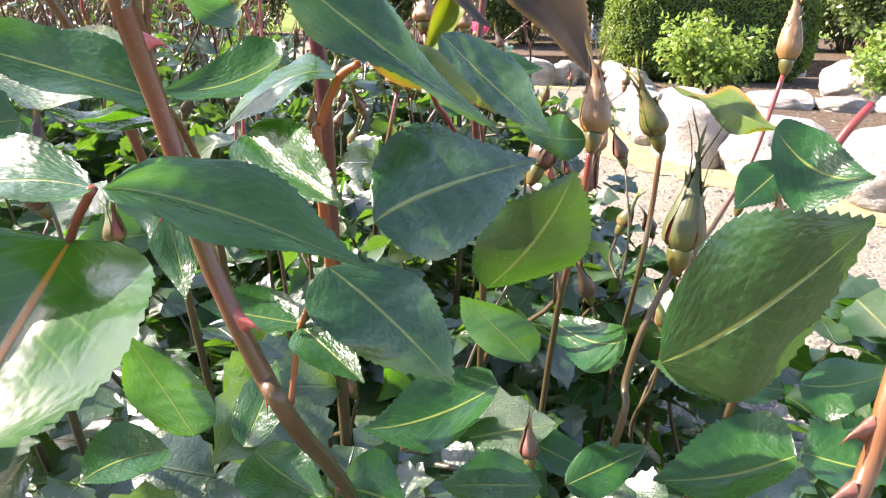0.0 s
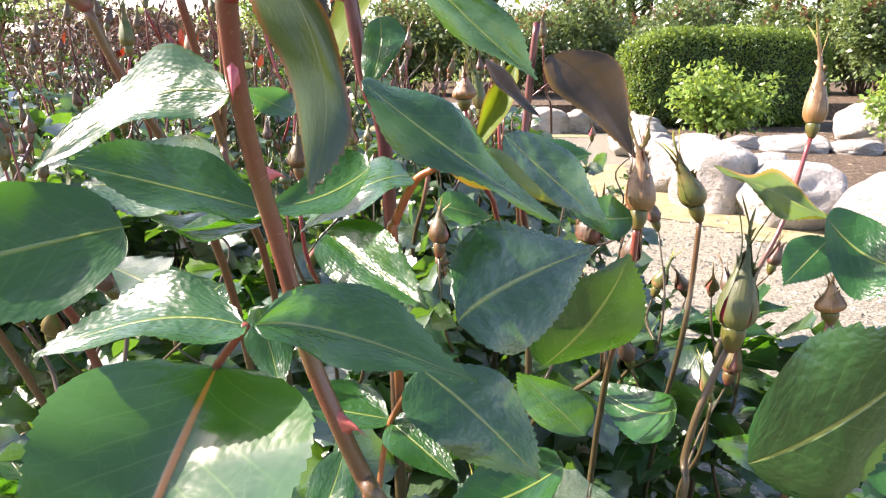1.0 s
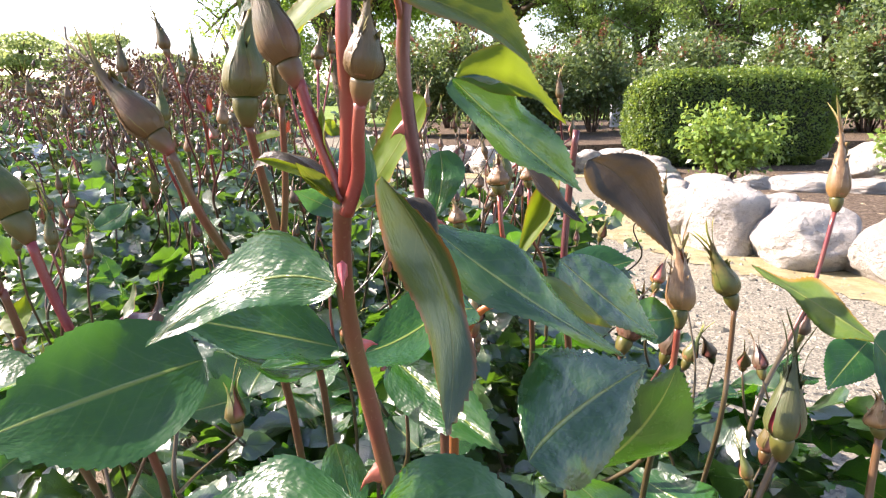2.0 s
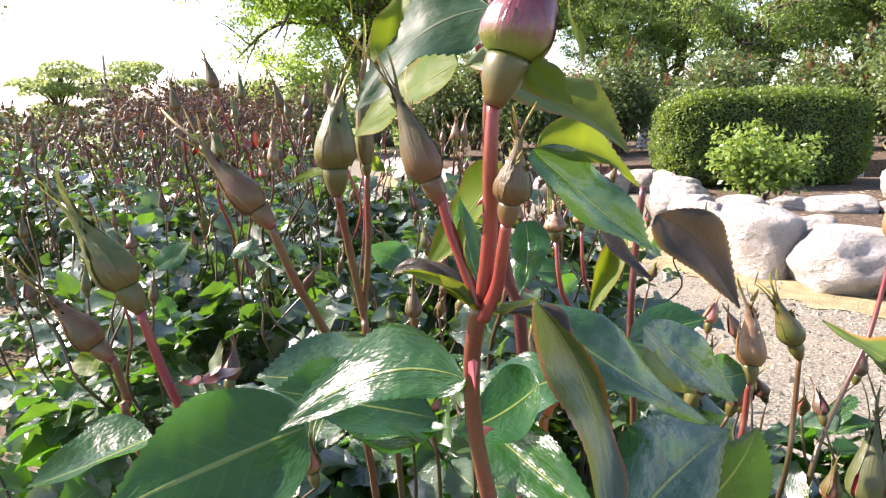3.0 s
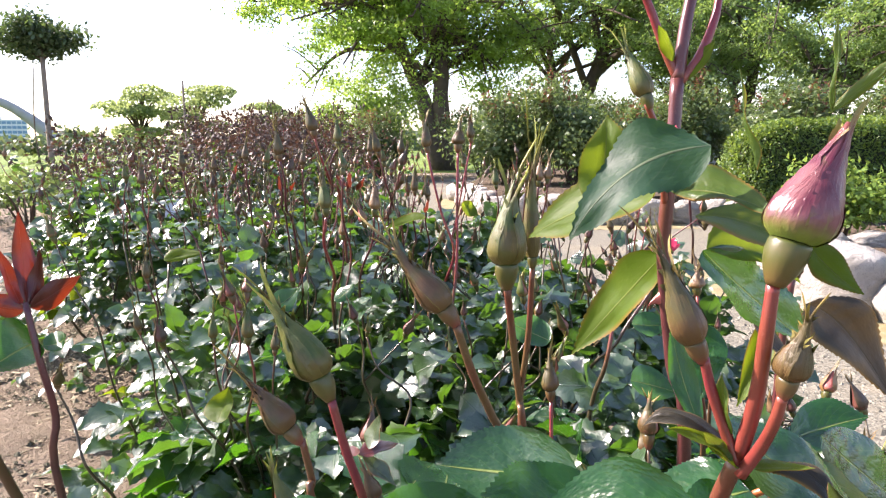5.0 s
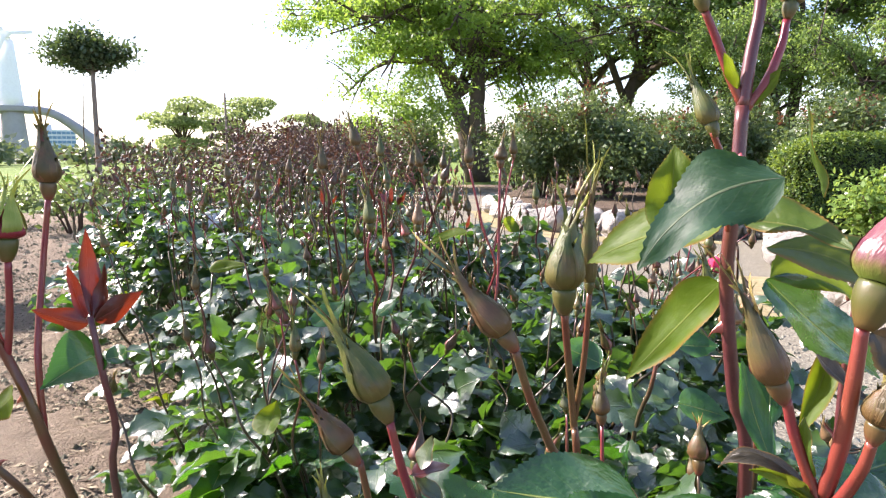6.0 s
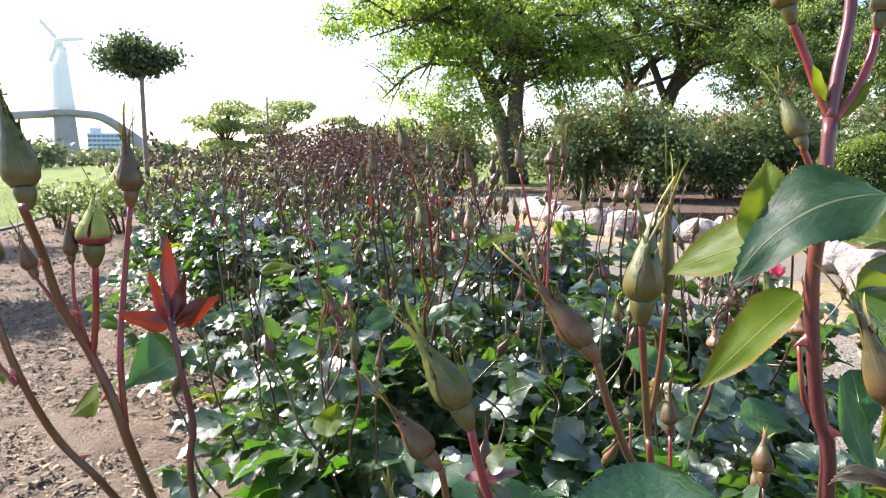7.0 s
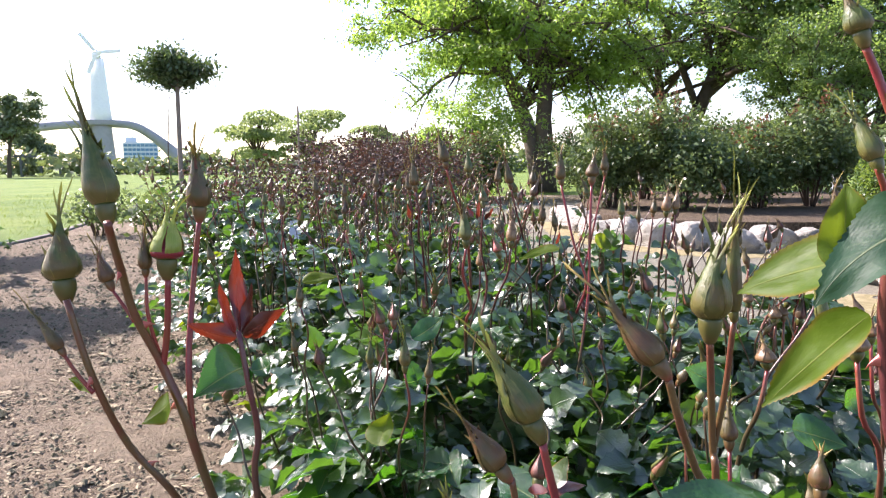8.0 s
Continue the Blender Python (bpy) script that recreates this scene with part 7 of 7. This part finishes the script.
big_tree(51, (-2.6, 25.2, 0), (((-2.0, 0.3, 6.5), 0.36), ((0.2, 0.2, 6.8), 0.38)), ((-1.9, -0.5, 7.0), (6.3, 5.5, 5.3)), 17, 300, 54000, CAMPHOR, "broad camphor tree with bright spring foliage and twin trunks", 0.15, 0.9, -0.85)
big_tree(52, (2.6, 28.6, 0), (((1.9, 0.3, 6.5), 0.40), ((-1.0, 0.4, 6.0), 0.24)), ((1.6, 0.0, 7.4), (6.2, 5.0, 5.2)), 14, 240, 42000, CAMPHOR_DARK, "broad dark evergreen tree with a leaning trunk", 0.16, 0.9, -0.75)
third = big_tree(53, (9.6, 28.0, 0), (((0.6, 0.3, 6.0), 0.30), ((-0.8, 0.4, 5.5), 0.22)), ((0.3, 0.0, 6.6), (5.0, 4.5, 4.9)), 11, 240, 26000, CAMPHOR_DARK, "tall evergreen tree with several thin trunks", 0.17)
copy_thing(third, pose(17.0, 27.0, 0, 0, 0, 130))
copy_thing(third, pose(24.0, 25.0, 0, 0, 0, 250))
for x, y, s, a in ((6.4, 24.0, 0.55, 40), (10.5, 22.5, 0.6, 170), (14.5, 21.5, 0.62, 290)):
    copy_thing(third, pose(x, y, 0, 0, 0, a) @ Matrix.Scale(s, 4))


def lollipop_tree(at):
    """A standard tree: bare stem tied to a stake, flat wide head."""
    tree = empty("standard_tree", at, "clipped standard tree with a flat dark head on a bare stem", "tree")
    limb(tree, [(0, 0, -0.02), (-0.02, 0, 1.2), (0.0, 0, 2.5)], 0.048, 0.038, "trunk", 8, 2, STAKE)
    rng = np.random.default_rng(61)
    spots = []
    for q in range(14):
        a = q * 0.9 + rng.uniform(0, 0.4)
        far = rng.uniform(0.2, 0.78)
        goal = np.array((math.cos(a) * far - 0.13, math.sin(a) * far, 2.68 + (0.42 - 0.42 * far) * rng.uniform(0.5, 1.2)))
        _, line = limb(tree, [(0, 0, 2.45), goal * np.array((0.4, 0.4, 1)) - (0, 0, 0.12), goal], 0.018, 0.006, "limb", 5, q)
        spots += line[3:]
    spots = np.array(spots)
    n = 5200
    p = spots[rng.integers(0, len(spots), n)] + rng.normal(0, 1, (n, 3)) * np.array((0.12, 0.12, 0.085))
    quad_cloud("crown", p, np.tile((0, 0, 1.0), (n, 1)), 0.085, TOPIARY_LEAF, tree, 62, 0.2)
    return tree


standard = lollipop_tree((-7.66, 10.2, 0))
# two more copies, added out of view to throw their shadows onto the soil
for x, y, a in ((-9.9, 6.9, 60), (-7.6, 4.5, 200)):
    copy_thing(standard, pose(x, y, 0, 0, 0, a))
stake = empty("tree_stake", (-7.74, 10.12, 0), "thin dark wire and stake beside the standard tree", "stake")
limb(stake, [(-0.02, 0, -0.02), (-0.05, 0, 0.5), (-0.14, 0.02, 1.3), (-0.05, 0.02, 2.35)], 0.011, 0.009, "rod", 6, 3)


def cloud_pine(at, s, seed, label, pads=9):
    tree = empty("cloud_pine", at, label, "pine tree", "cloud-pruned pines")
    rng = np.random.default_rng(seed)
    limb(tree, [(0, 0, -0.02), (0.25 * s, 0, 0.35 * s), (-0.1 * s, 0.1, 0.7 * s), (0.1 * s, 0, 1.05 * s)], 0.05 * s, 0.02 * s, "trunk", 8, seed)
    at_all, nrm = [], []
    for q in range(pads):
        a = rng.uniform(0, 6.28)
        h = rng.uniform(0.45, 1.18) * s
        c = np.array((math.cos(a) * 0.45 * s * rng.uniform(0.2, 1), math.sin(a) * 0.6 * s * rng.uniform(0.2, 1), h))
        limb(tree, [(0, 0, h * 0.55), c * np.array((0.5, 0.5, 0.85)), c], 0.018 * s, 0.008 * s, "limb", 5, q)
        n = 520
        d = rng.normal(0, 1, (n, 3))
        d /= np.linalg.norm(d, axis=1, keepdims=True)
        d[:, 2] = np.abs(d[:, 2]) * 0.9 - 0.1
        at_all.append(c + d * np.array((0.30, 0.30, 0.13)) * s * rng.uniform(0.7, 1.15))
        nrm.append(d)
    quad_cloud("crown", np.concatenate(at_all), np.concatenate(nrm), 0.085 * s ** 0.5, PINE_LEAF, tree, seed + 1, -0.2)
    return tree


cloud_pine((-17.9, 30.9, 0), 3.2, 71, "cloud-pruned pine with flat yellow-green pads", 14)
cloud_pine((-15.3, 31.5, 0), 3.15, 72, "cloud-pruned pine with flat yellow-green pads", 14)
cloud_pine((-14.0, 38.3, 0), 3.3, 74, "small flat-topped pine on a tall stem", 6)
cloud_pine((-12.0, 37.0, 0), 2.9, 75, "cloud-pruned pine with dark pads", 7)
pole = empty("thin_pole", (-8.5, 16.6, 0), "thin grey bare pole by the lawn", "pole")
limb(pole, [(0, 0, -0.02), (0, 0, 1.4), (0.01, 0, 2.72)], 0.032, 0.026, "shaft", 8, 5, STAKE)
for i, (x, y, s) in enumerate(((-63.0, 57.5, 1.25), (-68.0, 55.0, 1.35), (-81, 78, 0.75))):
    t = big_tree(81 + i, (x, y, 0), (((0.5, 0.2, 4.5 * s), 0.25),), ((0.2, 0, 5.2 * s), (3.8 * s, 3.0, 2.6 * s)), 9, 120, 9000, FAR_LEAF, "far broad tree beyond the lawn", 0.42, 0.4)
for i in range(26):
    a = -1.05 + i * 0.058
    d = 95 + 9 * math.sin(i * 2.3)
    b = shrub(200 + i, (math.sin(a) * d, math.cos(a) * d, 0), 4.2, 2.2 + 0.9 * math.sin(i * 1.7), 420, 0.9, FAR_LEAF, "far shrubs at the edge of the lawn", 4, 0.0, 0.4, "shrub", "far shrubs")

# ---------------------------------------------------------------- markers and small built things
post = empty("marker_post", (4.2, 14.15, 0.32), "pale painted square marker post in the rose bed", "post")
bm = bmesh.new()
box(bm, (0.17, 0.17, 0.82), (0, 0, 0.40), None, 0.012)
box(bm, (0.20, 0.20, 0.04), (0, 0, 0.82), None, 0.01)
part("shaft", bm, POST, post)
sign = empty("plant_label", (-1.86, 3.05, 0), "small white plant label on a stake among the roses", "sign")
bm = bmesh.new()
box(bm, (0.065, 0.010, 0.11), (0, 0, 0.74), pose(0, 0, 0, -18, 0, 10), 0.003)
part("plate", bm, POST, sign, "white plastic plate")
bm = bmesh.new()
box(bm, (0.018, 0.010, 0.74), (0, 0.012, 0.35), None, 0.002)
part("stake", bm, STAKE, sign)
bag = empty("plastic_bag", (0.60, 1.82, 0), "crumpled black plastic bag on the gravel", "bag")
bm = bmesh.new()
bmesh.ops.create_icosphere(bm, subdivisions=4, radius=1.0)
for v in bm.verts:
    d = v.co * (1 + 0.35 * noise.noise(v.co * 2.2) + 0.12 * noise.noise(v.co * 6))
    v.co = Vector((d.x * 0.15, d.y * 0.12, max(d.z, -0.6) * 0.13 + 0.075))
part("sack", bm, BLACK, bag, "", True)


def wind_turbine(at, turn):
    """A small turbine on a tapered mast over a concrete pier, with an arch springing from it on both sides."""
    thing = empty("wind_turbine", at, "white wind turbine on a concrete pier with sweeping arches", "wind turbine")
    thing.rotation_euler = (0, 0, turn)
    for name, z0, z1, r0, r1, m in (("pier", -0.1, 9.2, 2.35, 1.75, CONCRETE), ("mast", 9.2, 20.6, 2.0, 1.2, WHITE)):
        line = [np.array((0, 0, z0 + (z1 - z0) * q / 6)) for q in range(7)]
        v, f = tube_arrays(line, np.linspace(r0, r1, 7), 10)
        mesh_object(name, v, f, m, thing)
    bm = bmesh.new()
    box(bm, (5.0, 4.4, 0.9), (0, 0, 9.1), None, 0.15)
    part("collar", bm, CONCRETE, thing)
    bm = bmesh.new()
    box(bm, (1.5, 3.2, 1.5), (0, 0, 21.3), None, 0.3)
    nacelle = part("nacelle", bm, WHITE, thing)
    for q in range(3):
        a = radians(120 * q - 38)
        bm = bmesh.new()
        box(bm, (0.62, 0.18, 3.6), (0, 0, 2.2), None, 0.06)
        blade = part("blade", bm, WHITE, thing)
        blade.matrix_local = Matrix.Translation((0, -1.9, 21.4)) @ Matrix.Rotation(a, 4, "Y")
    for pts in (((0, 0, 9.1), (5.6, 0, 8.6), (10.0, 0, 5.6), (13.0, 0, 2.4), (14.6, 0, -0.3)), ((0, 0, 9.1), (-8, 0, 8.4), (-15.5, 0, 7.0), (-24, 0, 3.5), (-29, 0, -0.3))):
        line = curve_points(pts, 6)
        v, f = tube_arrays(line, [0.75 + 2.0 * (i / len(line)) ** 3 for i in range(len(line))], 8)
        mesh_object("arch", v, f, CONCRETE, thing)
    return thing


wind_turbine((-90.2, 102.6, 0), 0.72)


def office_block(at, turn):
    thing = empty("office_building", at, "pale blue office building with rows of windows", "building")
    thing.rotation_euler = (0, 0, turn)
    bm = bmesh.new()
    box(bm, (9.6, 8, 8.4), (0, 0, 4.2))
    wall = part("wall", bm, FACADE, thing)
    bm = bmesh.new()
    box(bm, (3.0, 3, 1.6), (-2.6, 0, 9.2))
    part("roof_house", bm, FACADE, thing)
    for storey in range(6):
        for col in range(8):
            bm = bmesh.new()
            box(bm, (1.02, 0.12, 0.75), (-4.1 + col * 1.17, -4.03, 1.0 + storey * 1.3))
            part("window", bm, GLASS, wall)
    return thing


office_block((-138.6, 173.5, 0), 0.66)


def pergola(at, turn):
    thing = empty("pergola", at, "dark timber pergola beyond the lawn", "pergola")
    thing.rotation_euler = (0, 0, turn)
    for i in range(5):
        for y in (-1.2, 1.2):
            bm = bmesh.new()
            box(bm, (0.22, 0.22, 2.5), (-4 + 2 * i, y, 1.2), None, 0.02)
            part("column", bm, SLATE, thing)
    for i in range(14):
        bm = bmesh.new()
        box(bm, (0.16, 3.4, 0.16), (-4.5 + 0.7 * i, 0, 2.62), None, 0.02)
        part("rafter", bm, SLATE, thing)
    for y in (-1.2, 1.2):
        bm = bmesh.new()
        box(bm, (9.6, 0.2, 0.22), (0, y, 2.42), None, 0.02)
        part("beam", bm, SLATE, thing)


pergola((-65.5, 67.0, 0), 0.75)

# grass along the near edge of the lawn
rng = np.random.default_rng(77)
n = 9000
gx, gy = rng.uniform(-22, -7.5, n), rng.uniform(3, 26, n)
keep = gx < np.interp(gy, (3, 6.4, 8.2, 10.4, 14, 19.5, 26), (-7.7, -8.4, -8.9, -10.1, -8.7, -6.1, -3))
gp = np.stack([gx[keep], gy[keep], np.full(keep.sum(), 0.004)], 1)
ways = rng.normal(0, 0.45, (len(gp), 3)) + np.array((0, 0, 1.0))
v, f, uv = spread_leaves(small_leaf(2, 0.1, 0.2, 0.08), gp, ways, rng.normal(0, 1, (len(gp), 3)), rng.uniform(0.04, 0.11, len(gp)))
tagged(fast_object("grass", v, f, uv, GRASS, None, "short lawn grass along the edge", "stuff"), category="grass")
